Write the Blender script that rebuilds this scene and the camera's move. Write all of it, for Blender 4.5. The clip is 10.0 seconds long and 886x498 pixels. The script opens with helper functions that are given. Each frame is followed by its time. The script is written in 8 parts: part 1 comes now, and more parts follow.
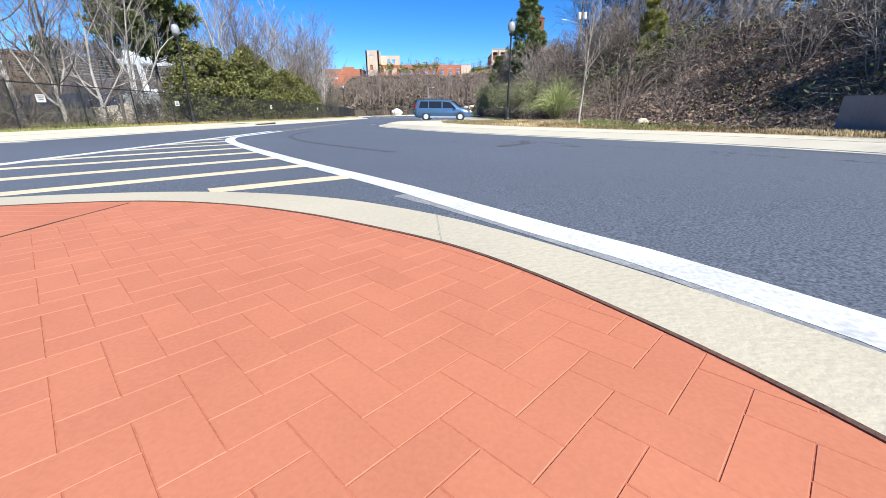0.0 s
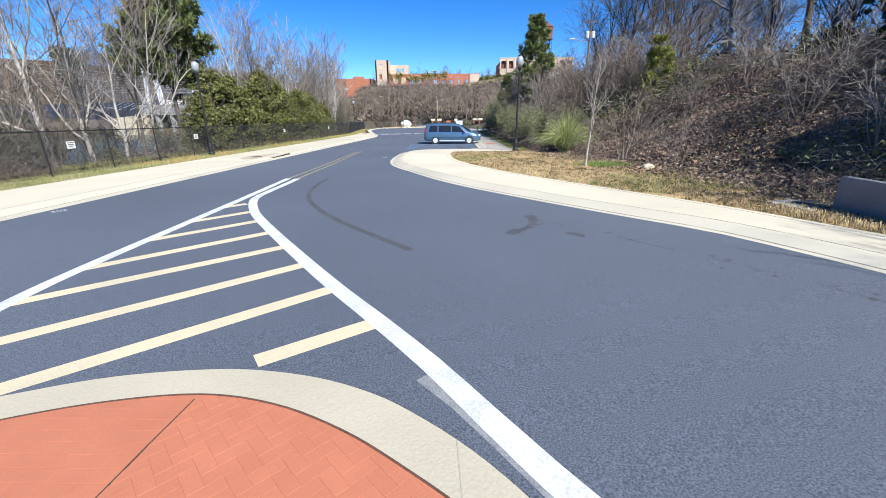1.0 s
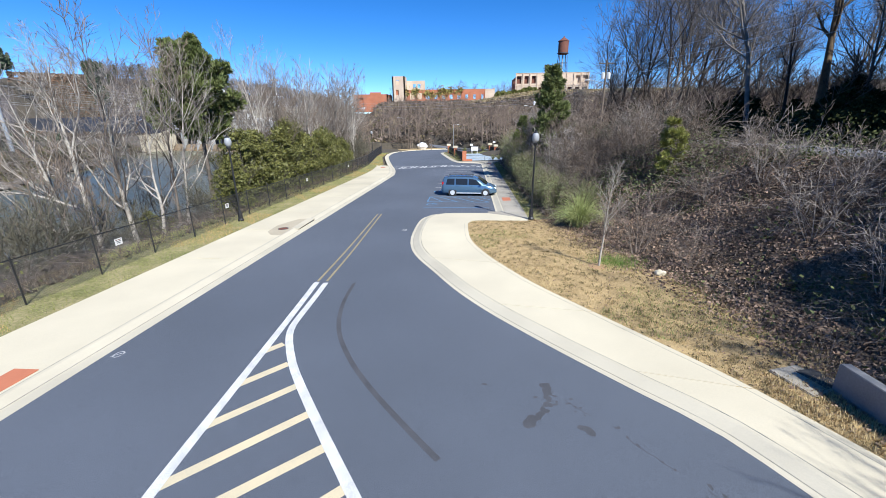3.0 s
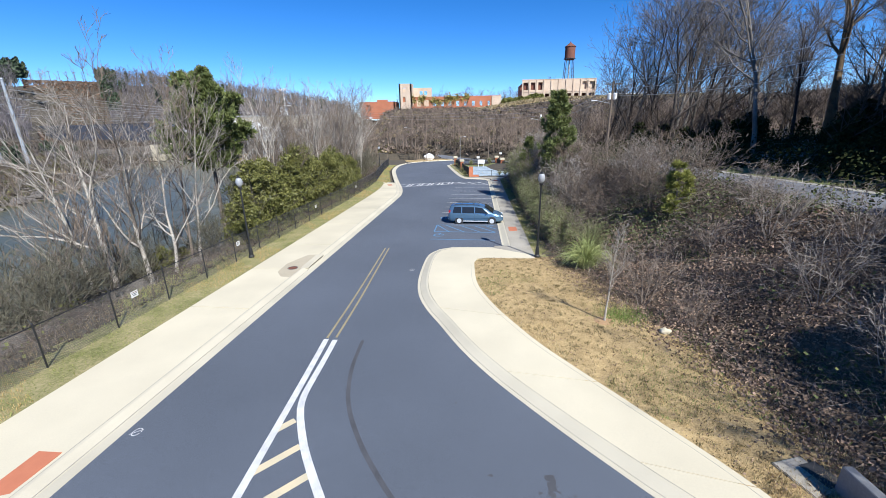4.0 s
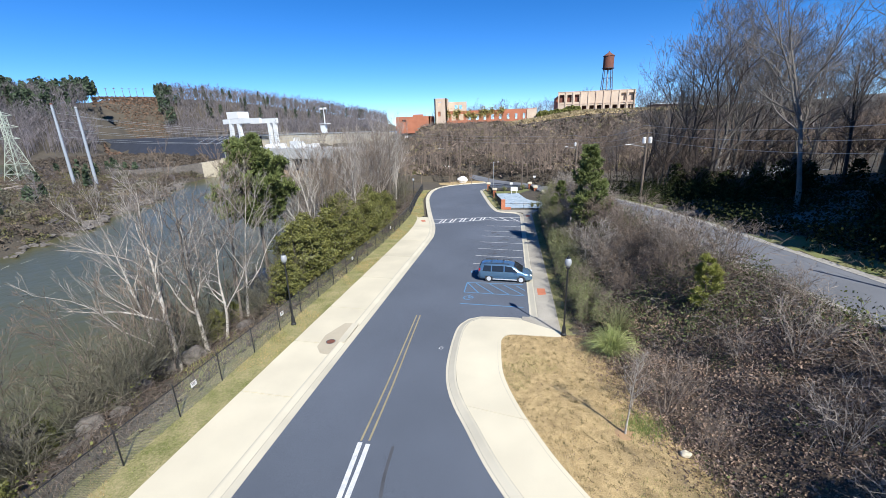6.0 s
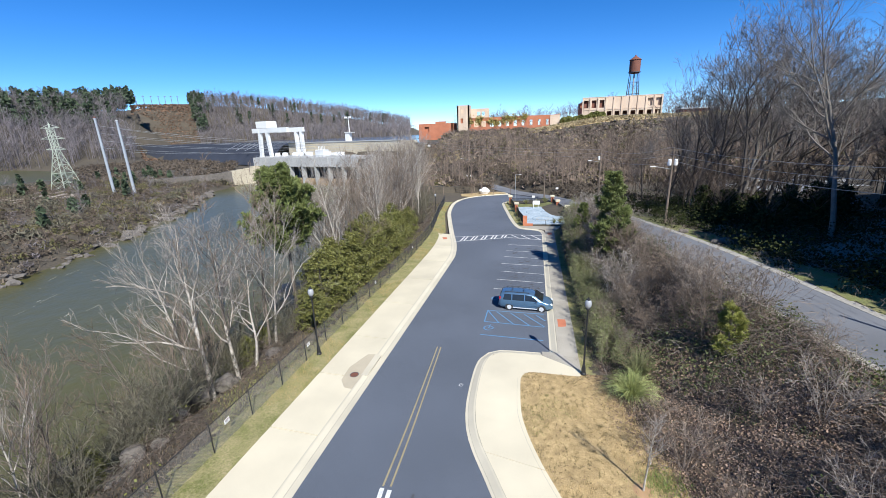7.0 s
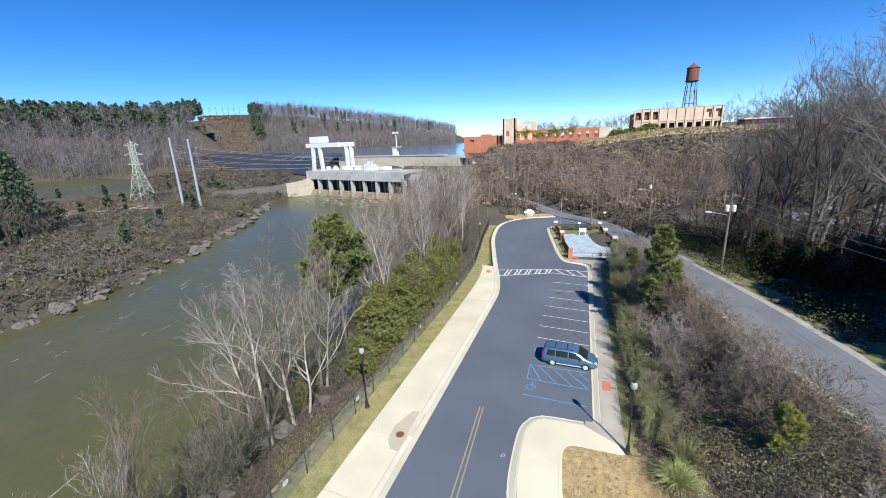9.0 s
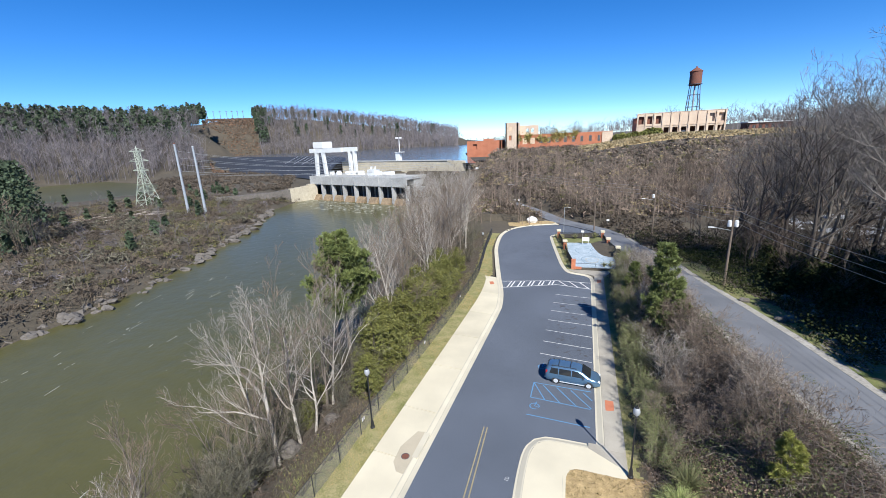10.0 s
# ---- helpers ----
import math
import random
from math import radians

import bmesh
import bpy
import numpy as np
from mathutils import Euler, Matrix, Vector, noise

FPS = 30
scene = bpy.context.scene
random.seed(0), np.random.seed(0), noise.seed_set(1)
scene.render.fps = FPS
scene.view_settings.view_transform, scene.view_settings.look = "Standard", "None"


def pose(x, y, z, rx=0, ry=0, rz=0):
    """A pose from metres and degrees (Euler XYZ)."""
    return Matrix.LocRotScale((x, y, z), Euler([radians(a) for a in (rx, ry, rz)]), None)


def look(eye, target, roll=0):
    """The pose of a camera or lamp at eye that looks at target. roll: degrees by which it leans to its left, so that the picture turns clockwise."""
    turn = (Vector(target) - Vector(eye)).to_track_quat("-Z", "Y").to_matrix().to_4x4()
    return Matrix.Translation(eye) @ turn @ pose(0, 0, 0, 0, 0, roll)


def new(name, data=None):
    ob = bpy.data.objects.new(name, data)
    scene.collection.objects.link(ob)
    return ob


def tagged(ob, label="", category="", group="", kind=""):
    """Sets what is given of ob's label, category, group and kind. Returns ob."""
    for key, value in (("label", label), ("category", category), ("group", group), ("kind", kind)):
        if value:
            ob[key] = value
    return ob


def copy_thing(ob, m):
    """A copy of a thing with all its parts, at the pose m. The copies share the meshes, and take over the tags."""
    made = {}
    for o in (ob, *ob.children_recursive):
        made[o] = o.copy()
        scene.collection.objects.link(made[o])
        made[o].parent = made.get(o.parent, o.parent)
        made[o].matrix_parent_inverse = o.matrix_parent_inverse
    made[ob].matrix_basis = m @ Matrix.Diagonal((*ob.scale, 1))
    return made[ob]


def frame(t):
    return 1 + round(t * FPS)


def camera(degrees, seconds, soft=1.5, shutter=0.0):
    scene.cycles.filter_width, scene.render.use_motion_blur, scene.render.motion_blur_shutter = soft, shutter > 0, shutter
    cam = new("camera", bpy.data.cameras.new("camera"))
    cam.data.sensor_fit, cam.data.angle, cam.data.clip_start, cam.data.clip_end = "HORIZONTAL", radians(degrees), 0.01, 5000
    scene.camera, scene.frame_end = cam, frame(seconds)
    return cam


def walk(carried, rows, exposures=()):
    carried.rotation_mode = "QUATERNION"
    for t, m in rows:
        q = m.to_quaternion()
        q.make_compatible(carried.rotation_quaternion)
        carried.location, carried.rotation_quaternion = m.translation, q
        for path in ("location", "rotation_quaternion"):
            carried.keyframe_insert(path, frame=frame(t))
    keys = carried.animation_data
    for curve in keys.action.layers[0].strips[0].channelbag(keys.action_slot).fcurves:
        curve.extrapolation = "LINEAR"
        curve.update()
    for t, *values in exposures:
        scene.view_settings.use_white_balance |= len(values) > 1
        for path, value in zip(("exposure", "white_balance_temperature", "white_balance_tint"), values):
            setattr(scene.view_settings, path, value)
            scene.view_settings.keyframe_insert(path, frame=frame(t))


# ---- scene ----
cam = camera(96.1, 10.0, soft=0.6)
PATH = [
    (0, (0.095, 0.144, 0.576), (0.077, 2.024, -0.105), -0.1),
    (0.5, (0.061, 0.167, 1.328), (0.021, 2.052, 0.66), -0.4),
    (1, (0.021, 0.21, 2.116), (-0.038, 2.098, 1.46), -0.4),
    (1.5, (-0.047, 0.283, 2.991), (-0.124, 2.175, 2.348), -0.3),
    (2, (-0.099, 0.368, 3.956), (-0.194, 2.262, 3.322), -0.3),
    (2.5, (-0.154, 0.466, 4.998), (-0.268, 2.362, 4.371), -0.4),
    (4, (-0.193, 1.079, 8.4), (-0.356, 2.977, 7.793), -0.9),
    (4.5, (-0.086, 1.251, 9.635), (-0.279, 3.149, 9.035), -1.1),
    (5, (-0.009, 1.331, 10.913), (-0.246, 3.226, 10.318), -1.2),
    (5.5, (0.078, 1.382, 12.176), (-0.204, 3.273, 11.589), -1.4),
    (7, (0.244, 1.555, 16.066), (-0.192, 3.423, 15.502), -2.1),
    (7.5, (0.145, 1.627, 17.166), (-0.35, 3.484, 16.612), -2.2),
    (8, (0.047, 1.709, 18.437), (-0.514, 3.55, 17.892), -2.4),
    (8.5, (0.074, 1.818, 19.672), (-0.531, 3.646, 19.133), -2.4),
    (9, (0.042, 1.795, 20.885), (-0.598, 3.613, 20.353), -2.4),
    (9.5, (0.049, 1.85, 22.017), (-0.601, 3.667, 21.49), -2.5),
    (10, (-0.012, 1.809, 22.672), (-0.666, 3.625, 22.148), -2.6),]
walk(cam, [(t, look(eye, target, roll)) for t, eye, target, roll in PATH], exposures=[(0.0, 0.78, 5950, 8), (0.5, 0.74, 5950, 8), (1.0, 0.7, 5900, 8), (2.5, 0.62, 5900, 8), (5.0, 0.6, 6000, 8), (10.0, 0.6, 6050, 8)])

# ---- light: a clear winter midday, the sun behind the camera and to its right ----
SUN_EL, SUN_AZ = radians(42.3), radians(146)
world = bpy.data.worlds.new("sky")
scene.world = world
world.use_nodes = True
wn = world.node_tree
sky = wn.nodes.new("ShaderNodeTexSky")
sky.sky_type, sky.sun_disc = "NISHITA", False
sky.sun_elevation, sky.sun_rotation = SUN_EL, SUN_AZ
sky.air_density, sky.dust_density, sky.ozone_density = 0.55, 0.0, 3.0
deep = wn.nodes.new("ShaderNodeHueSaturation")
deep.inputs["Saturation"].default_value, deep.inputs["Hue"].default_value = 1.3, 0.505
wn.links.new(sky.outputs[0], deep.inputs["Color"])
wn.links.new(deep.outputs[0], wn.nodes["Background"].inputs[0])
wn.nodes["Background"].inputs[1].default_value = 0.116
sun = new("sun", bpy.data.lights.new("sun", "SUN"))
sun.data.energy, sun.data.angle, sun.data.color = 5.0, radians(0.53), (1.0, 0.95, 0.87)
to_sun = Vector((math.sin(SUN_AZ) * math.cos(SUN_EL), math.cos(SUN_AZ) * math.cos(SUN_EL), math.sin(SUN_EL)))
sun.matrix_world = look(to_sun * 300, (0, 0, 0))


# ---- materials ----
def mat(name, col, col2=None, rough=0.85, scale=0.6, fine=14.0, mix=0.5, bump=0.15, metal=0.0, island=0.0, objrand=0.0, spec=0.5, bump_scale=None):
    """Two colours mixed by a coarse and a fine noise, with relief from the fine one."""
    m = bpy.data.materials.new(name)
    m.use_nodes = True
    nt = m.node_tree
    n, l = nt.nodes, nt.links
    b = n["Principled BSDF"]
    b.inputs["Roughness"].default_value, b.inputs["Metallic"].default_value = rough, metal
    b.inputs["Specular IOR Level"].default_value = spec
    col2 = col2 or tuple(c * 0.75 for c in col)
    tc = n.new("ShaderNodeTexCoord")
    n1, n2 = n.new("ShaderNodeTexNoise"), n.new("ShaderNodeTexNoise")
    n1.inputs["Scale"].default_value, n2.inputs["Scale"].default_value = scale, fine
    n1.inputs["Detail"].default_value, n2.inputs["Detail"].default_value = 5, 3
    l.new(tc.outputs["Object"], n1.inputs["Vector"]), l.new(tc.outputs["Object"], n2.inputs["Vector"])
    f = n.new("ShaderNodeMix")
    f.inputs[0].default_value = mix
    l.new(n1.outputs[0], f.inputs[2]), l.new(n2.outputs[0], f.inputs[3])
    r = n.new("ShaderNodeMapRange")
    r.inputs[1].default_value, r.inputs[2].default_value = 0.33, 0.67
    l.new(f.outputs[0], r.inputs[0])
    c = n.new("ShaderNodeMix")
    c.data_type = "RGBA"
    c.inputs[6].default_value, c.inputs[7].default_value = (*col, 1), (*col2, 1)
    l.new(r.outputs[0], c.inputs[0])
    last = c.outputs[2]
    if island or objrand:
        h = n.new("ShaderNodeHueSaturation")
        v = n.new("ShaderNodeMapRange")
        a = island or objrand
        v.inputs[3].default_value, v.inputs[4].default_value = 1 - a, 1 + a
        src = n.new("ShaderNodeNewGeometry").outputs["Random Per Island"] if island else n.new("ShaderNodeObjectInfo").outputs["Random"]
        l.new(src, v.inputs[0]), l.new(v.outputs[0], h.inputs["Value"]), l.new(last, h.inputs["Color"])
        last = h.outputs[0]
    l.new(last, b.inputs["Base Color"])
    if bump:
        bp = n.new("ShaderNodeBump")
        bp.inputs["Strength"].default_value, bp.inputs["Distance"].default_value = bump, bump_scale or 0.02
        l.new(n2.outputs[0], bp.inputs["Height"]), l.new(bp.outputs[0], b.inputs["Normal"])
    return m


M = dict(
    asphalt=mat("asphalt", (0.042, 0.049, 0.061), (0.158, 0.176, 0.215), 0.9, 0.12, 75, 0.8, 0.6, bump_scale=0.006),
    old_asphalt=mat("old_asphalt", (0.19, 0.195, 0.21), (0.115, 0.118, 0.128), 0.95, 0.3, 40, 0.45, 0.3),
    concrete=mat("concrete", (0.67, 0.595, 0.435), (0.54, 0.478, 0.35), 0.9, 0.25, 30, 0.25, 0.12, objrand=0.05),
    old_concrete=mat("old_concrete", (0.45, 0.405, 0.33), (0.29, 0.26, 0.21), 0.9, 0.5, 20, 0.45, 0.15, objrand=0.06),
    gutter=mat("gutter", (0.62, 0.555, 0.42), (0.5, 0.448, 0.34), 0.9, 0.4, 30, 0.25, 0.15),
    wall_concrete=mat("wall_concrete", (0.24, 0.24, 0.245), (0.16, 0.16, 0.165), 0.9, 0.8, 25, 0.35, 0.2),
    dam_concrete=mat("dam_concrete", (0.46, 0.455, 0.435), (0.3, 0.295, 0.28), 0.9, 0.12, 1.2, 0.5, 0.1),
    tan_concrete=mat("tan_concrete", (0.52, 0.46, 0.34), (0.36, 0.31, 0.23), 0.9, 0.1, 1.0, 0.5, 0.1),
    paver=mat("paver", (0.545, 0.193, 0.1), (0.46, 0.157, 0.08), 0.8, 2.5, 90, 0.5, 0.12, objrand=0.03, bump_scale=0.002),
    paver_joint=mat("paver_joint", (0.52, 0.17, 0.088), (0.36, 0.115, 0.06), 0.95, 5, 40, 0.5, 0.3),
    white_paint=mat("white_paint", (0.8, 0.79, 0.76), (0.44, 0.43, 0.42), 0.8, 3.0, 50, 0.55, 0.2, bump_scale=0.003),
    yellow_paint=mat("yellow_paint", (0.75, 0.61, 0.38), (0.52, 0.46, 0.32), 0.8, 1.2, 50, 0.5, 0.2, bump_scale=0.003),
    line_yellow=mat("line_yellow", (0.36, 0.3, 0.17), (0.24, 0.2, 0.12), 0.85, 1.5, 50, 0.6, 0.2),
    blue_paint=mat("blue_paint", (0.09, 0.27, 0.5), (0.12, 0.22, 0.34), 0.8, 1.5, 50, 0.6, 0.2),
    rubber_mark=mat("rubber_mark", (0.045, 0.045, 0.05), (0.1, 0.102, 0.112), 0.9, 1.2, 50, 0.6, 0.2),
    black_metal=mat("black_metal", (0.014, 0.014, 0.015), (0.025, 0.025, 0.026), 0.45, 5, 60, 0.5, 0.05),
    earth=mat("earth", (0.11, 0.088, 0.06), (0.05, 0.043, 0.031), 1.0, 0.06, 2.0, 0.55, 0.8, bump_scale=0.12),
    dry_lawn=mat("dry_lawn", (0.6, 0.435, 0.21), (0.22, 0.155, 0.07), 1.0, 2.2, 18, 0.55, 0.6, bump_scale=0.03),
    dry_blade=mat("dry_blade", (0.52, 0.365, 0.155), (0.33, 0.215, 0.085), 0.9, 0.5, 5, 0.4, 0, island=0.35),
    green_blade=mat("green_blade", (0.2, 0.24, 0.05), (0.3, 0.27, 0.1), 0.8, 0.5, 5, 0.4, 0, island=0.35),
    bright_blade=mat("bright_blade", (0.12, 0.22, 0.035), (0.2, 0.26, 0.06), 0.8, 0.5, 5, 0.4, 0, island=0.3),
    litter=mat("litter", (0.38, 0.268, 0.192), (0.19, 0.128, 0.087), 0.95, 0.5, 8, 0.4, 0, island=0.45),
    cane=mat("cane", (0.265, 0.21, 0.168), (0.125, 0.096, 0.075), 0.9, 0.5, 6, 0.5, 0, island=0.4),
    bark=mat("bark", (0.2, 0.165, 0.135), (0.11, 0.09, 0.075), 0.95, 2, 25, 0.5, 0.4),
    dark_bark=mat("dark_bark", (0.085, 0.07, 0.06), (0.045, 0.038, 0.033), 0.95, 2, 25, 0.5, 0.4),
    white_bark=mat("white_bark", (0.5, 0.46, 0.4), (0.24, 0.2, 0.16), 0.9, 2.2, 14, 0.4, 0.2),
    twig=mat("twig", (0.215, 0.16, 0.115), (0.125, 0.092, 0.068), 0.95, 0.05, 0.6, 0.5, 0, island=0.35),
    far_wood=mat("far_wood", (0.225, 0.198, 0.2), (0.115, 0.1, 0.102), 0.95, 0.02, 0.3, 0.4, 0, island=0.4),
    needle=mat("needle", (0.12, 0.15, 0.04), (0.16, 0.18, 0.055), 0.7, 0.8, 6, 0.5, 0, island=0.4),
    far_needle=mat("far_needle", (0.04, 0.062, 0.03), (0.06, 0.08, 0.04), 0.8, 0.05, 0.5, 0.5, 0, island=0.4),
    # evergreen leaf made near-black: the shade under the hill trees is in its colour
    shade_leaf=mat("shade_leaf", (0.026, 0.034, 0.013), (0.045, 0.05, 0.019), 1.0, 0.6, 4, 0.5, 0, island=0.45, spec=0.08),
    leaf=mat("leaf", (0.085, 0.093, 0.02), (0.17, 0.162, 0.04), 0.6, 0.6, 4, 0.5, 0, island=0.45),
    pampas=mat("pampas", (0.17, 0.19, 0.075), (0.26, 0.235, 0.12), 0.8, 1, 6, 0.5, 0, island=0.3),
    rock=mat("rock", (0.2, 0.175, 0.15), (0.08, 0.07, 0.06), 0.95, 0.8, 8, 0.5, 0.6, bump_scale=0.05),
    brick_red=mat("brick_red", (0.52, 0.2, 0.105), (0.36, 0.125, 0.065), 0.95, 0.25, 3, 0.5, 0.3, objrand=0.12),
    brick_pink=mat("brick_pink", (0.66, 0.53, 0.4), (0.48, 0.35, 0.25), 0.95, 0.15, 2, 0.5, 0.3),
    rust=mat("rust", (0.2, 0.075, 0.045), (0.13, 0.055, 0.038), 0.85, 0.3, 3, 0.5, 0.2),
    steel=mat("steel", (0.45, 0.46, 0.46), (0.34, 0.35, 0.35), 0.5, 1, 15, 0.5, 0.05, metal=0.4),
    dark_steel=mat("dark_steel", (0.09, 0.1, 0.12), (0.06, 0.065, 0.075), 0.5, 1, 15, 0.5, 0.05),
    white_steel=mat("white_steel", (0.75, 0.75, 0.73), (0.62, 0.62, 0.6), 0.5, 0.5, 6, 0.5, 0.05),
    white_panel=mat("white_panel", (0.78, 0.77, 0.75), (0.66, 0.65, 0.63), 0.6, 2, 20, 0.5, 0.05),
    pole_wood=mat("pole_wood", (0.2, 0.155, 0.115), (0.13, 0.1, 0.08), 0.95, 2, 30, 0.5, 0.3),
    hedge=mat("hedge", (0.13, 0.14, 0.03), (0.2, 0.19, 0.05), 0.8, 0.5, 4, 0.5, 0, island=0.4),
    lake=mat("lake", (0.09, 0.11, 0.13), (0.08, 0.1, 0.12), 0.12, 0.02, 0.5, 0.5, 0.15),
    # near-black fill: window panes, and the shade inside bays and drain mouths
    dark_fill=mat("dark_fill", (0.045, 0.045, 0.047), (0.06, 0.06, 0.06), 0.9, 0.5, 5, 0.5, 0),
)


def water_material():
    m = mat("river_water", (0.078, 0.074, 0.026), (0.1, 0.093, 0.036), 0.28, 0.02, 0.35, 0.3, 0.45, bump_scale=0.3, spec=0.22)
    return m


M["water"] = water_material()


# ---- mesh helpers ----
def raw(name, V, F, material, parent=None, label="", smooth=False):
    V, F = np.asarray(V, dtype=np.float32), np.asarray(F, dtype=np.int32)
    me = bpy.data.meshes.new(name)
    me.vertices.add(len(V))
    me.vertices.foreach_set("co", V.ravel())
    me.loops.add(F.size)
    me.loops.foreach_set("vertex_index", F.ravel())
    me.polygons.add(len(F))
    me.polygons.foreach_set("loop_start", np.arange(0, F.size, F.shape[1], dtype=np.int32))
    me.polygons.foreach_set("use_smooth", np.full(len(F), smooth, dtype=bool))
    me.update(calc_edges=True)
    me.validate()
    me.materials.append(material)
    ob = new(name, me)
    ob.parent = parent
    if label:
        ob["label"] = label
    return ob


def part(name, bm, material, parent=None, label="", smooth=False):
    me = bpy.data.meshes.new(name)
    bmesh.ops.recalc_face_normals(bm, faces=bm.faces)
    bm.to_mesh(me)
    bm.free()
    if smooth:
        for p in me.polygons:
            p.use_smooth = True
    me.materials.append(material)
    ob = new(name, me)
    ob.parent = parent
    if label:
        ob["label"] = label
    return ob


def thing(name, at, label, category, group="", kind="", rz=0):
    ob = new(name)
    ob.matrix_world = pose(*at, 0, 0, rz)
    return tagged(ob, label, category, group, kind)


def box(bm, c, s, rz=0.0, bevel=0.0, m=None):
    r = bmesh.ops.create_cube(bm, size=1.0, matrix=(m or Matrix()) @ Matrix.Translation(c) @ Matrix.Rotation(rz, 4, "Z") @ Matrix.Diagonal((*s, 1)))
    if bevel:
        es = {e for v in r["verts"] for e in v.link_edges}
        bmesh.ops.bevel(bm, geom=list(es), offset=bevel, segments=2, affect="EDGES")
    return bm


def B(c, s, rz=0.0, bevel=0.0):
    return box(bmesh.new(), c, s, rz, bevel)


def tube(bm, p0, p1, r0, r1=None, n=8):
    p0, p1 = Vector(p0), Vector(p1)
    d = p1 - p0
    bmesh.ops.create_cone(bm, cap_ends=True, segments=n, radius1=r0, radius2=r0 if r1 is None else r1, depth=d.length,
                          matrix=Matrix.Translation((p0 + p1) / 2) @ d.to_track_quat("Z", "Y").to_matrix().to_4x4())
    return bm


def T(p0, p1, r0, r1=None, n=8):
    return tube(bmesh.new(), p0, p1, r0, r1, n)


def lathe(profile, n=16):
    """A turned solid from (radius, height) pairs."""
    bm = bmesh.new()
    rings = [[bm.verts.new((r * math.cos(2 * math.pi * i / n), r * math.sin(2 * math.pi * i / n), z)) for i in range(n)] for r, z in profile]
    for a, b in zip(rings, rings[1:]):
        for i in range(n):
            bm.faces.new((a[i], a[(i + 1) % n], b[(i + 1) % n], b[i]))
    bm.faces.new(rings[0][::-1]), bm.faces.new(rings[-1])
    return bm


def sticks(p0, p1, r0, r1, n=3):
    """Tapered open prisms between pairs of points."""
    p0, p1 = np.asarray(p0, float), np.asarray(p1, float)
    r0, r1 = np.broadcast_to(r0, len(p0)), np.broadcast_to(r1, len(p0))
    d = p1 - p0
    d /= np.linalg.norm(d, axis=1, keepdims=True) + 1e-9
    a = np.cross(d, np.where(np.abs(d[:, 2:3]) > 0.9, [[1.0, 0, 0]], [[0, 0, 1.0]]))
    a /= np.linalg.norm(a, axis=1, keepdims=True) + 1e-9
    b = np.cross(d, a)
    ang = np.arange(n) * 2 * np.pi / n
    ring = a[:, None] * np.cos(ang)[None, :, None] + b[:, None] * np.sin(ang)[None, :, None]
    V = np.concatenate([p0[:, None] + ring * r0[:, None, None], p1[:, None] + ring * r1[:, None, None]], 1).reshape(-1, 3)
    k = np.arange(n)
    q = np.stack([k, (k + 1) % n, (k + 1) % n + n, k + n], 1)
    F = (q[None] + (np.arange(len(p0)) * 2 * n)[:, None, None]).reshape(-1, 4)
    return V, F


def unit(v):
    return v / (np.linalg.norm(v, axis=-1, keepdims=True) + 1e-9)


def tubes(P, R, n):
    """Bent tapering tubes, one for each line."""
    d = unit(np.gradient(P, axis=1))
    a = unit(np.cross(d, np.where(np.abs(d[:, :1, 2:3]) > 0.8, [[[1.0, 0, 0]]], [[[0, 0, 1.0]]])))
    b = np.cross(d, a)
    g = np.arange(n) * 2 * np.pi / n
    V = P[:, :, None] + (a[:, :, None] * np.cos(g)[:, None] + b[:, :, None] * np.sin(g)[:, None]) * R[:, :, None, None]
    nb, m = P.shape[:2]
    k = np.arange(n)
    q = np.stack([k, (k + 1) % n, (k + 1) % n + n, k + n], 1)
    F = q[None, None] + (np.arange(nb) * m * n)[:, None, None, None] + (np.arange(m - 1) * n)[None, :, None, None]
    return V.reshape(-1, 3), F.reshape(-1, 4)


def ribbons(rng, p0, p1, r0, r1):
    """Very thin twigs: one narrow four-cornered strip each."""
    p0, p1 = np.asarray(p0, float), np.asarray(p1, float)
    s = np.cross(p1 - p0, rng.normal(size=p0.shape))
    s /= np.linalg.norm(s, axis=1, keepdims=True) + 1e-9
    a, b = s * np.broadcast_to(r0, len(p0))[:, None], s * np.broadcast_to(r1, len(p0))[:, None]
    V = np.stack([p0 - a, p0 + a, p1 + b, p1 - b], 1).reshape(-1, 3)
    return V, np.arange(len(V)).reshape(-1, 4)


def cards(c, u, v):
    """Small four-cornered blades with centre c and half axes u, v."""
    V = np.stack([c - u - v, c + u - v, c + u + v, c - u + v], 1).reshape(-1, 3)
    return V, np.arange(len(V)).reshape(-1, 4)


def leaves(rng, c, size, long=1.6, flat=1.0):
    u, w = rng.normal(size=c.shape) * [1, 1, flat], rng.normal(size=c.shape) * [1, 1, flat]
    u /= np.linalg.norm(u, axis=1, keepdims=True)
    v = np.cross(u, w)
    v /= np.linalg.norm(v, axis=1, keepdims=True) + 1e-9
    s = np.broadcast_to(size, len(c))[:, None] * rng.uniform(0.6, 1.4, (len(c), 1)) / 2
    return cards(c, u * s * long, v * s)


def join(*vf):
    V, F, o = [], [], 0
    for v, f in vf:
        V.append(v), F.append(f + o)
        o += len(v)
    return np.concatenate(V), np.concatenate(F)


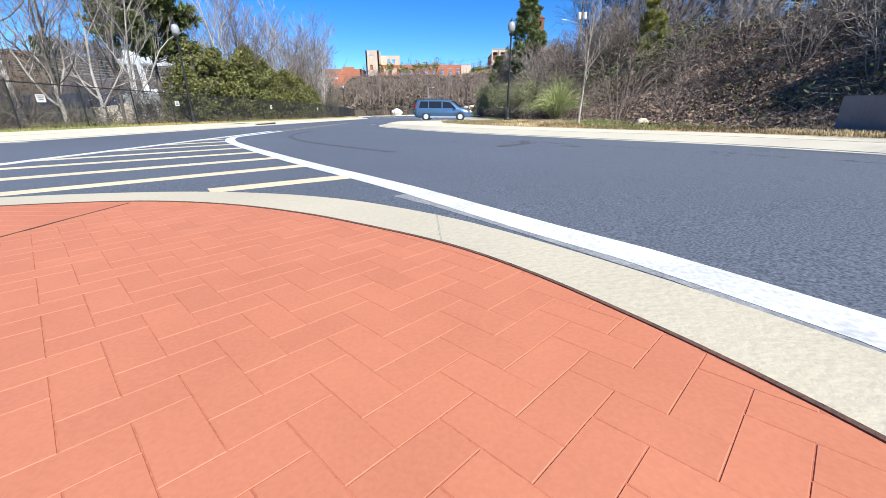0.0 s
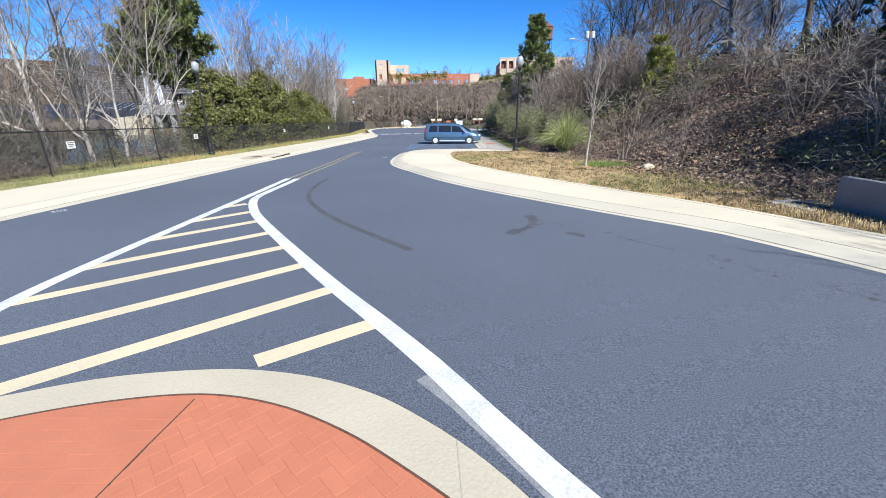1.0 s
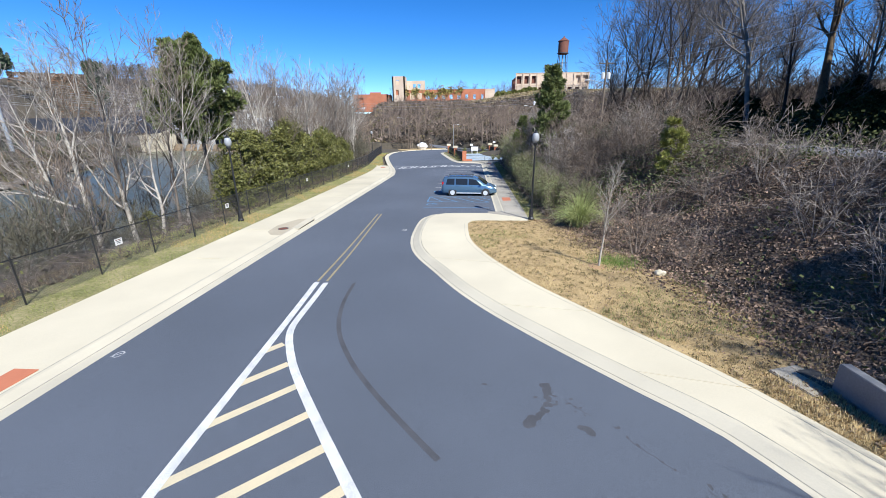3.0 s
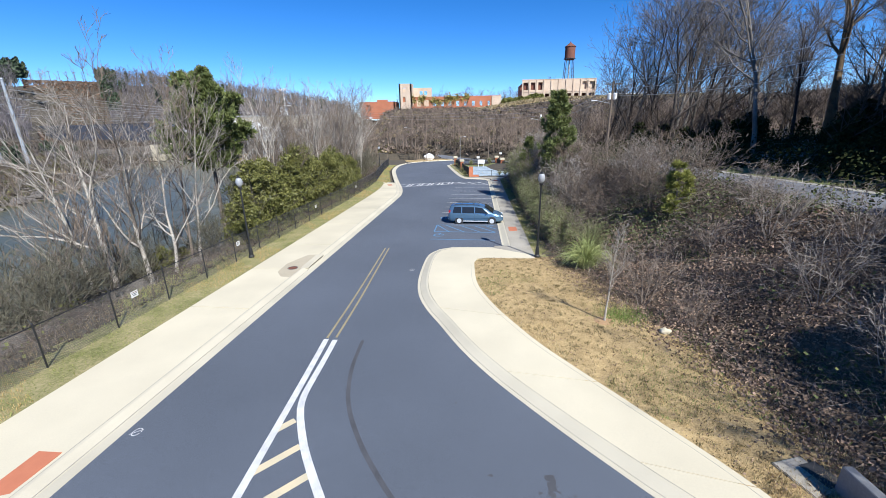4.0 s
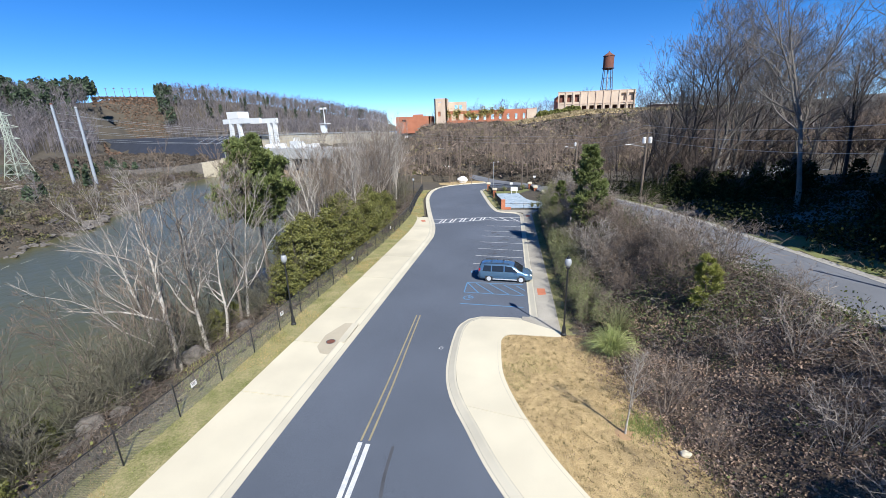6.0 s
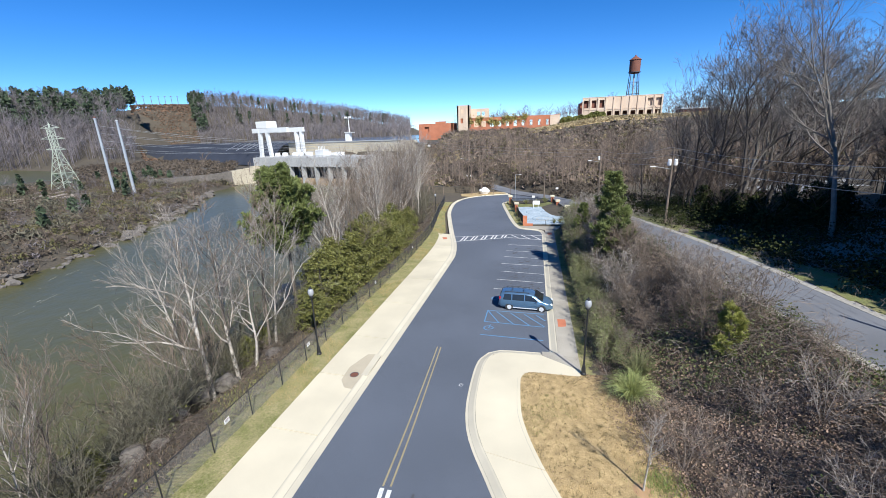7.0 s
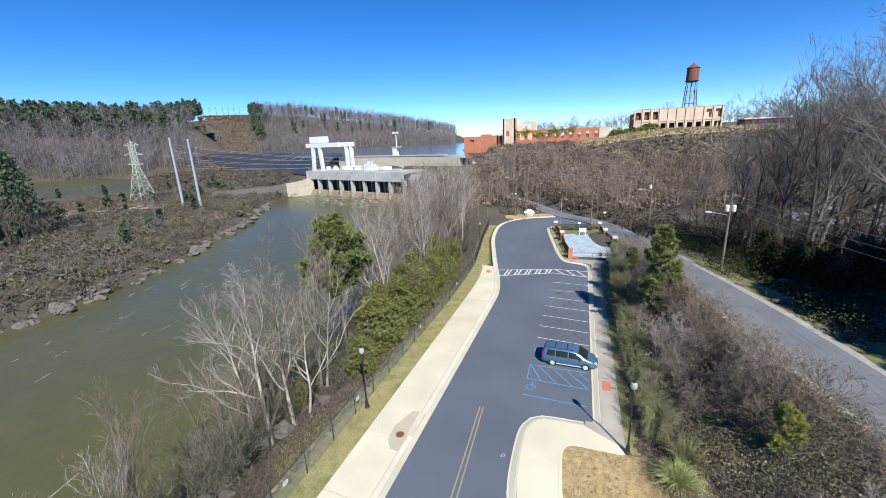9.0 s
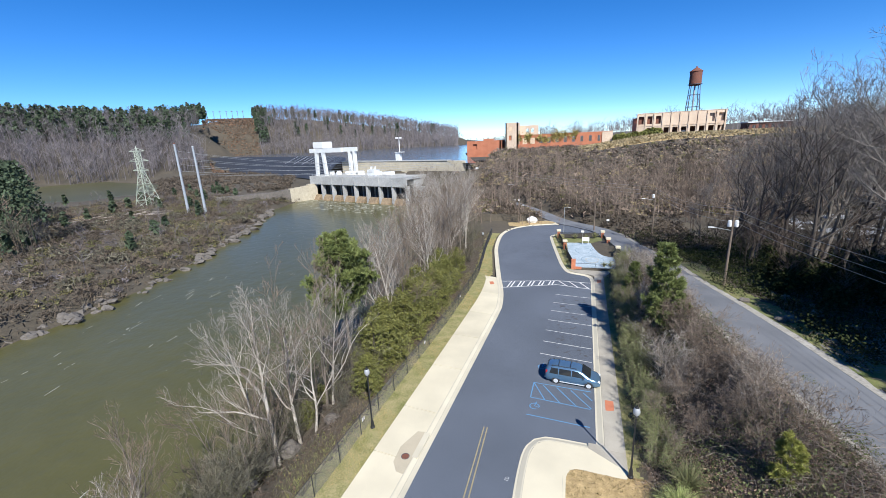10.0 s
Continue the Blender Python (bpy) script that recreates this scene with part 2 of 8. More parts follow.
def blades(rng, p, h, w, lean=0.5):
    """Upright grass blades: one narrow leaf each."""
    a = rng.uniform(0, 2 * np.pi, len(p))
    hh = np.broadcast_to(h, len(p)) * rng.uniform(0.5, 1.3, len(p))
    tip = np.stack([np.cos(a) * hh * lean * rng.uniform(0, 1.3, len(p)), np.sin(a) * hh * lean * rng.uniform(0, 1.3, len(p)), hh], 1)
    b = a + rng.uniform(1, 2, len(p))
    s = np.stack([np.cos(b), np.sin(b), 0 * b], 1) * (np.broadcast_to(w, len(p)) / 2)[:, None]
    V = np.stack([p - s, p + s, p + tip + s * 0.25, p + tip - s * 0.25], 1).reshape(-1, 3)
    return V, np.arange(len(V)).reshape(-1, 4)


# ---- the lie of the land ----
def gz(x, y):
    """The lot falls gently away from the camera."""
    return 0.0074 * x - 0.0194 * np.minimum(y, 120)


def sm(a, b, x):
    t = np.clip((x - a) / (b - a), 0, 1)
    return t * t * (3 - 2 * t)


ROAD_Y = [-40, -5, 10, 20, 28, 35, 43, 51, 60, 70, 78, 86, 98, 105, 112, 118, 122, 127, 145, 162, 176, 200, 230]
ROAD_X = [30, 24.5, 22, 20.2, 18.6, 17.4, 15.9, 14.2, 12.4, 11.6, 10.9, 9.8, 8.0, 6.8, 5.0, 0.2, -4, -7.6, -17.5, -29.5, -43, -62, -80]
ROAD_Z = [4.2, 4.2, 4.2, 4.2, 4.2, 4.1, 4.0, 3.7, 3.2, 2.3, 1.2, 0.2, -1.0, -1.5, -1.95, -2.12, -2.2, -2.25, -2.3, -2.2, -2.2, -1.8, -1]
FOOT_Y = [-40, 0, 7, 9, 13, 16, 20, 28, 40, 60, 72, 77, 86, 95, 105, 116, 130]
FOOT_X = [15, 11, 8.8, 8.6, 8.6, 8.0, 6.6, 4.8, 4.6, 4.8, 5.6, 7.6, 6.6, 5.0, 3.0, -4, -12]
NEAR_Y = [-60, 20, 60, 100, 140, 166, 185]
NEAR_X = [-29, -32, -35.5, -46, -64, -78, -60]
FAR_Y = [-60, 33, 57, 79, 99, 124, 168, 205]
FAR_X = [-82, -90, -94, -103, -112, -124, -152, -158]
WATER, LAKE = -8.0, 11.5
WEIR = [(-150, 232), (-246, 365), (-420, 455), (-640, 560)]


def road_x(y):
    return np.interp(y, ROAD_Y, ROAD_X)


def road_z(y):
    return np.interp(y, ROAD_Y, ROAD_Z)


def bumpy(x, y, s, seed=0.0):
    return (np.sin(x * s + seed) * np.cos(y * s * 1.13 + seed * 2) + 0.5 * np.sin(x * s * 2.3 + 1 + seed) * np.sin(y * s * 2.7 + seed) + 0.25 * np.sin(x * s * 5.1 + y * s * 4.3)) / 1.75


def inside(poly, x, y):
    r = np.zeros(np.shape(x), bool)
    for (x0, y0), (x1, y1) in zip(poly, poly[1:] + poly[:1]):
        if y0 != y1:
            r ^= ((y0 > y) != (y1 > y)) & (x < (x1 - x0) * (y - y0) / (y1 - y0) + x0)
    return r


KERB_R = [(10.6, -14), (9.3, -5), (8.2, 0), (7.1, 3), (6.06, 5.35), (5.03, 7.5), (3.95, 8.8), (2.8, 10.15), (1.55, 11.7), (0.36, 13.3), (-0.75, 15.1), (-1.75, 17.1), (-2.6, 18.8), (-3.15, 20.3), (-3.5, 22.2), (-3.62, 24.5),
          (-3.58, 27), (-3.35, 28.2), (-2.85, 29.1), (-2.0, 29.6), (-1.0, 29.68), (1.2, 29.68)]
BACK_R = [(12.6, -14), (11.3, -5), (10.1, 0), (8.85, 4), (7.53, 6.9), (6.37, 9.33), (4.66, 12.0), (2.61, 15.2), (1.5, 17.4), (0.81, 19), (0.15, 21), (-0.15, 22.7), (-0.27, 25.8), (-0.1, 26.4), (0.4, 26.7), (3.85, 26.7)]
KERB_L = [(-10.5, -14), (-10.55, 15), (-10.5, 30), (-10.45, 52), (-10.6, 56), (-11.2, 60), (-12.05, 64), (-13.25, 68.6), (-15.85, 79.5), (-18.15, 90), (-19.35, 99), (-19.65, 105), (-18.9, 110.5), (-17.0, 114.3), (-14, 117.2), (-10, 119), (-6.3, 120)]
WALK_L = [(-14.6, -14), (-14.6, 15), (-14.7, 50), (-14.9, 60), (-15.6, 66.5)]
KERB_P = [(1.8, 29.68), (1.8, 69.5)]
KERB_E = [(1.8, 69.5), (1.55, 71.3), (0.8, 72.4), (-0.6, 73.0), (-1.9, 73.7), (-2.8, 75.4), (-3.9, 80), (-5.1, 87), (-6.4, 95), (-7.3, 101), (-7.6, 104), (-7.0, 106)]
PAVED = WALK_L + [(-15.0, 70), (-19.1, 88), (-20.6, 100), (-20.7, 106), (-17.6, 115.4), (-6.5, 122.3), (-2, 122.3), (3.2, 117), (5.2, 111), (1.5, 109), (-5.5, 107), (-6.2, 103), (-4.4, 92), (-2.2, 80), (-1.6, 76.2), (4.6, 76), (3.9, 68), (3.85, 26.7)] + BACK_R[::-1][1:]


def land(x, y):
    """Height of the ground sheet."""
    x, y = np.asarray(x, float), np.asarray(y, float)
    z = gz(x, y) + 0.1
    fx, rx, rz = np.interp(y, FOOT_Y, FOOT_X), road_x(y), road_z(y)
    # bank up to the upper road, then the wooded hill
    up = sm(0, 1, (x - fx) / np.maximum(rx - 3.4 - fx, 1.0))
    side = z + (rz - z) * up + bumpy(x, y, 0.5) * 0.35 * np.clip(up * 4, 0, 1) * np.clip((rx - 3.2 - x) / 1.5, 0, 1)
    e = np.maximum(x - rx - 3.0, 0)
    beyond = rz - 0.25 * sm(0.2, 2, e) + 0.085 * e + bumpy(x, y, 0.16, 2) * np.clip(e / 8, 0, 1)
    z = np.where(x > rx + 3.0, beyond, np.where(x > fx, np.where(x > rx - 3.2, rz - 0.05, side), z))
    # hill with the mill terrace
    hill = sm(128, 262, y + np.clip(x, -60, 80) * 0.12) * (15.5 + 5.5 * sm(-10, 45, x))
    edge = np.interp(y, [100, 180, 260, 2000], [-26, -50, -84, -84])
    hill = hill * sm(0, 22, x - edge)
    far = np.maximum(z, hill + np.where(x > rx + 3, 0.25, 1) * np.minimum(z, 0) * 0.3)
    z = np.where(y > 124, np.where(np.abs(x - rx) < 3.2, z, far), z)
    z = np.where((y > 90) & (x > rx + 3), np.maximum(z, hill * 1.0), z)
    z = np.minimum(z, 26 + 0.02 * np.abs(x))
    # the upper road's bench
    k = np.hypot(1, np.gradient(np.interp(np.arange(-41, 232), ROAD_Y, ROAD_X))[np.clip(np.rint(y) + 41, 0, 272).astype(int)])
    w = (1 - sm(3.4, 6.5, np.abs(x - rx) / k)) * sm(84, 96, y) * (1 - sm(176, 190, y))
    z = z * (1 - w) + (rz - 0.12) * w
    # near bank of the river
    nx = np.interp(y, NEAR_Y, NEAR_X)
    lip = np.interp(y, [-60, 60, 70, 90, 106, 118, 140, 185], [-17.4, -17.6, -18.2, -22, -25, -27, -40, -66])
    down = sm(0, 1, (lip - x) / np.maximum(lip - nx + 3, 2))
    bank = z + (WATER - 1.6 - z) * down + bumpy(x, y, 0.45, 5) * 0.7 * np.clip(down * 5, 0, 1)
    z = np.where((x < lip) & (y < 186), bank, z)
    # far bank: a rocky shelf, then a pond, then hills
    qx = np.interp(y, FAR_Y, FAR_X)
    d = qx - x
    shelf = WATER - 1.5 + 4.2 * sm(-3, 9, d) + bumpy(x, y, 0.09, 3) * 1.0 * sm(4, 30, d) + bumpy(x, y, 0.33, 1) * 0.5
    rr = np.hypot(x, y)
    az = np.degrees(np.arctan2(x, np.maximum(y, 1e-3)))
    pond = sm(360, 400, rr) * (1 - sm(640, 700, rr)) * sm(-53, -57, az)
    shelf = shelf - 6 * pond
    near = np.where(az > -48.5, 1, 0)
    ridge = np.where(near, 1.2 * sm(900, 1120, rr), sm(620, 930, rr)) * np.interp(az, [-95, -66, -57, -49, -43, -38, -33, -25.4, -17.8, -14, -8], [74, 76, 74, 76, 77, 75, 66, 48, 24, 20, 10])
    z = np.where((x < qx + 4) & (y < 220), shelf + ridge, z)
    # upstream of the dam: the lake's bed and its far hills
    s = (x + 79.6) * 0.415 + (y - 171.2) * 0.91
    up_river = (s > 22) & (x < -52 - (y - 200) * 0.04) & (y > 186)
    lakebed = np.maximum(LAKE - 4, np.where(az < -16, ridge * 1.0 + 2, -9))
    z = np.where(up_river, np.where(rr > 860, lakebed, np.where(rr < 430, LAKE - 4, np.maximum(LAKE - 4, lakebed * 0 + LAKE - 4))), z)
    left = (x < -150) & (y >= 200) & ((x + 246) * 175 + (y - 365) * 344 < 0)
    z = np.where(left, shelf - 0.5 + ridge, z)
    river = (x > qx + 2) & (x < np.interp(y, NEAR_Y, NEAR_X)) & (s < 16) & (y >= 150)
    z = np.where(river, np.minimum(z, WATER - 2), z)
    # the weir's apron
    for (x0, y0), (x1, y1) in zip(WEIR, WEIR[1:]):
        g = math.hypot(x1 - x0, y1 - y0)
        ux, uy = (x1 - x0) / g, (y1 - y0) / g
        along, below = (x - x0) * ux + (y - y0) * uy, -(x - x0) * uy + (y - y0) * ux
        on = (along > -14) & (along < g + 8)
        z = np.where(on & (below > -1) & (below < 40), np.minimum(z, -10.5), np.where(on & (below > -30) & (below <= -1), np.minimum(z, LAKE - 4), z))
    pav = inside(PAVED, x, y)
    z = np.where(pav, gz(x, y) - 0.35, z)
    return z


def ground():
    def axis(fine, lo, hi, a, b):
        mid = np.arange(a, b + 1e-6, fine)
        out, s = [b], fine
        while out[-1] < hi:
            s *= 1.09
            out.append(out[-1] + s)
        neg, s = [a], fine
        while neg[-1] > lo:
            s *= 1.09
            neg.append(neg[-1] - s)
        return np.concatenate([neg[:0:-1], mid, out[1:]])
    xs, ys = axis(0.6, -3500, 3500, -40, 32), axis(0.6, -900, 4500, -14, 120)
    X, Y = np.meshgrid(xs, ys)
    Z = land(X, Y)
    nx, ny = len(xs), len(ys)
    i = (np.arange(ny - 1)[:, None] * nx + np.arange(nx - 1)[None]).ravel()
    F = np.stack([i, i + 1, i + nx + 1, i + nx], 1)
    ob = raw("ground", np.stack([X, Y, Z], -1).reshape(-1, 3), F, M["earth"], smooth=True)
    return tagged(ob, "brown earth with leaf litter sloping to the river", "ground", kind="structure")


ground()


# ---- paving ----
def smooth_path(pts, step=0.6):
    """A denser path through the points (Catmull-Rom)."""
    p = np.array([pts[0]] + list(pts) + [pts[-1]], float)
    out = []
    for i in range(1, len(p) - 2):
        n = max(1, int(np.linalg.norm(p[i + 1] - p[i]) / step))
        for k in range(n):
            t = k / n
            a, b, c, d = p[i - 1], p[i], p[i + 1], p[i + 2]
            out.append(0.5 * (2 * b + (c - a) * t + (2 * a - 5 * b + 4 * c - d) * t * t + (3 * b - a - 3 * c + d) * t ** 3))
    out.append(p[-2])
    return np.array(out)


def offset(path, o):
    d = np.gradient(path, axis=0)
    d /= np.linalg.norm(d, axis=1, keepdims=True) + 1e-9
    return path + np.stack([-d[:, 1], d[:, 0]], 1) * o


def sweep(name, path, profile, material, parent=None, label="", base=gz):
    """A strip along a path; profile: (offset to the left, height over the lot)."""
    rows = []
    for o, dz in profile:
        q = offset(path, o)
        rows.append(np.column_stack([q, base(q[:, 0], q[:, 1]) + dz]))
    V = np.stack(rows, 1).reshape(-1, 3)
    k, n = len(profile), len(path)
    i = (np.arange(n - 1)[:, None] * k + np.arange(k - 1)[None]).ravel()
    return raw(name, V, np.stack([i, i + 1, i + k + 1, i + k], 1), material, parent, label)


def slab(name, poly, top, bottom, material, parent=None, label=""):
    """A flat slab on the lot's plane with the outline poly."""
    bm = bmesh.new()
    t = [bm.verts.new((x, y, float(gz(x, y)) + top)) for x, y in poly]
    b = [bm.verts.new((x, y, float(gz(x, y)) + bottom)) for x, y in poly]
    bm.faces.new(t)
    for i in range(len(poly)):
        j = (i + 1) % len(poly)
        bm.faces.new((t[j], t[i], b[i], b[j]))
    bmesh.ops.triangulate(bm, faces=[f for f in bm.faces if len(f.verts) > 4])
    return part(name, bm, material, parent, label)


asphalt_edge = [tuple(p) for p in smooth_path(KERB_L)] + [(-5.0, 121.6), (-2.4, 121.6), (2.6, 116.6), (4.6, 111.4), (1.4, 109.4), (-3.0, 108.6), (-5.5, 107.5)] + [tuple(p) for p in smooth_path(KERB_E)][::-1] + [(1.8, 29.68)] + [tuple(p) for p in smooth_path(KERB_R)][::-1]
tagged(slab("road", [(x, y) for x, y in asphalt_edge], 0, -0.3, M["asphalt"]), "grey asphalt road and car park with worn aggregate", "road", kind="structure")

KH = 0.12


def kerb(name, pts, side, label, w=0.44):
    """Gutter pan and upstand; side +1: the pavement lies left of the path."""
    p = smooth_path(pts)
    s = side
    prof = [(0, -0.2), (0, 0.004), (s * (w - 0.3), 0.0), (s * (w - 0.04), KH - 0.035), (s * (w + 0.04), KH - 0.006), (s * (w + 0.08), KH), (s * (w + 0.15), KH + 0.002), (s * (w + 0.15), -0.2)]
    return tagged(sweep(name, p, prof, M["gutter"]), label, "kerb", kind="structure")


kerb("kerb_left", KERB_L, 1, "pale concrete kerb and gutter beside the long pavement", 0.68)
kerb("kerb_right", KERB_R, -1, "pale concrete kerb and gutter round the grass corner")
kerb("kerb_parking", KERB_P, -1, "pale concrete kerb at the head of the parking bays")
kerb("kerb_yard", KERB_E, -1, "pale concrete kerb in front of the walled yard")


def pavement_between(name, inner, outer, cuts, label):
    """Pavement panels between two paths, parted at the given fractions by open joints."""
    a, b = smooth_path(inner, 0.4), smooth_path(outer, 0.4)

    def along(p, t):
        s = np.concatenate([[0], np.cumsum(np.linalg.norm(np.diff(p, axis=0), axis=1))])
        return np.column_stack([np.interp(t * s[-1], s, p[:, k]) for k in (0, 1)])
    top = tagged(new(name), label, "pavement", kind="structure")
    for t0, t1 in zip(cuts, cuts[1:]):
        t = np.linspace(t0 + 0.0004, t1 - 0.0004, max(2, int((t1 - t0) * 120)))
        slab("panel", [tuple(q) for q in along(a, t)] + [tuple(q) for q in along(b, t)][::-1], KH, -0.3, M["concrete"], top)
    return top


left_in = [tuple(q) for q in offset(smooth_path(KERB_L[:8], 2.0), 0.845)]
pavement_between("pavement_left", left_in, WALK_L + [(-16.3, 69)], [0, 0.13, 0.26, 0.39, 0.46, 0.53, 0.62, 0.71, 0.8, 0.9, 1.0], "long cream concrete pavement beside the road")
right_in = [tuple(q) for q in offset(smooth_path(KERB_R, 1.0), -0.605)]
pavement_between("pavement_right", right_in, BACK_R + [(3.85, 27.4)], [0, 0.12, 0.225, 0.3, 0.402, 0.5, 0.6, 0.72, 1.0], "cream concrete pavement curving round the grass corner")
pk = tagged(new("pavement_parking"), "cream concrete pavement behind the parking bays", "pavement", kind="structure")
ys = np.linspace(29.2, 72.5, 9)
for y0, y1 in zip(ys, ys[1:]):
    slab("panel", [(2.405, y0 + 0.006), (3.85, y0 + 0.006), (3.87, y1 - 0.006), (2.405, y1 - 0.006)], KH, -0.3, M["old_concrete"], pk)
slab("panel", [(-1.9, 74.7), (-0.3, 73.75), (1.4, 73.2), (2.44, 72.512), (4.3, 72.512), (5.2, 75.6), (-2.2, 75.6)], KH, -0.3, M["old_concrete"], pk)
slab("panel", [(1.25, 29.04), (3.85, 27.41), (3.85, 29.19), (2.405, 29.19), (2.4, 29.05)], KH, -0.3, M["old_concrete"], pk)
slab("panel", [(1.2, 29.06), (2.395, 29.06), (2.395, 29.67), (1.2, 29.67)], KH, -0.3, M["old_concrete"], pk)


# ---- road markings ----
def line(name, pts, w, material, parent, label="", dz=0.003, dense=True):
    p = smooth_path(pts, 0.35) if dense else np.array(pts, float)
    return sweep(name, p, [(-w / 2, 0.001), (-w / 2, dz), (w / 2, dz), (w / 2, 0.001)], material, parent, label)


gore = tagged(new("gore_marking"), "white outlined gore with worn yellow diagonal stripes", "road marking", kind="structure")
GORE_R = [(-6.1, 15.6), (-6.0, 14), (-5.95, 13.0), (-5.88, 11.9), (-5.7, 11.2), (-5.3, 10.35), (-4.73, 9.36), (-3.68, 7.86), (-2.36, 6.07), (-1.49, 4.93), (-0.82, 4.1), (-0.2, 3.3), (0.25, 2.65), (0.62, 2.12), (0.9, 1.75), (1.1, 1.42), (1.28, 1.1), (1.5, 0.5), (1.7, -0.5), (2.0, -3), (2.6, -12)]
GORE_L = [(-6.5, 15.65), (-6.2, 12), (-5.95, 8.6), (-5.74, 5.7), (-5.55, 4.4), (-5.2, 3), (-4.9, 1.5), (-4.7, -1), (-4.6, -12)]
line("edge_line", GORE_R, 0.22, M["white_paint"], gore, dz=0.004)
line("edge_line", GORE_L, 0.22, M["white_paint"], gore, dz=0.004)
for a, b in (((-5.66, 10.72), (-6.05, 10.26)), ((-5.06, 9.7), (-5.98, 8.67)), ((-4.42, 8.75), (-5.88, 7.22)), ((-3.72, 7.77), (-5.75, 5.72)), ((-3.0, 6.84), (-5.62, 4.46)), ((-2.3, 5.93), (-5.3, 3.05)), ((-1.58, 5.0), (-4.0, 2.72)), ((-0.86, 4.05), (-1.83, 3.32))):
    d = np.array(b) - np.array(a)
    line("stripe", [a, (a[0] + d[0] / 2, a[1] + d[1] / 2), b], 0.235, M["yellow_paint"], gore, dz=0.003, dense=False)
centre = tagged(new("centre_lines"), "pair of faded yellow centre lines", "road marking", kind="structure")
line("line", [(-6.5, 15.75), (-6.6, 20), (-6.8, 25), (-7.0, 29.4)], 0.1, M["line_yellow"], centre)
line("line", [(-6.12, 15.8), (-6.25, 20), (-6.5, 25), (-6.72, 29.4)], 0.1, M["line_yellow"], centre)
bays = tagged(new("bay_lines"), "thin white parking bay lines", "road marking", kind="structure")
BAY = [((1.78, 61.65), (-3.45, 62.27)), ((1.78, 58.25), (-3.54, 58.74)), ((1.78, 54.98), (-3.62, 55.66)), ((1.78, 51.74), (-3.73, 52.38)), ((1.75, 48.41), (-3.74, 49.19)), ((1.65, 45.43), (-3.79, 46.1)), ((1.62, 42.36), (-3.8, 43.02))]
for a, b in BAY:
    line("bay_line", [a, b], 0.09, M["white_paint"], bays, dense=False)
acc = tagged(new("access_bay"), "blue painted access bay with diagonal hatching", "road marking", kind="structure")
for a, b in (((1.48, 36.83), (-3.79, 37.05)), ((1.43, 34.12), (-3.81, 34.55)), ((-3.79, 37.05), (-3.81, 34.55)), ((1.36, 31.67), (-3.87, 31.99)),
             ((-3.75, 37.0), (-2.5, 34.45)), ((-2.9, 36.85), (-1.2, 34.4)), ((-1.6, 36.75), (0.2, 34.3)), ((-0.3, 36.6), (1.5, 34.2)), ((0.8, 36.5), (1.6, 35.4))):
    line("line", [a, b], 0.1, M["blue_paint"], acc, dense=False)
for c in ((-3.3, 33.3), (-3.3, 40.2)):
    ring = [(c[0] + 0.42 * math.cos(k / 9 * 5.2), c[1] + 0.42 * math.sin(k / 9 * 5.2)) for k in range(10)]
    line("symbol", ring, 0.09, M["blue_paint"], acc)
    line("symbol_stem", [(c[0] + 0.1, c[1] + 0.7), (c[0], c[1] + 0.05), (c[0] + 0.4, c[1] - 0.1)], 0.09, M["blue_paint"], acc, dense=False)
cross = tagged(new("crosswalk"), "white ladder crosswalk with hatched triangle", "road marking", kind="structure")


XN, XF = [(-12.27, 63.59), (-3.58, 66.87), (1.78, 65.7)], [(-12.88, 66.74), (-3.72, 68.94), (1.78, 68.7)]


def xw(x, v):
    """The crossing at x; v 0 on its near edge line, 1 on the far one."""
    a, b = (float(np.interp(x, [p[0] for p in q], [p[1] for p in q])) for q in (XN, XF))
    return (x + 0.25 * v, a + (b - a) * v)


line("edge_line", XN, 0.18, M["white_paint"], cross, dense=False)
line("edge_line", XF, 0.18, M["white_paint"], cross, dense=False)
for k in range(6):
    for d in (0, 0.55):
        x = -11.36 + k * 1.62 + d
        if x < -3.6:
            line("rung", [xw(x, 0.03), xw(x, 0.97)], 0.22, M["white_paint"], cross, dense=False)
for x in (-3.6, -1.9, -0.2):
    line("hatch", [xw(x, 0.97), xw(x + 1.7, 0.03)], 0.2, M["white_paint"], cross, dense=False)
M["dust"] = mat("dust", (0.36, 0.355, 0.34), (0.13, 0.135, 0.145), 0.95, 5.0, 60, 0.5, 0.2, bump_scale=0.004)
line("dust_band", [(-0.25, 3.1), (0.05, 2.77), (0.38, 2.33), (0.7, 1.88), (0.97, 1.5), (1.17, 1.14), (1.4, 0.52), (1.6, -0.4)], 0.15, M["dust"], gore, "pale grit collected beside the island", dz=0.002)
marks = tagged(new("tyre_marks"), "dark curved skid mark and oil stains on asphalt", "stain", kind="structure")
SKID = [(-4.9, 15.6), (-4.75, 13.6), (-4.3, 11.7), (-3.5, 10.1), (-2.6, 8.8), (-1.6, 7.6), (-0.72, 6.62)]
line("skid_mark", SKID, 0.14, M["rubber_mark"], marks, dz=0.002)
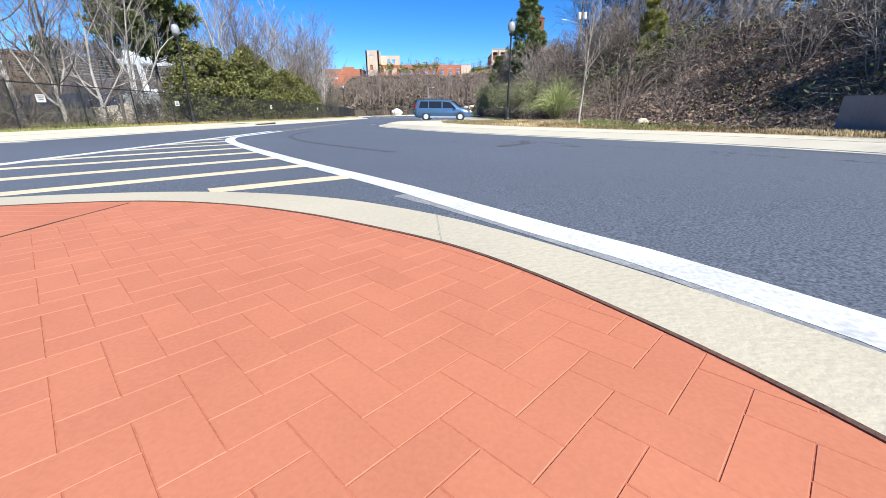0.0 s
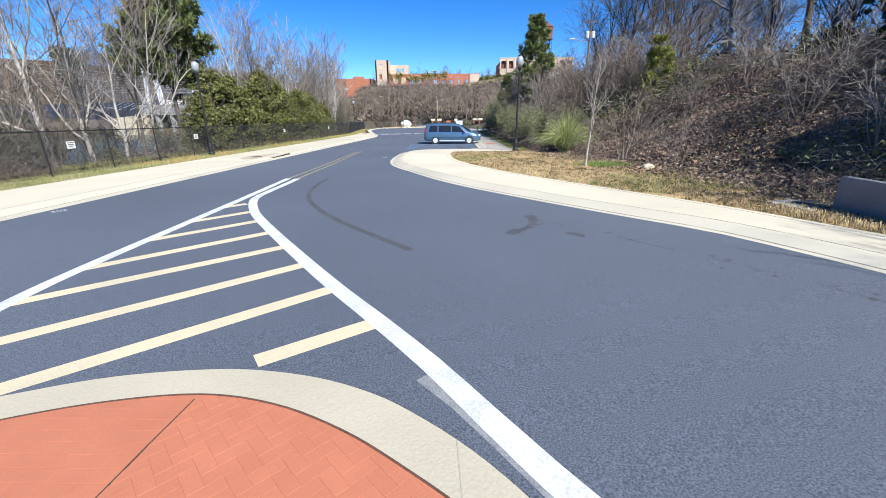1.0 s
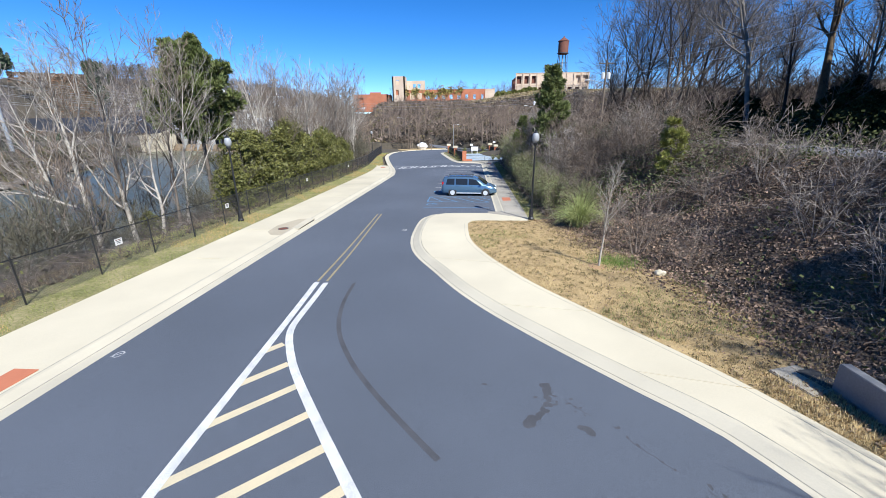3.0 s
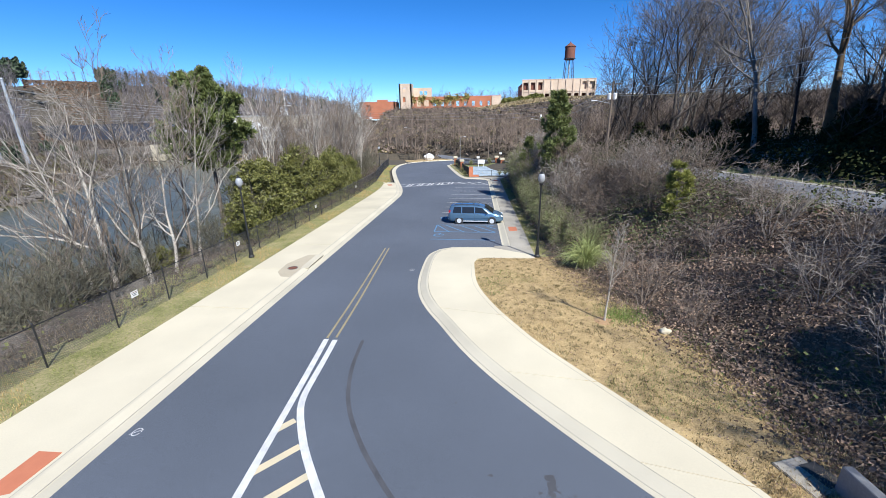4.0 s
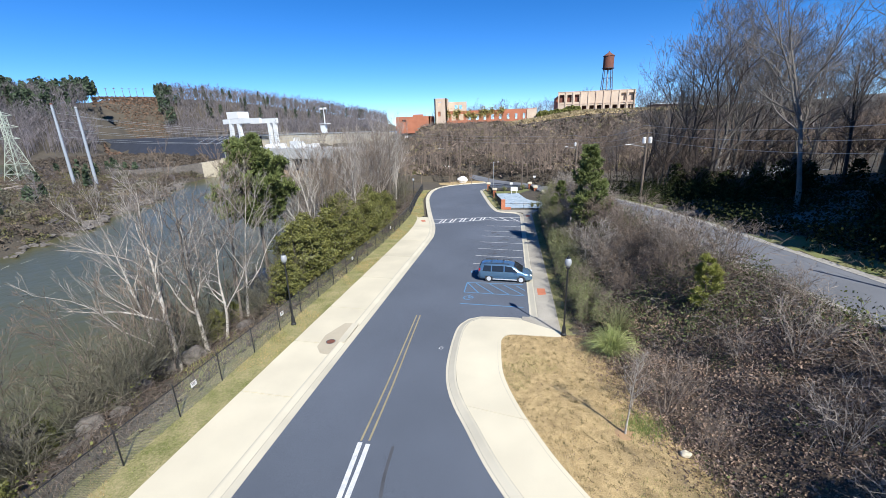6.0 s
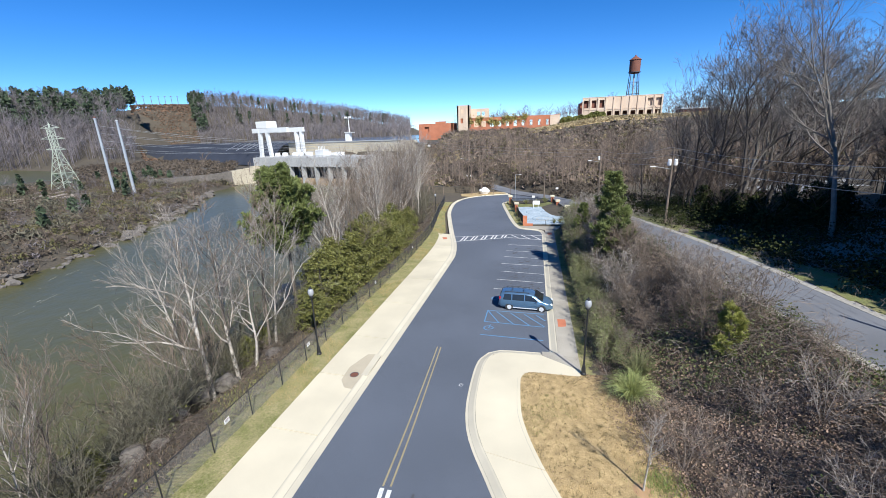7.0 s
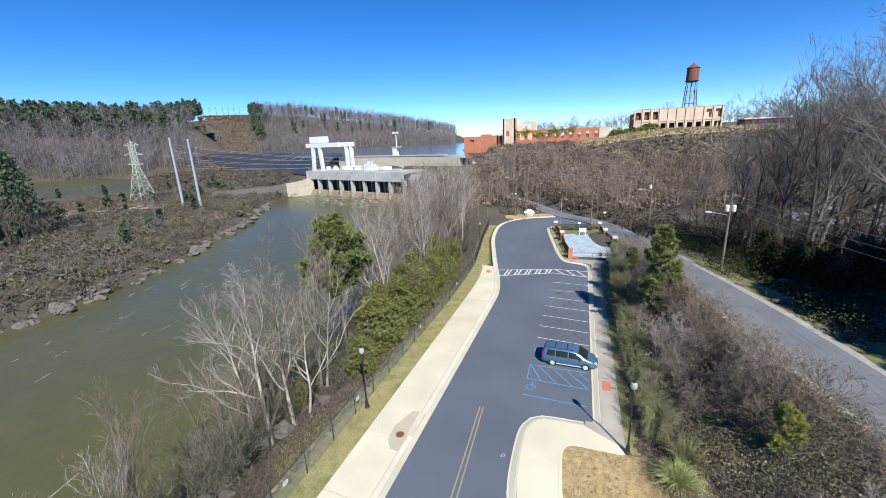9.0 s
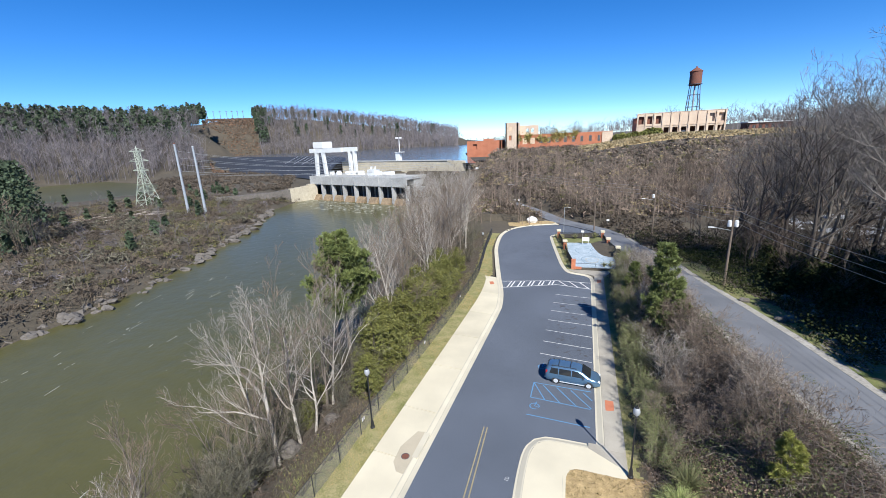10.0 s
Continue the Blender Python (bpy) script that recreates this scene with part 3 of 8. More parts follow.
def blob(rng, c, r, long, turn, dz):
    """An irregular flat stain."""
    n = 14
    k = np.arange(n) * 2 * np.pi / n
    q = r * (1 + 0.28 * np.sin(2 * k + rng.uniform(0, 6)) + 0.2 * np.sin(3 * k + rng.uniform(0, 6)) + rng.normal(0, 0.08, n))
    x, y = q * np.cos(k) * long, q * np.sin(k)
    p = [(c[0] + a * math.cos(turn) - b * math.sin(turn), c[1] + a * math.sin(turn) + b * math.cos(turn)) for a, b in zip(x, y)]
    return slab("stain", p, dz, dz - 0.001, M["rubber_mark"], marks)


mrng = np.random.default_rng(4)
for k, (x, y, r) in enumerate(((1.74, 9.0, 0.13), (1.72, 8.78, 0.11), (1.71, 8.55, 0.09), (1.66, 8.34, 0.09), (1.56, 8.14, 0.09), (1.42, 7.96, 0.1), (1.24, 7.8, 0.13), (1.12, 7.72, 0.11))):
    blob(mrng, (x, y), r, 1.25, 1.2, 0.0016 + 0.0003 * k)
blob(mrng, (2.33, 7.57), 0.12, 1.4, -0.6, 0.002)
CRACK = [(2.03, 8.57), (2.55, 7.98), (3.04, 7.41), (3.4, 6.93), (3.71, 6.57), (4.0, 6.2), (4.27, 5.88), (4.55, 5.5), (4.82, 5.12), (5.17, 4.54)]
for k in range(9):
    if k % 3 != 1:
        line("crack", [(CRACK[k][0] + 0.02, CRACK[k][1]), ((CRACK[k][0] + CRACK[k + 1][0]) / 2 - 0.03, (CRACK[k][1] + CRACK[k + 1][1]) / 2), CRACK[k + 1]], 0.014, M["rubber_mark"], marks, dz=0.0015)
for k in range(56):
    t = mrng.uniform(0, 1)
    c = np.array([1.6 + 3.8 * t, 9.0 - 4.6 * t]) + mrng.normal(0, 0.16, 2) if k < 30 else np.array([mrng.uniform(-9.5, 4), mrng.uniform(4, 26)])
    blob(mrng, c, mrng.uniform(0.012, 0.045), mrng.uniform(1, 1.8), mrng.uniform(0, 3.1), 0.0015)
for k in range(40):
    c = np.array([mrng.uniform(-2.4, 1.2), 44.2 + 3.15 * (k % 6) + mrng.uniform(-0.9, 0.9)])
    blob(mrng, c, mrng.uniform(0.06, 0.2), mrng.uniform(1, 2.2), mrng.uniform(0, 3.1), 0.0015 + 0.0002 * (k % 4))
for c, r in (((-10.2, 9.96), 0.12), ((-4.2, 24.55), 0.13)):
    line("survey_mark", [(c[0] + r * math.cos(k), c[1] + r * 1.3 * math.sin(k)) for k in np.linspace(0, 6.0, 12)], 0.022, M["white_paint"], marks, dz=0.002)
    line("survey_mark", [(c[0] - r * 1.3, c[1] - r), (c[0] + r, c[1] + r)], 0.02, M["white_paint"], marks, dz=0.002, dense=False)

M["joint"] = mat("joint", (0.3, 0.275, 0.225), (0.46, 0.42, 0.34), 0.95, 1.2, 20, 0.5, 0.2)
M["patch_concrete"] = mat("patch_concrete", (0.52, 0.445, 0.32), (0.42, 0.36, 0.26), 0.95, 0.7, 16, 0.5, 0.2)
joints = tagged(new("pavement_joints"), "dirt-filled joints along the kerbs and pavements", "pavement joint", kind="structure")
for pts, side, offs in ((KERB_R, -1, ((0.17, 0.016, 0.016), (0.6, KH + 0.005, 0.016))), (KERB_L[:8], 1, ((0.41, 0.016, 0.03), (0.84, KH + 0.005, 0.026)))):
    for o, h, w in offs:
        line("joint", [tuple(q) for q in offset(smooth_path(pts, 0.8), side * o)], w, M["joint"], joints, dz=h)
line("joint", [(x - 0.22, y) for x, y in BACK_R[3:13]], 0.014, M["joint"], joints, dz=KH + 0.004)
slab("repair", [(-11.36, 22.7), (-11.36, 27.3), (-12.1, 27.2), (-12.75, 25.2), (-12.6, 23.6), (-12.0, 22.8)], KH + 0.004, KH - 0.02, M["patch_concrete"], joints, "grey repaired concrete round the manhole")

# ---- red paved island at the start ----
ISLE_OUT = [(-6.0, 0.6), (-5.2, 1.7), (-4.4, 2.42), (-3.6, 2.8), (-2.9, 3.05), (-2.0, 3.16), (-1.25, 3.07), (-0.65, 2.85), (-0.2, 2.56), (0.2, 2.22), (0.55, 1.82), (0.85, 1.42), (1.06, 1.1), (1.18, 0.9), (1.34, 0.5), (1.5, -0.2), (1.8, -3), (2.4, -12)]
ISLE_IN = [(-5.6, 0.4), (-4.9, 1.45), (-4.2, 2.1), (-3.4, 2.5), (-2.7, 2.73), (-2.0, 2.82), (-1.35, 2.7), (-0.75, 2.43), (-0.28, 2.12), (0.1, 1.83), (0.38, 1.52), (0.6, 1.2), (0.76, 0.93), (0.88, 0.68), (0.98, 0.4), (1.1, -0.2), (1.35, -3), (2.0, -12)]
M["rim_concrete"] = mat("rim_concrete", (0.56, 0.49, 0.355), (0.45, 0.395, 0.285), 0.9, 0.8, 40, 0.4, 0.2)
isle = tagged(new("island"), "traffic island of red stamped pavers with a concrete rim", "traffic island", kind="structure")
io, ii = smooth_path(ISLE_OUT, 0.12), smooth_path(ISLE_IN, 0.12)
n = 160


def resample(p, n):
    s = np.concatenate([[0], np.cumsum(np.linalg.norm(np.diff(p, axis=0), axis=1))])
    return np.column_stack([np.interp(np.linspace(0, s[-1], n), s, p[:, k]) for k in (0, 1)])


io, ii = resample(io, n), resample(ii, n)
for a, b in ((0, 52), (52, 84), (84, n - 1)):
    q = [tuple(p) for p in io[a:b + 1]] + [tuple(p) for p in ii[a:b + 1]][::-1]
    slab("rim", [(x, y) for x, y in q], 0.026, -0.2, M["rim_concrete"], isle)
M["dark_gap"] = mat("dark_gap", (0.07, 0.04, 0.03), (0.16, 0.08, 0.05), 0.95, 6, 60, 0.5, 0.3)
line("rim_gap", [tuple(p) for p in ii[4:-2]], 0.016, M["dark_gap"], isle, dz=0.0275)
line("rim_gap", [tuple(p) for p in io[70:-2]], 0.014, M["dark_gap"], isle, dz=0.0275)
for a in (52, 84):
    line("rim_gap", [tuple(io[a]), tuple(ii[a])], 0.008, M["joint"], isle, dz=0.0272, dense=False)
line("expansion_joint", [(-2.05, 2.76), (-2.075, 2.3), (-2.1, 1.6), (-2.14, 0.6), (-2.2, -2)], 0.012, M["dark_gap"], isle, dz=0.0272)
slab("bed", [tuple(p) for p in ii] + [(-6, -12)], 0.0231, -0.2, M["paver_joint"], isle)


# ---- upper road, water ----
M["gravel"] = mat("gravel", (0.43, 0.4, 0.35), (0.22, 0.2, 0.17), 0.95, 0.8, 5, 0.6, 0.5)
uy = np.arange(-40, 184, 1.5)
up = resample(smooth_path([(float(road_x(y)), float(y)) for y in uy[::2]], 1.0), 260)
ridge_z = lambda x, y: road_z(y)
tagged(sweep("upper_road", up, [(2.6, -0.3), (2.6, 0.03), (0, 0.08), (-2.6, 0.03), (-2.6, -0.3)], M["old_asphalt"], base=ridge_z), "narrow weathered asphalt road along the wooded hill", "road", kind="structure")
tagged(sweep("gravel_edge", up[(up[:, 1] > 8) & (up[:, 1] < 62)], [(2.55, -0.1), (2.55, 0.05), (3.2, 0.045), (3.45, -0.25)][::-1], M["gravel"], base=ridge_z), "pale gravel shoulder between the upper road and the thicket", "road edge", kind="structure")
tagged(sweep("gravel_edge", up[up[:, 1] < 108], [(-2.55, -0.1), (-2.55, 0.05), (-3.35, 0.04), (-3.5, -0.25)], M["gravel"], base=ridge_z), "pale gravel shoulder of the upper road", "road edge", kind="structure")


def sheet(name, poly, z, material, label):
    bm = bmesh.new()
    bm.faces.new([bm.verts.new((x, y, z)) for x, y in poly])
    bmesh.ops.triangulate(bm, faces=bm.faces[:])
    return tagged(part(name, bm, material), label, "water", kind="structure")


sheet("water", [(-15, -900), (-15, 178), (-60, 186), (-156, 222), (-1600, 222 + 400), (-1600, -900)], WATER, M["water"], "murky olive green river with faint ripples")


# ---- dam and powerhouse ----
M["stained_concrete"] = mat("stained_concrete", (0.34, 0.25, 0.15), (0.15, 0.105, 0.065), 0.9, 0.6, 3, 0.5, 0.3)

def dam():
    A, Bp = Vector((-154.4, 203.7, 0)), Vector((-83.2, 183.6, 0))
    ang = math.atan2(Bp.y - A.y, Bp.x - A.x)
    L = (Bp - A).length
    d = thing("powerhouse", (A.x, A.y, 0), "grey concrete powerhouse with eight open bays above the water", "powerhouse", rz=math.degrees(ang))
    body = bmesh.new()
    box(body, (L / 2, 13, -1), (L, 14, 14))
    part("wall", body, M["dam_concrete"], d)
    part("deck", B((L / 2, 8, 5.3), (L + 1, 16, 1.0)), M["dam_concrete"], d)
    part("parapet", B((L / 2, -0.3, 3.4), (L + 1, 0.8, 4.6)), M["dam_concrete"], d)
    w = L / 8
    for i in range(9):
        part("pier", B((i * w, 0.7, -3.8), (1.25, 2.4, 11.0), bevel=0.1), M["dam_concrete"], d)
        part("pilaster", B((i * w, -0.75, 3.6), (0.9, 0.35, 4.4)), M["dam_concrete"], d)
    for i in range(8):
        # solid dark panel at the back of each bay, painting its shade
        part("bay_opening", B(((i + 0.5) * w, 5.8, -3), (w - 1.7, 0.4, 9)), M["dark_fill"], d, "dark panel for the shade deep in the bay")
        bm = bmesh.new()
        v = [bm.verts.new(c) for x in ((i + 0.18) * w, (i + 0.82) * w) for c in ((x, -2.6, -9), (x, 0.5, -9), (x, 0.5, -4.8), (x, -0.3, -5.2))]
        for f in ((0, 1, 2, 3), (7, 6, 5, 4), (0, 3, 7, 4), (3, 2, 6, 7), (1, 5, 6, 2)):
            bm.faces.new([v[k] for k in f])
        part("draft_tube", bm, M["stained_concrete"], d, "brown stained draft tube outlet")
    for k in range(26):
        part("rail_post", B((2 + k * (L - 4) / 25, -0.4, 6.3), (0.12, 0.12, 1.1)), M["steel"], d)
    part("rail", B((L / 2, -0.4, 6.8), (L - 2, 0.1, 0.1)), M["steel"], d)
    # back wall against the lake
    part("back_wall", B((L / 2 + 8, 22, 8.0), (L + 6, 3, 9.6)), M["tan_concrete"], d, "tan stained concrete wall")
    part("wall_cap", B((L / 2 + 8, 22, 12.9), (L + 6.4, 3.8, 0.4)), M["dam_concrete"], d)
    part("end_wall", B((L + 15.6, 22, 7.6), (9, 3.4, 10)), M["tan_concrete"], d)
    part("side_block", B((L + 3.5, 12, -2), (5, 9, 5)), M["dam_concrete"], d)
    # deck clutter
    rng = random.Random(3)
    for k in range(16):
        x = 10 + k * 3.0
        part("deck_machine", B((x, rng.uniform(6, 13), 6.8), (rng.uniform(1.5, 3), rng.uniform(1.5, 3), rng.uniform(1.2, 2.8)), bevel=0.15), M["white_panel"], d, "white machinery housing")
    part("transformer", B((46, 6, 7.6), (6, 4, 3.6), bevel=0.2), M["white_steel"], d, "pale transformer block")
    for k in range(5):
        part("bushing", T((44 + k, 6, 9.3), (44 + k, 6, 11.2), 0.2, 0.12, 8), M["white_steel"], d)
    # gantry crane
    g = thing("gantry_crane", (A.x, A.y, 0), "white gantry crane standing on the powerhouse deck", "crane", rz=math.degrees(ang))
    for x, y, dx in ((2.0, 4, 1.2), (9.0, 4, -1.2)):
        bm = bmesh.new()
        m = Matrix.Translation((x, y, 12.6)) @ Matrix.Rotation(math.atan2(dx, 14), 4, "Y")
        box(bm, (0, 0, 0), (1.9, 1.5, 14), m=m)
        part("leg", bm, M["white_steel"], g)
    part("girder", B((11, 4, 20.2), (28, 1.6, 2.4)), M["white_steel"], g)
    part("girder", B((11, 15, 20.2), (28, 1.6, 2.4)), M["white_steel"], g)
    part("end_beam", B((1.5, 9, 20.2), (1.6, 12, 2.0)), M["white_steel"], g)
    part("cab", B((5, 7, 23.3), (9, 7, 3.6), bevel=0.2), M["white_panel"], g)
    part("leg", B((19, 15, 13), (1.7, 1.7, 12.5)), M["white_steel"], g)
    part("leg", B((23, 15, 13), (1.7, 1.7, 12.5)), M["white_steel"], g)
    # mast on the back wall
    m = thing("lamp_mast", (A.x, A.y, 13.1), "pale steel lamp mast with a platform on the wall", "mast", rz=math.degrees(ang))
    part("mast", T((52, 22, 0), (52, 22, 12), 0.35, 0.2), M["white_steel"], m)
    part("platform", B((52, 22, 4.5), (5, 3, 0.3)), M["white_steel"], m)
    part("cabinet", B((51, 22, 2), (3, 2, 4)), M["white_steel"], m)
    for k in (-1.3, 1.3):
        part("floodlight", B((52 + k, 21.6, 12.2), (1.6, 0.6, 0.9)), M["white_panel"], m)


dam()
tw = tagged(new("training_wall"), "long stained stone training wall beside the river", "wall")
for k in range(13):
    t = k / 12
    x, y = np.interp(t, [0, 0.55, 1], [-153.5, -166, -190]), np.interp(t, [0, 0.55, 1], [202, 181, 171])
    top = 1.4 - 3.6 * t ** 0.6
    part("wall_block", B((x, y, (top - 10) / 2), (5.4, 3.0, top + 10), 1.05 if t < 0.55 else 0.4, 0.1), M["tan_concrete"] if k < 4 else M["rock"], tw)


M["spill_foam"] = mat("spill_foam", (0.5, 0.52, 0.55), (0.25, 0.27, 0.31), 0.6, 0.3, 2, 0.5, 0)
M["wet_weir"] = mat("wet_weir", (0.03, 0.034, 0.045), (0.05, 0.055, 0.07), 0.7, 0.1, 1, 0.5, 0, spec=0.2)


def weir():
    p = smooth_path(WEIR, 12)
    w = sweep("weir", p, [(-6, LAKE - 3), (0, LAKE + 0.4), (3, LAKE + 0.4), (26, -9.5)], M["wet_weir"], base=lambda x, y: 0 * x)
    tagged(w, "long dark wet spillway weir below the lake", "dam", kind="structure")
    for k in range(22):
        t = 0.02 + 0.02 * k
        i = int(t * (len(p) - 1))
        q, d = p[i], (p[i + 1] - p[i]) / np.linalg.norm(p[i + 1] - p[i])
        sweep("spill", np.array([q, q + d * (0.8 + 1.4 * (k * 7 % 5) / 4)]), [(2.5, LAKE + 0.55), (14 + 2.2 * (k * 3 % 6), LAKE + 0.45 - 0.43 * (11 + 2.2 * (k * 3 % 6)))], M["spill_foam"], w, "white spilling water", base=lambda x, y: 0 * x)
    lake = [(-50, 194)] + [(-150 + 4, 240)] + [tuple(q) for q in p] + [(-1400, 900), (-2200, 3800), (-500, 3800), (-150, 700), (-95, 330)]
    sheet("lake", lake, LAKE, M["lake"], "blue lake held behind the dam")


weir()


# ---- ruined mill, factory ruin and water tower on the hill ----
def pierced_wall(name, length, height, thick, holes, material, parent, m, label=""):
    """A wall with rectangular openings cut right through; holes: (x0, x1, z0, z1)."""
    xs = sorted({0.0, float(length), *[h[0] for h in holes], *[h[1] for h in holes]})
    zs = sorted({0.0, float(height), *[h[2] for h in holes], *[h[3] for h in holes]})
    bm = bmesh.new()
    solid = {}
    for i, (x0, x1) in enumerate(zip(xs, xs[1:])):
        for j, (z0, z1) in enumerate(zip(zs, zs[1:])):
            cx, cz = (x0 + x1) / 2, (z0 + z1) / 2
            solid[i, j] = not any(h[0] < cx < h[1] and h[2] < cz < h[3] for h in holes)
    cache = {}

    def vert(x, y, z):
        k = (round(x, 4), y, round(z, 4))
        if k not in cache:
            cache[k] = bm.verts.new(m @ Vector((x, y, z)))
        return cache[k]
    for (i, j), s in solid.items():
        if not s:
            continue
        x0, x1, z0, z1 = xs[i], xs[i + 1], zs[j], zs[j + 1]
        for y, o in ((0, 1), (thick, -1)):
            q = [vert(x0, y, z0), vert(x1, y, z0), vert(x1, y, z1), vert(x0, y, z1)]
            bm.faces.new(q[::o])
        for di, dj, a, b in ((-1, 0, (x0, z0), (x0, z1)), (1, 0, (x1, z0), (x1, z1)), (0, -1, (x0, z0), (x1, z0)), (0, 1, (x0, z1), (x1, z1))):
            if not solid.get((i + di, j + dj), False):
                bm.faces.new([vert(a[0], 0, a[1]), vert(b[0], 0, b[1]), vert(b[0], thick, b[1]), vert(a[0], thick, a[1])])
    return part(name, bm, material, parent, label)


def mill():
    t = thing("mill_ruin", (-50, 272, 13), "roofless red brick mill ruin with empty window openings", "ruin")
    holes = [(6 + k * 4.9, 9 + k * 4.9, 5.2, 9.0) for k in range(12)]
    pierced_wall("front_wall", 65, 11, 0.8, holes, M["brick_red"], t, Matrix.Translation((0, 0, 0)), "red brick wall with arched openings")
    holes = [(3 + k * 5.4, 5.6 + k * 5.4, 5.2, 9.0) for k in range(11)]
    pierced_wall("back_wall", 65, 10.4, 0.8, holes, M["brick_red"], t, Matrix.Translation((0, 22, 0)))
    pierced_wall("side_wall", 22, 11.5, 0.8, [(3, 5, 5, 9), (10, 12, 5, 9)], M["brick_pink"], t, Matrix.Translation((65, 0, 0)) @ Matrix.Rotation(math.pi / 2, 4, "Z"))
    pierced_wall("side_wall", 22, 10.5, 0.8, [(3, 5, 5, 9), (10, 12, 5, 9)], M["brick_red"], t, Matrix.Translation((0.8, 0, 0)) @ Matrix.Rotation(math.pi / 2, 4, "Z"))
    part("end_pier", B((62, -0.3, 5.3), (6, 0.6, 11)), M["brick_pink"], t)
    # stair tower
    pierced_wall("tower_wall", 8, 19, 0.8, [(2.2, 4, 8, 11.5), (2.4, 4.4, 14.2, 16.6)], M["brick_pink"], t, Matrix.Translation((0, -1, 0)), "pale brick stair tower")
    pierced_wall("tower_wall", 9, 19, 0.8, [(3, 5, 8, 11)], M["brick_pink"], t, Matrix.Translation((8, -1, 0)) @ Matrix.Rotation(math.pi / 2, 4, "Z"))
    pierced_wall("tower_wall", 9, 19, 0.8, [(3, 5, 8, 11)], M["brick_pink"], t, Matrix.Translation((0.8, -1, 0)) @ Matrix.Rotation(math.pi / 2, 4, "Z"))
    pierced_wall("tower_wall", 20, 17, 0.8, [(12, 14, 12.5, 15), (15, 17, 12.5, 15)], M["brick_pink"], t, Matrix.Translation((0, 8, 0)))
    # lower wing
    w = thing("mill_wing", (-76, 270, 11), "low red brick wing of the ruined mill", "ruin")
    pierced_wall("front_wall", 23, 10.5, 0.8, [(4, 7, 5, 8.5)], M["brick_red"], w, Matrix())
    pierced_wall("side_wall", 16, 10.5, 0.8, [(4, 6, 5, 8.5)], M["brick_red"], w, Matrix.Translation((23, 0, 0)) @ Matrix.Rotation(math.pi / 2, 4, "Z"))
    part("parapet", B((15, 0.4, 11.1), (7, 0.8, 1.2)), M["brick_red"], w)
    part("rubble", B((11, 8, 4.5), (20, 14, 9), bevel=0.8), M["brick_red"], w)


def factory():
    t = thing("factory_ruin", (28, 274, 19.2), "two-storey pinkish brick factory ruin with tall openings", "ruin")
    L, Hh = 45, 13.6
    n = 10
    w = L / n
    holes = []
    for k in range(n):
        if k in (0, 1, 2, 8, 9):
            holes.append((k * w + 0.9, k * w + 3.6, 7.6, 12.0))
        if k > 0:
            holes.append((k * w + 0.9, k * w + 3.6, 1.6 if k != 5 else 0.0, 5.4))
    pierced_wall("front_wall", L, Hh, 0.9, holes, M["brick_pink"], t, Matrix())
    for k in range(n + 1):
        part("pilaster", B((k * w + (0.25 if k == 0 else -0.25 if k == n else 0), -0.25, 6.8), (0.7, 0.5, 13.4)), M["brick_pink"], t)
    pierced_wall("side_wall", 26, Hh, 0.9, [(3, 6, 7.6, 12), (10, 13, 7.6, 12), (3, 6, 1.6, 5.4)], M["brick_pink"], t, Matrix.Translation((L, 0, 0)) @ Matrix.Rotation(math.pi / 2, 4, "Z"))
    pierced_wall("side_wall", 26, Hh - 2, 0.9, [(3, 6, 7.6, 11), (10, 13, 7.6, 11)], M["brick_red"], t, Matrix.Translation((0.9, 0, 0)) @ Matrix.Rotation(math.pi / 2, 4, "Z"))
    for k in (0, 1, 2, 8, 9):
        part("infill", B((k * w + 2.25, 1.6, 9.6), (3.4, 0.3, 5.4)), M["brick_pink"] if k > 2 else M["rust"], t, "recessed brick infill")
    for k in range(n):
        part("sill", B((k * w + 2.25, -0.12, 6.55), (w - 0.75, 0.3, 0.3)), M["brick_pink"], t)
    part("inner_wall", B((L / 2, 9, 9.6), (L - 2, 0.8, 6.0)), M["brick_pink"], t, "pale inner brick wall")
    part("floor_slab", B((L / 2, 5.2, 6.3), (L - 2, 8.4, 0.5)), M["dam_concrete"], t)
    # darker colour than the upper inner wall: shade of the lower storey
    part("inner_wall", B((L / 2, 6, 3), (L - 2, 0.8, 6)), M["rust"], t, "inner wall coloured dark for the shade behind the lower openings")
    part("door", B((5.5 * w - 0.0, 0.55, 1.6), (2.4, 0.2, 3.2)), M["dark_steel"], t)
    part("coping", B((L / 2, 0.45, Hh + 0.1), (L + 0.4, 1.2, 0.25)), M["brick_pink"], t)


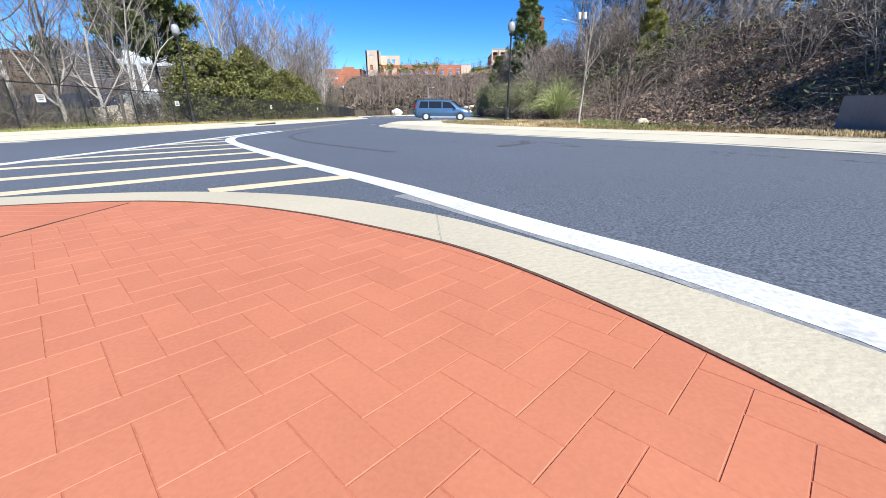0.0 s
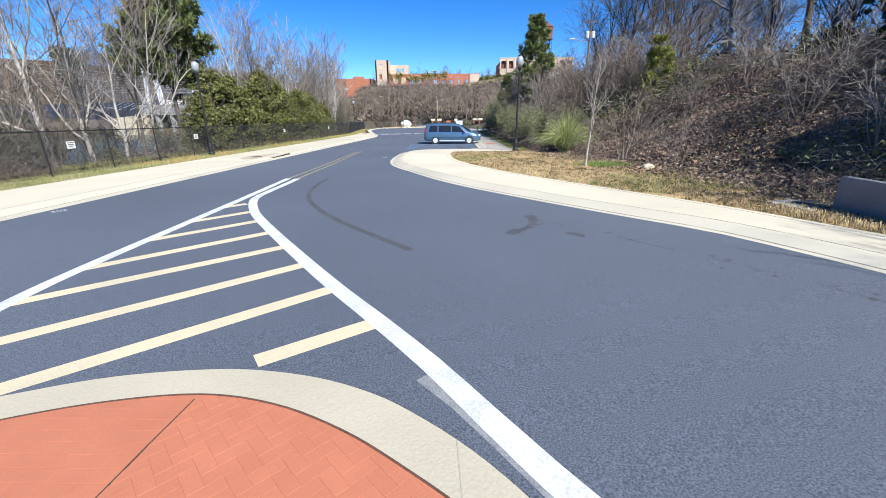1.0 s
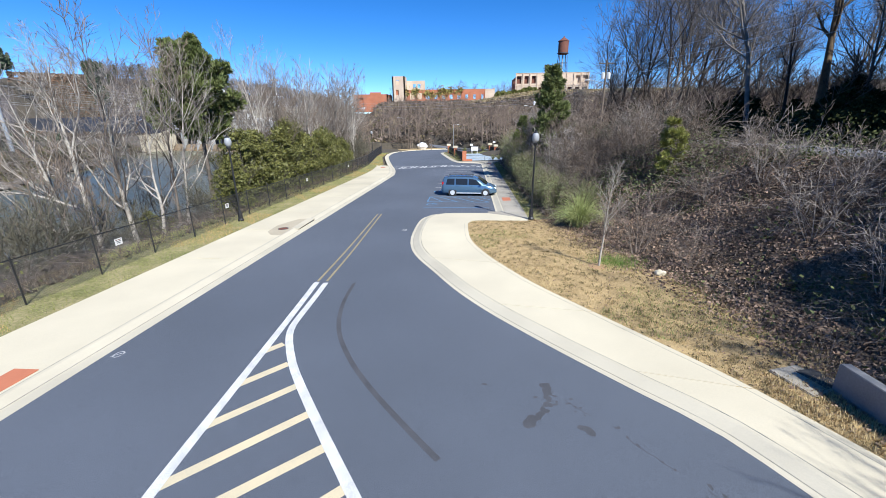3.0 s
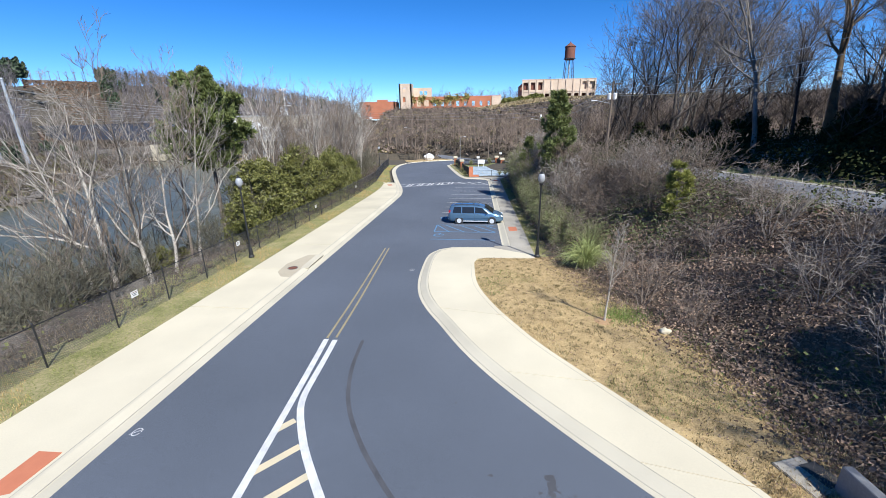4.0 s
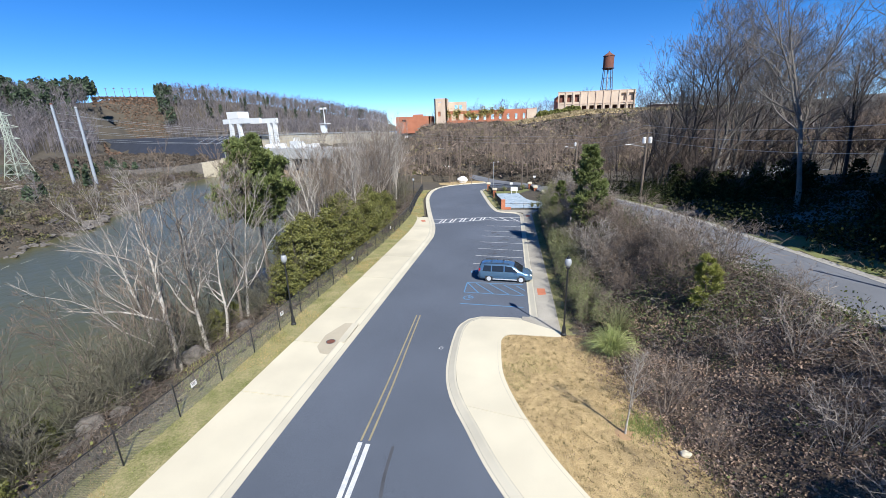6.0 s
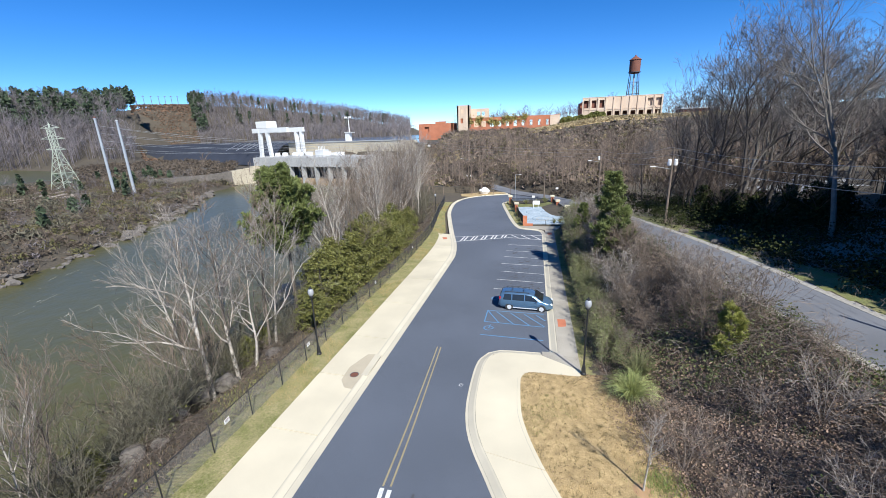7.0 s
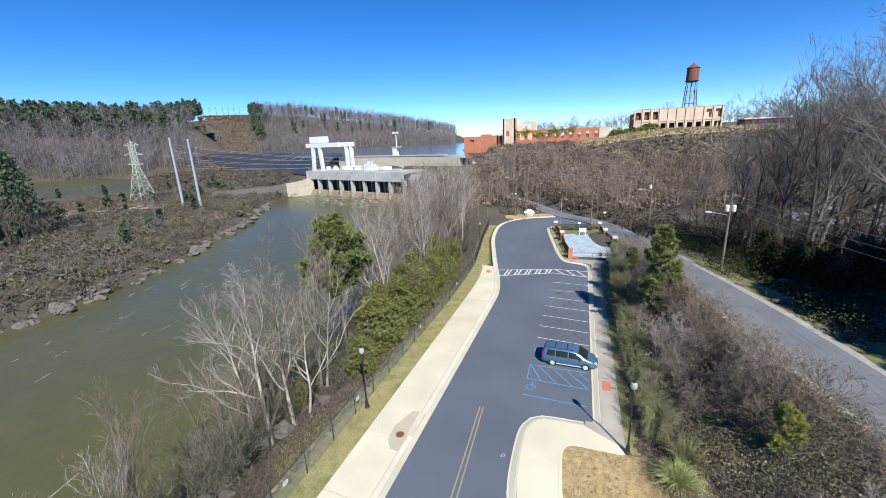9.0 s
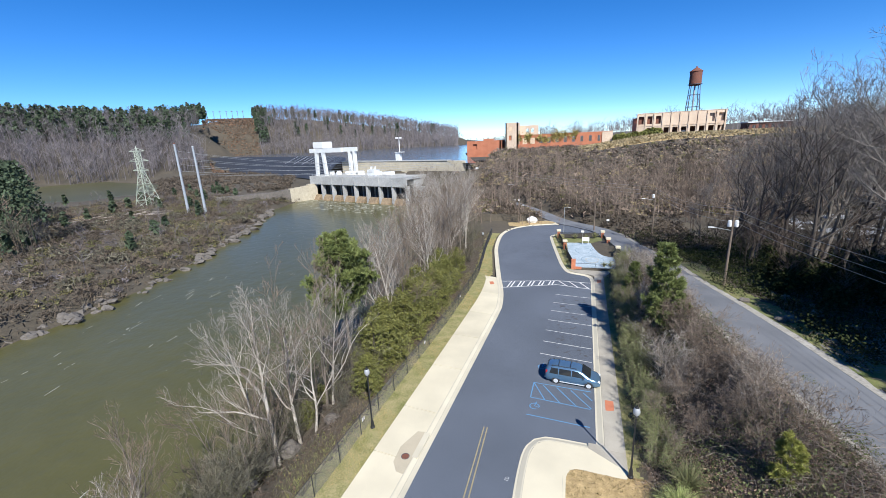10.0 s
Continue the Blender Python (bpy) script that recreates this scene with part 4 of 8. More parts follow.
def water_tower():
    t = thing("water_tower", (69.5, 340, 20), "rusty water tower on riveted lattice legs", "water tower")
    bm = lathe([(3.4, 32.0), (3.75, 33.2), (3.75, 40.8), (3.75, 41.0)], 28)
    part("tank", bm, M["rust"], t, "rust red cylindrical tank", smooth=False)
    part("roof", lathe([(4.1, 40.9), (4.1, 41.2), (0.5, 43.8), (0.3, 44.6)], 28), M["rust"], t, "shallow conical roof")
    part("balcony", lathe([(3.7, 32.6), (4.4, 32.6), (4.4, 32.9), (3.7, 32.9)], 28), M["dark_steel"], t)
    tops = [(2.6, 2.6), (-2.6, 2.6), (-2.6, -2.6), (2.6, -2.6)]
    for x, y in tops:
        part("leg", T((x * 1.75, y * 1.75, 0), (x, y, 33), 0.32, 0.26, 6), M["dark_steel"], t)
    for h in (9.0, 18.0, 26.0):
        f = 1.75 - 0.75 * h / 33
        g = 1.75 - 0.75 * (h - 8.5) / 33
        for (x0, y0), (x1, y1) in zip(tops, tops[1:] + tops[:1]):
            part("strut", T((x0 * f, y0 * f, h), (x1 * f, y1 * f, h), 0.14, n=5), M["dark_steel"], t)
            part("brace", T((x0 * f, y0 * f, h), (x1 * g, y1 * g, h - 8.5), 0.07, n=4), M["dark_steel"], t)
            part("brace", T((x1 * f, y1 * f, h), (x0 * g, y0 * g, h - 8.5), 0.07, n=4), M["dark_steel"], t)
    part("riser_pipe", T((0, 0, 0), (0, 0, 32.5), 0.55, n=10), M["steel"], t)


def low_block():
    t = thing("low_building", (94, 306, 20.6), "low dark brick building with a white flat roof behind the factory", "building")
    holes = [(2 + 3.2 * k, 3.8 + 3.2 * k, 1.2, 3.2) for k in range(6)]
    pierced_wall("front_wall", 22, 4.4, 0.4, holes, M["rust"], t, Matrix())
    pierced_wall("side_wall", 14, 4.4, 0.4, [(3, 5, 1.2, 3.2)], M["rust"], t, Matrix.Translation((22, 0, 0)) @ Matrix.Rotation(math.pi / 2, 4, "Z"))
    pierced_wall("side_wall", 14, 4.4, 0.4, [(3, 5, 1.2, 3.2)], M["rust"], t, Matrix.Translation((0.4, 0, 0)) @ Matrix.Rotation(math.pi / 2, 4, "Z"))
    pierced_wall("back_wall", 22, 4.4, 0.4, [], M["rust"], t, Matrix.Translation((0, 13.6, 0)))
    for k in range(6):
        part("window", B((2.9 + 3.2 * k, 0.3, 2.2), (1.8, 0.06, 2.0)), M["dark_fill"], t, "dark window pane")
    part("roof", B((11, 7, 4.75), (24, 16, 0.7), bevel=0.1), M["white_panel"], t, "white flat roof")


def small_house():
    t = thing("house", (101, 170, float(land(103.5, 172)) - 0.2), "small white gabled house among the hill trees", "house")
    bm = bmesh.new()
    v = [bm.verts.new(c) for y in (0, 8) for c in ((0, y, 0), (6, y, 0), (6, y, 2.7), (3, y, 4.6), (0, y, 2.7))]
    for f in ((0, 1, 2, 3, 4), (9, 8, 7, 6, 5), (0, 5, 6, 1), (1, 6, 7, 2), (4, 9, 5, 0), (2, 7, 8, 3), (3, 8, 9, 4)):
        bm.faces.new([v[k] for k in f])
    part("wall", bm, M["white_panel"], t)
    for s in (-1, 1):
        bm = bmesh.new()
        box(bm, (0, 0, 0), (3.9, 8.8, 0.16), m=Matrix.Translation((3 + s * 1.62, 4, 3.74)) @ Matrix.Rotation(s * math.atan2(1.9, 3), 4, "Y"))
        part("roof", bm, M["dark_steel"], t, "grey shingle roof slope")
    for x in (1.6, 4.4):
        part("window", B((x, -0.03, 1.6), (0.9, 0.08, 1.2), bevel=0.02), M["dark_fill"], t, "dark window")
    part("door", B((3, -0.03, 1.05), (0.9, 0.08, 2.1), bevel=0.02), M["pole_wood"], t)


mill(), factory(), water_tower(), low_block(), small_house()


# ---- transmission pylon, steel poles ----
M["pylon_paint"] = mat("pylon_paint", (0.5, 0.54, 0.44), (0.36, 0.4, 0.32), 0.6, 0.5, 6, 0.5, 0.05)


def pylon():
    t = thing("pylon", (-225, 154, float(land(-225, 154)) - 0.3), "pale green lattice transmission pylon", "pylon")
    H = 33.5
    w = lambda z: 4.6 - 3.6 * min(z / 20, 1) + 0.0 * z
    cor = [(1, 1), (-1, 1), (-1, -1), (1, -1)]
    lev = [0, 5, 9.5, 13.5, 17, 20, 23, 26, 29, 31]
    for a, b in zip(lev, lev[1:]):
        wa, wb = w(a), w(b)
        for (x0, y0), (x1, y1) in zip(cor, cor[1:] + cor[:1]):
            part("leg", T((x0 * wa, y0 * wa, a), (x0 * wb, y0 * wb, b), 0.16, n=4), M["pylon_paint"], t)
            part("brace", T((x0 * wa, y0 * wa, a), (x1 * wb, y1 * wb, b), 0.08, n=4), M["pylon_paint"], t)
            part("brace", T((x1 * wa, y1 * wa, a), (x0 * wb, y0 * wb, b), 0.08, n=4), M["pylon_paint"], t)
            part("strut", T((x0 * wb, y0 * wb, b), (x1 * wb, y1 * wb, b), 0.08, n=4), M["pylon_paint"], t)
    part("peak", T((0, 0, 31), (0, 0, H), 0.5, 0.1, 4), M["pylon_paint"], t)
    for z, r in ((20.5, 6.0), (25.5, 7.2), (30.5, 5.6)):
        for s in (-1, 1):
            part("arm", T((0, 0, z), (s * r, 0, z + 0.2), 0.18, n=4), M["pylon_paint"], t)
            part("arm", T((0, 0, z + 1.8), (s * r, 0, z + 0.2), 0.12, n=4), M["pylon_paint"], t)


M["pole_steel"] = mat("pole_steel", (0.36, 0.39, 0.42), (0.28, 0.3, 0.33), 0.6, 0.3, 3, 0.5, 0)


def steel_pole(x, y, h, cap):
    z = float(land(x, y)) - 0.3
    t = thing("steel_pole", (x, y, z), "tall galvanised steel transmission pole", "utility pole", "transmission poles")
    part("shaft", T((0, 0, 0), (0, 0, h), 0.62, 0.4, 10), M["pole_steel"], t)
    for k in range(4):
        part("insulator", T((0, 0, h - 3 - 3 * k), (1.2, 0.3, h - 3.2 - 3 * k), 0.1, n=5), M["dark_steel"], t)
    part("cap", T((0, 0, h), (0, 0, h + 0.5), 0.57, 0.3, 10), M["rust"] if cap else M["steel"], t)
    return z + h


pylon()
P1, P2 = (-176, 138), (-164.5, 137.5)
h1, h2 = steel_pole(*P1, 32, True), steel_pole(*P2, 30.5, False)


def cable(p0, p1, sag, r, parent=None, name="cable"):
    s = np.linspace(0, 1, 15)
    p = np.array(p0)[None] * (1 - s)[:, None] + np.array(p1)[None] * s[:, None]
    p[:, 2] -= sag * 4 * s * (1 - s)
    V, F = tubes(p[None], np.full((1, len(p)), r), 3)
    return raw(name, V, F, M["steel"], parent)


lines = tagged(new("power_lines"), "slack steel power lines crossing the river to the dam", "cable")
for k in range(4):
    cable((P2[0], P2[1], h2 - 3 - 3 * k), (-100, 198, 13.5 - 0.5 * k), 2.5, 0.06, lines)
    cable((P1[0], P1[1], h1 - 3 - 3 * k), (-60, 190, 12.5 - 0.5 * k), 3.0, 0.06, lines)


# ---- street furniture ----
def lamp_post(x, y, h=5.75, first=[None]):
    z = float(gz(x, y)) + 0.1
    if first[0]:
        return copy_thing(first[0], pose(x, y, z))
    t = thing("lamp_post", (x, y, z), "black cast metal lamp post with a frosted acorn globe", "street lamp", "lamp posts along the road")
    part("base", lathe([(0.2, 0), (0.2, 0.12), (0.15, 0.2), (0.13, 0.55), (0.09, 0.75)], 12), M["black_metal"], t)
    part("pole", T((0, 0, 0.7), (0, 0, h - 0.85), 0.065, 0.05, 10), M["black_metal"], t)
    part("collar", lathe([(0.05, h - 0.95), (0.12, h - 0.85), (0.14, h - 0.78), (0.1, h - 0.74)], 12), M["black_metal"], t)
    part("globe", lathe([(0.1, h - 0.74), (0.2, h - 0.6), (0.23, h - 0.42), (0.19, h - 0.24), (0.12, h - 0.14)], 14), M["globe"], t, "frosted glass globe", smooth=True)
    part("finial", lathe([(0.14, h - 0.16), (0.12, h - 0.1), (0.04, h - 0.04), (0.02, h + 0.06)], 12), M["black_metal"], t)
    first[0] = t
    return t


M["globe"] = mat("globe", (0.36, 0.37, 0.38), (0.3, 0.31, 0.32), 0.25, 3, 20, 0.5, 0)
for x, y in ((-16.0, 26.6), (3.95, 27.0), (-19.4, 80.5)):
    lamp_post(x, y)


def fence():
    t = tagged(new("chain_link_fence"), "black chain-link fence between the verge and the river bank", "fence")
    fy = list(np.arange(-12.6, 64, 3.18)) + [67, 70.2, 73.5, 77, 80.5, 84, 87.5, 91, 94.5, 98, 101.5, 105]
    fxs = lambda y: np.interp(y, [-14, 16, 30, 50, 62, 70, 90, 106], [-16.1, -16.35, -16.55, -16.6, -17.1, -17.7, -20.9, -23.0])
    H = 1.85
    pts = [(float(fxs(y)), float(y)) for y in fy]
    proto = None
    for x, y in pts:
        z = float(land(x, y)) - 0.05
        if proto is None:
            bm = T((0, 0, 0), (0, 0, H + 0.05), 0.034, n=7)
            tube(bm, (0, 0, H + 0.05), (0.0, 0, H + 0.1), 0.04, 0.015, 7)
            tube(bm, (0, 0, H + 0.02), (-0.12, 0, H + 0.25), 0.014, 0.012, 5)
            proto = part("post", bm, M["black_metal"], t)
            proto.location = (x, y, z)
        else:
            o = new("post", proto.data)
            o.parent, o.location = t, (x, y, z)
    P0 = np.array([(x, y, float(land(x, y)) + H - 0.08) for x, y in pts])
    V, F = tubes(P0[None], np.full((1, len(P0)), 0.024), 5)
    raw("top_rail", V, F, M["black_metal"], t)
    # wire mesh: two families of slanted wires
    y = np.arange(fy[0], fy[-1] - 1.9, 0.085)
    a, b = [], []
    for s in (1, -1):
        y0, y1 = (y, y + 1.75) if s > 0 else (y + 1.75, y)
        a.append(np.column_stack([fxs(y0), y0, land(fxs(y0), y0)]))
        b.append(np.column_stack([fxs(y1), y1, land(fxs(y1), y1) + H - 0.08]))
    V, F = sticks(np.concatenate(a), np.concatenate(b), 0.0036, 0.0036, 3)
    tagged(raw("wire_mesh", V, F, M["black_metal"], t), kind="stuff")
    for y0 in (9.2, 17.2, 26.0, 40, 55):
        x0 = float(fxs(y0)) + 0.05
        sg = thing("fence_sign", (x0, y0, float(land(x0, y0)) + 1.2), "small white warning sign wired to the fence", "sign", "signs on the fence")
        part("plate", B((0, 0, 0), (0.012, 0.4, 0.3), bevel=0.004), M["white_panel"], sg)
        for k in range(3):
            part("text_bar", B((0.008, 0, 0.09 - 0.07 * k), (0.004, 0.3 - 0.05 * k, 0.03)), M["rust"] if k == 0 else M["dark_steel"], sg)


fence()

# manhole and kerb inlet on the left pavement
mh = thing("manhole_cover", (-11.95, 24.35, float(gz(-11.95, 24.35)) + KH), "rusty round manhole cover set in the pavement", "manhole cover")
part("rim", lathe([(0.33, 0.0), (0.33, 0.012), (0.29, 0.012), (0.29, 0.004)], 24), M["dark_steel"], mh)
part("cover", lathe([(0.28, 0.0), (0.28, 0.01), (0.05, 0.014)], 24), M["rust"], mh)
inlet = thing("kerb_inlet", (-11.22, 25.8, float(gz(-11.4, 25.8))), "kerb inlet in the gutter with a dark block for its shaded mouth", "drain")
# solid dark block in place of the inlet's shaded hollow
part("throat", B((0.15, 0, 0.055), (0.16, 2.5, 0.1)), M["dark_fill"], inlet)
part("lintel", B((0.0, 0, 0.128), (0.5, 2.8, 0.045), bevel=0.01), M["gutter"], inlet)

# concrete headwall beside the grass, with a small drain box
hw = thing("headwall", (8.25, 9.0, float(gz(8.25, 9.0))), "low grey concrete retaining wall beside the grass", "retaining wall")
for y0, y1 in ((-7.9, -3.95), (-3.94, 0)):
    part("wall_panel", B((0.12 - (y0 + y1) / 2 * 0.05, (y0 + y1) / 2, 0.36), (0.24, y1 - y0, 0.98), math.radians(2.9), bevel=0.015), M["wall_concrete"], hw)
db = thing("drain_box", (7.95, 9.35, float(gz(7.95, 9.35)) + 0.1), "flat concrete drain box with a dark plate for its shaded opening", "drain")
part("slab", B((0, 0, 0), (0.9, 1.05, 0.12), 0.3, 0.02), M["old_concrete"], db)
# dark plate laid on the slab, painting the shade in the hole
part("opening", B((0.36, 0.05, 0.066), (0.5, 0.7, 0.02), 0.3), M["dark_fill"], db)

# the white stone at the foot of the bank
def stone(name, at, size, seed, material, label, squash=0.7, fine=3, rough=0.35):
    r = random.Random(seed)
    bm = bmesh.new()
    bmesh.ops.create_icosphere(bm, subdivisions=fine, radius=1)
    o = Vector((r.uniform(0, 50), r.uniform(0, 50), 0))
    for v in bm.verts:
        n = noise.noise(v.co * 1.1 + o) * rough + noise.noise(v.co * 3 + o) * 0.12
        v.co *= 1 + n
        v.co = Vector((v.co.x * size, v.co.y * size * 0.8, v.co.z * size * squash))
    ob = part(name, bm, material)
    ob.location = at
    return tagged(ob, label, "rock")


stone("stone", (7.75, 16.6, float(land(7.75, 16.6)) + 0.08), 0.23, 1, M["concrete"], "pale rounded stone on the dry grass")

# accessible ramp pads
for x, y, rz in ((-11.85, 8.25, 0), (3.0, 34.9, 0), (3.1, 69.6, 0), (-14.2, 65.2, 20)):
    p = thing("tactile_pad", (x, y, float(gz(x, y)) + KH + 0.004), "red tactile paving pad set in the concrete", "paving pad", "tactile pads", rz=rz)
    part("plate", B((0, 0, 0), (0.7, 1.5 if x > 0 else 1.4, 0.02), bevel=0.004), M["paver"], p)


# ---- minivan ----
def minivan(x, y, rz):
    z = float(gz(x, y))
    t = thing("minivan", (x, y, z), "light blue metallic minivan parked nose to the kerb", "car", rz=rz)
    paint = mat("van_paint", (0.14, 0.235, 0.345), (0.12, 0.21, 0.315), 0.22, 2, 30, 0.5, 0, metal=0.55)
    glass = mat("van_glass", (0.015, 0.018, 0.022), (0.02, 0.023, 0.027), 0.06, 2, 30, 0.5, 0)
    tyre = mat("tyre", (0.02, 0.02, 0.021), (0.03, 0.03, 0.031), 0.9, 8, 60, 0.5, 0.1)
    chrome = mat("wheel_metal", (0.75, 0.76, 0.78), (0.66, 0.67, 0.68), 0.35, 8, 60, 0.5, 0, metal=0.35)
    red = mat("tail_lens", (0.45, 0.02, 0.025), (0.35, 0.015, 0.02), 0.15, 8, 60, 0.5, 0)
    clear = mat("head_lens", (0.75, 0.77, 0.78), (0.65, 0.67, 0.68), 0.1, 8, 60, 0.5, 0)
    trim = mat("van_trim", (0.03, 0.03, 0.032), (0.04, 0.04, 0.042), 0.6, 8, 60, 0.5, 0)
    # cross sections along the length: x, half width at sill/belt/roof, heights of sill, belt, roof
    st = [(-2.52, 0.80, 0.86, 0.72, 0.42, 0.98, 1.10), (-2.45, 0.88, 0.94, 0.76, 0.30, 1.02, 1.45), (-2.25, 0.92, 0.97, 0.78, 0.25, 1.04, 1.70), (-1.6, 0.94, 0.98, 0.79, 0.24, 1.03, 1.755), (-0.4, 0.95, 0.98, 0.79, 0.24, 1.01, 1.76),
          (0.5, 0.95, 0.98, 0.77, 0.24, 0.99, 1.70), (0.95, 0.95, 0.975, 0.73, 0.24, 0.98, 1.55), (1.55, 0.945, 0.96, 0.69, 0.24, 0.97, 1.17), (1.75, 0.94, 0.955, 0.70, 0.25, 0.95, 1.06), (2.1, 0.92, 0.92, 0.66, 0.27, 0.88, 0.96), (2.4, 0.84, 0.82, 0.56, 0.30, 0.74, 0.82), (2.54, 0.68, 0.66, 0.44, 0.36, 0.58, 0.64)]
    bm = bmesh.new()
    rings = []
    for X, ws, wb, wr, zs, zb, zr in st:
        half = [(ws * 0.92, zs), (ws, zs + 0.12), (max(ws, wb) + 0.005, (zs + zb) / 2), (wb, zb), (wb + (wr - wb) * 0.5, zb + (zr - zb) * 0.55), (wr, zr - (zr - zb) * 0.1), (wr * 0.82, zr - 0.01), (wr * 0.4, zr + 0.015)]
        ring = [bm.verts.new((X, -w, h)) for w, h in half] + [bm.verts.new((X, w, h)) for w, h in half[::-1]]
        rings.append(ring)
    for a, b in zip(rings, rings[1:]):
        for i in range(len(a)):
            j = (i + 1) % len(a)
            bm.faces.new((a[i], a[j], b[j], b[i]))
    bm.faces.new(rings[0][::-1]), bm.faces.new(rings[-1])
    part("body", bm, paint, t, smooth=True)

    def side_pane(name, quad, s, material, lab=""):
        b2 = bmesh.new()
        o = [b2.verts.new((px, s * py, pz)) for px, py, pz in quad]
        i = [b2.verts.new((px, s * (py - 0.05), pz)) for px, py, pz in quad]
        b2.faces.new(o), b2.faces.new(i[::-1])
        for k in range(4):
            b2.faces.new((o[k], o[(k + 1) % 4], i[(k + 1) % 4], i[k]))
        return part(name, b2, material, t, lab)
    for s in (-1, 1):
        for x0, x1, lean0, lean1 in ((-2.12, -1.32, 0.18, 0.0), (-1.22, -0.12, 0.0, 0.0), (-0.02, 0.98, 0.0, -0.36)):
            side_pane("side_window", [(x0, 0.985, 1.07), (x1 + (0.2 if lean1 else 0), 0.985, 1.05), (x1 + lean1, 0.845, 1.60 if not lean1 else 1.52), (x0 + lean0 * 0.8, 0.845, 1.60)], s, glass, "dark tinted side window")
        part("sill_strip", B((0.0, s * 0.975, 0.3), (2.3, 0.05, 0.09), bevel=0.015), chrome, t)
        part("rub_strip", B((-0.1, s * 0.99, 0.62), (3.0, 0.03, 0.06), bevel=0.01), paint, t)
        for dx in (-1.05, 0.25):
            part("door_handle", B((dx, s * 0.99, 0.93), (0.2, 0.04, 0.035), bevel=0.01), paint, t)
        for dx in (-1.27, -0.07, 1.1):
            part("door_seam", B((dx, s * 0.968, 0.68), (0.012, 0.035, 0.72)), trim, t)
        part("roof_rail", T((-1.9, s * 0.68, 1.81), (0.3, s * 0.68, 1.80), 0.022, n=6), trim, t)
        for dx in (-1.9, -0.8, 0.3):
            part("rail_foot", B((dx, s * 0.68, 1.775), (0.12, 0.04, 0.07)), trim, t)
        part("mirror", B((1.05, s * 1.06, 1.08), (0.12, 0.2, 0.15), bevel=0.03), trim, t)
        part("tail_light", B((-2.40, s * 0.83, 1.12), (0.2, 0.2, 0.38), bevel=0.03), red, t)
        part("head_light", B((2.33, s * 0.66, 0.74), (0.34, 0.3, 0.16), s * -0.35, bevel=0.04), clear, t)
    for dx in (-1.3, -0.2):
        part("roof_bar", B((dx, 0, 1.83), (0.05, 1.36, 0.03), bevel=0.01), trim, t)
    for name, a, b in (("windscreen", (1.62, 1.12, 0.84, 0.62), (0.86, 1.63, 0.70, 0.6)), ("rear_window", (-2.50, 1.08, 0.72, 0.6), (-2.30, 1.64, 0.66, 0.6))):
        b2 = bmesh.new()
        f = 1 if a[0] > 0 else -1
        q = [(a[0], -a[2], a[1]), (a[0], a[2], a[1]), (b[0], b[2], b[1]), (b[0], -b[2], b[1])]
        o = [b2.verts.new((px + f * 0.03, py, pz + 0.03)) for px, py, pz in q]
        i = [b2.verts.new((px - f * 0.03, py, pz - 0.03)) for px, py, pz in q]
        b2.faces.new(o), b2.faces.new(i[::-1])
        for k in range(4):
            b2.faces.new((o[k], o[(k + 1) % 4], i[(k + 1) % 4], i[k]))
        part(name, b2, glass, t, "dark glass")
    part("bumper", B((2.46, 0, 0.42), (0.2, 1.5, 0.24), bevel=0.06), paint, t)
    part("bumper", B((-2.5, 0, 0.5), (0.2, 1.7, 0.24), bevel=0.06), paint, t)
    part("grille", B((2.545, 0, 0.62), (0.04, 0.7, 0.1), bevel=0.01), trim, t)
    part("number_plate", B((-2.62, 0, 0.78), (0.02, 0.32, 0.16)), clear, t)
    for wx in (-1.5, 1.53):
        for s in (-1, 1):
            b2 = lathe([(0.2, -0.11), (0.31, -0.11), (0.335, -0.07), (0.335, 0.07), (0.31, 0.11), (0.2, 0.11)], 24)
            bmesh.ops.rotate(b2, verts=b2.verts, matrix=Matrix.Rotation(math.pi / 2, 3, "X"))
            bmesh.ops.translate(b2, verts=b2.verts, vec=(wx, s * 0.87, 0.335))
            w = part("wheel", b2, tyre, t, "black tyre on a silver rim")
            b2 = lathe([(0.215, 0.0), (0.215, 0.125), (0.17, 0.115), (0.06, 0.13)], 20)
            bmesh.ops.rotate(b2, verts=b2.verts, matrix=Matrix.Rotation(-s * math.pi / 2, 3, "X"))
            bmesh.ops.translate(b2, verts=b2.verts, vec=(wx, s * 0.87, 0.335))
            part("rim", b2, chrome, w)
            b2 = lathe([(0.39, -0.02), (0.39, 0.02)], 24)
            bmesh.ops.rotate(b2, verts=b2.verts, matrix=Matrix.Rotation(math.pi / 2, 3, "X"))
            bmesh.ops.translate(b2, verts=b2.verts, vec=(wx, s * 0.955, 0.36))
            part("wheel_arch", b2, trim, t)
    return t


minivan(-0.2, 38.3, -3)


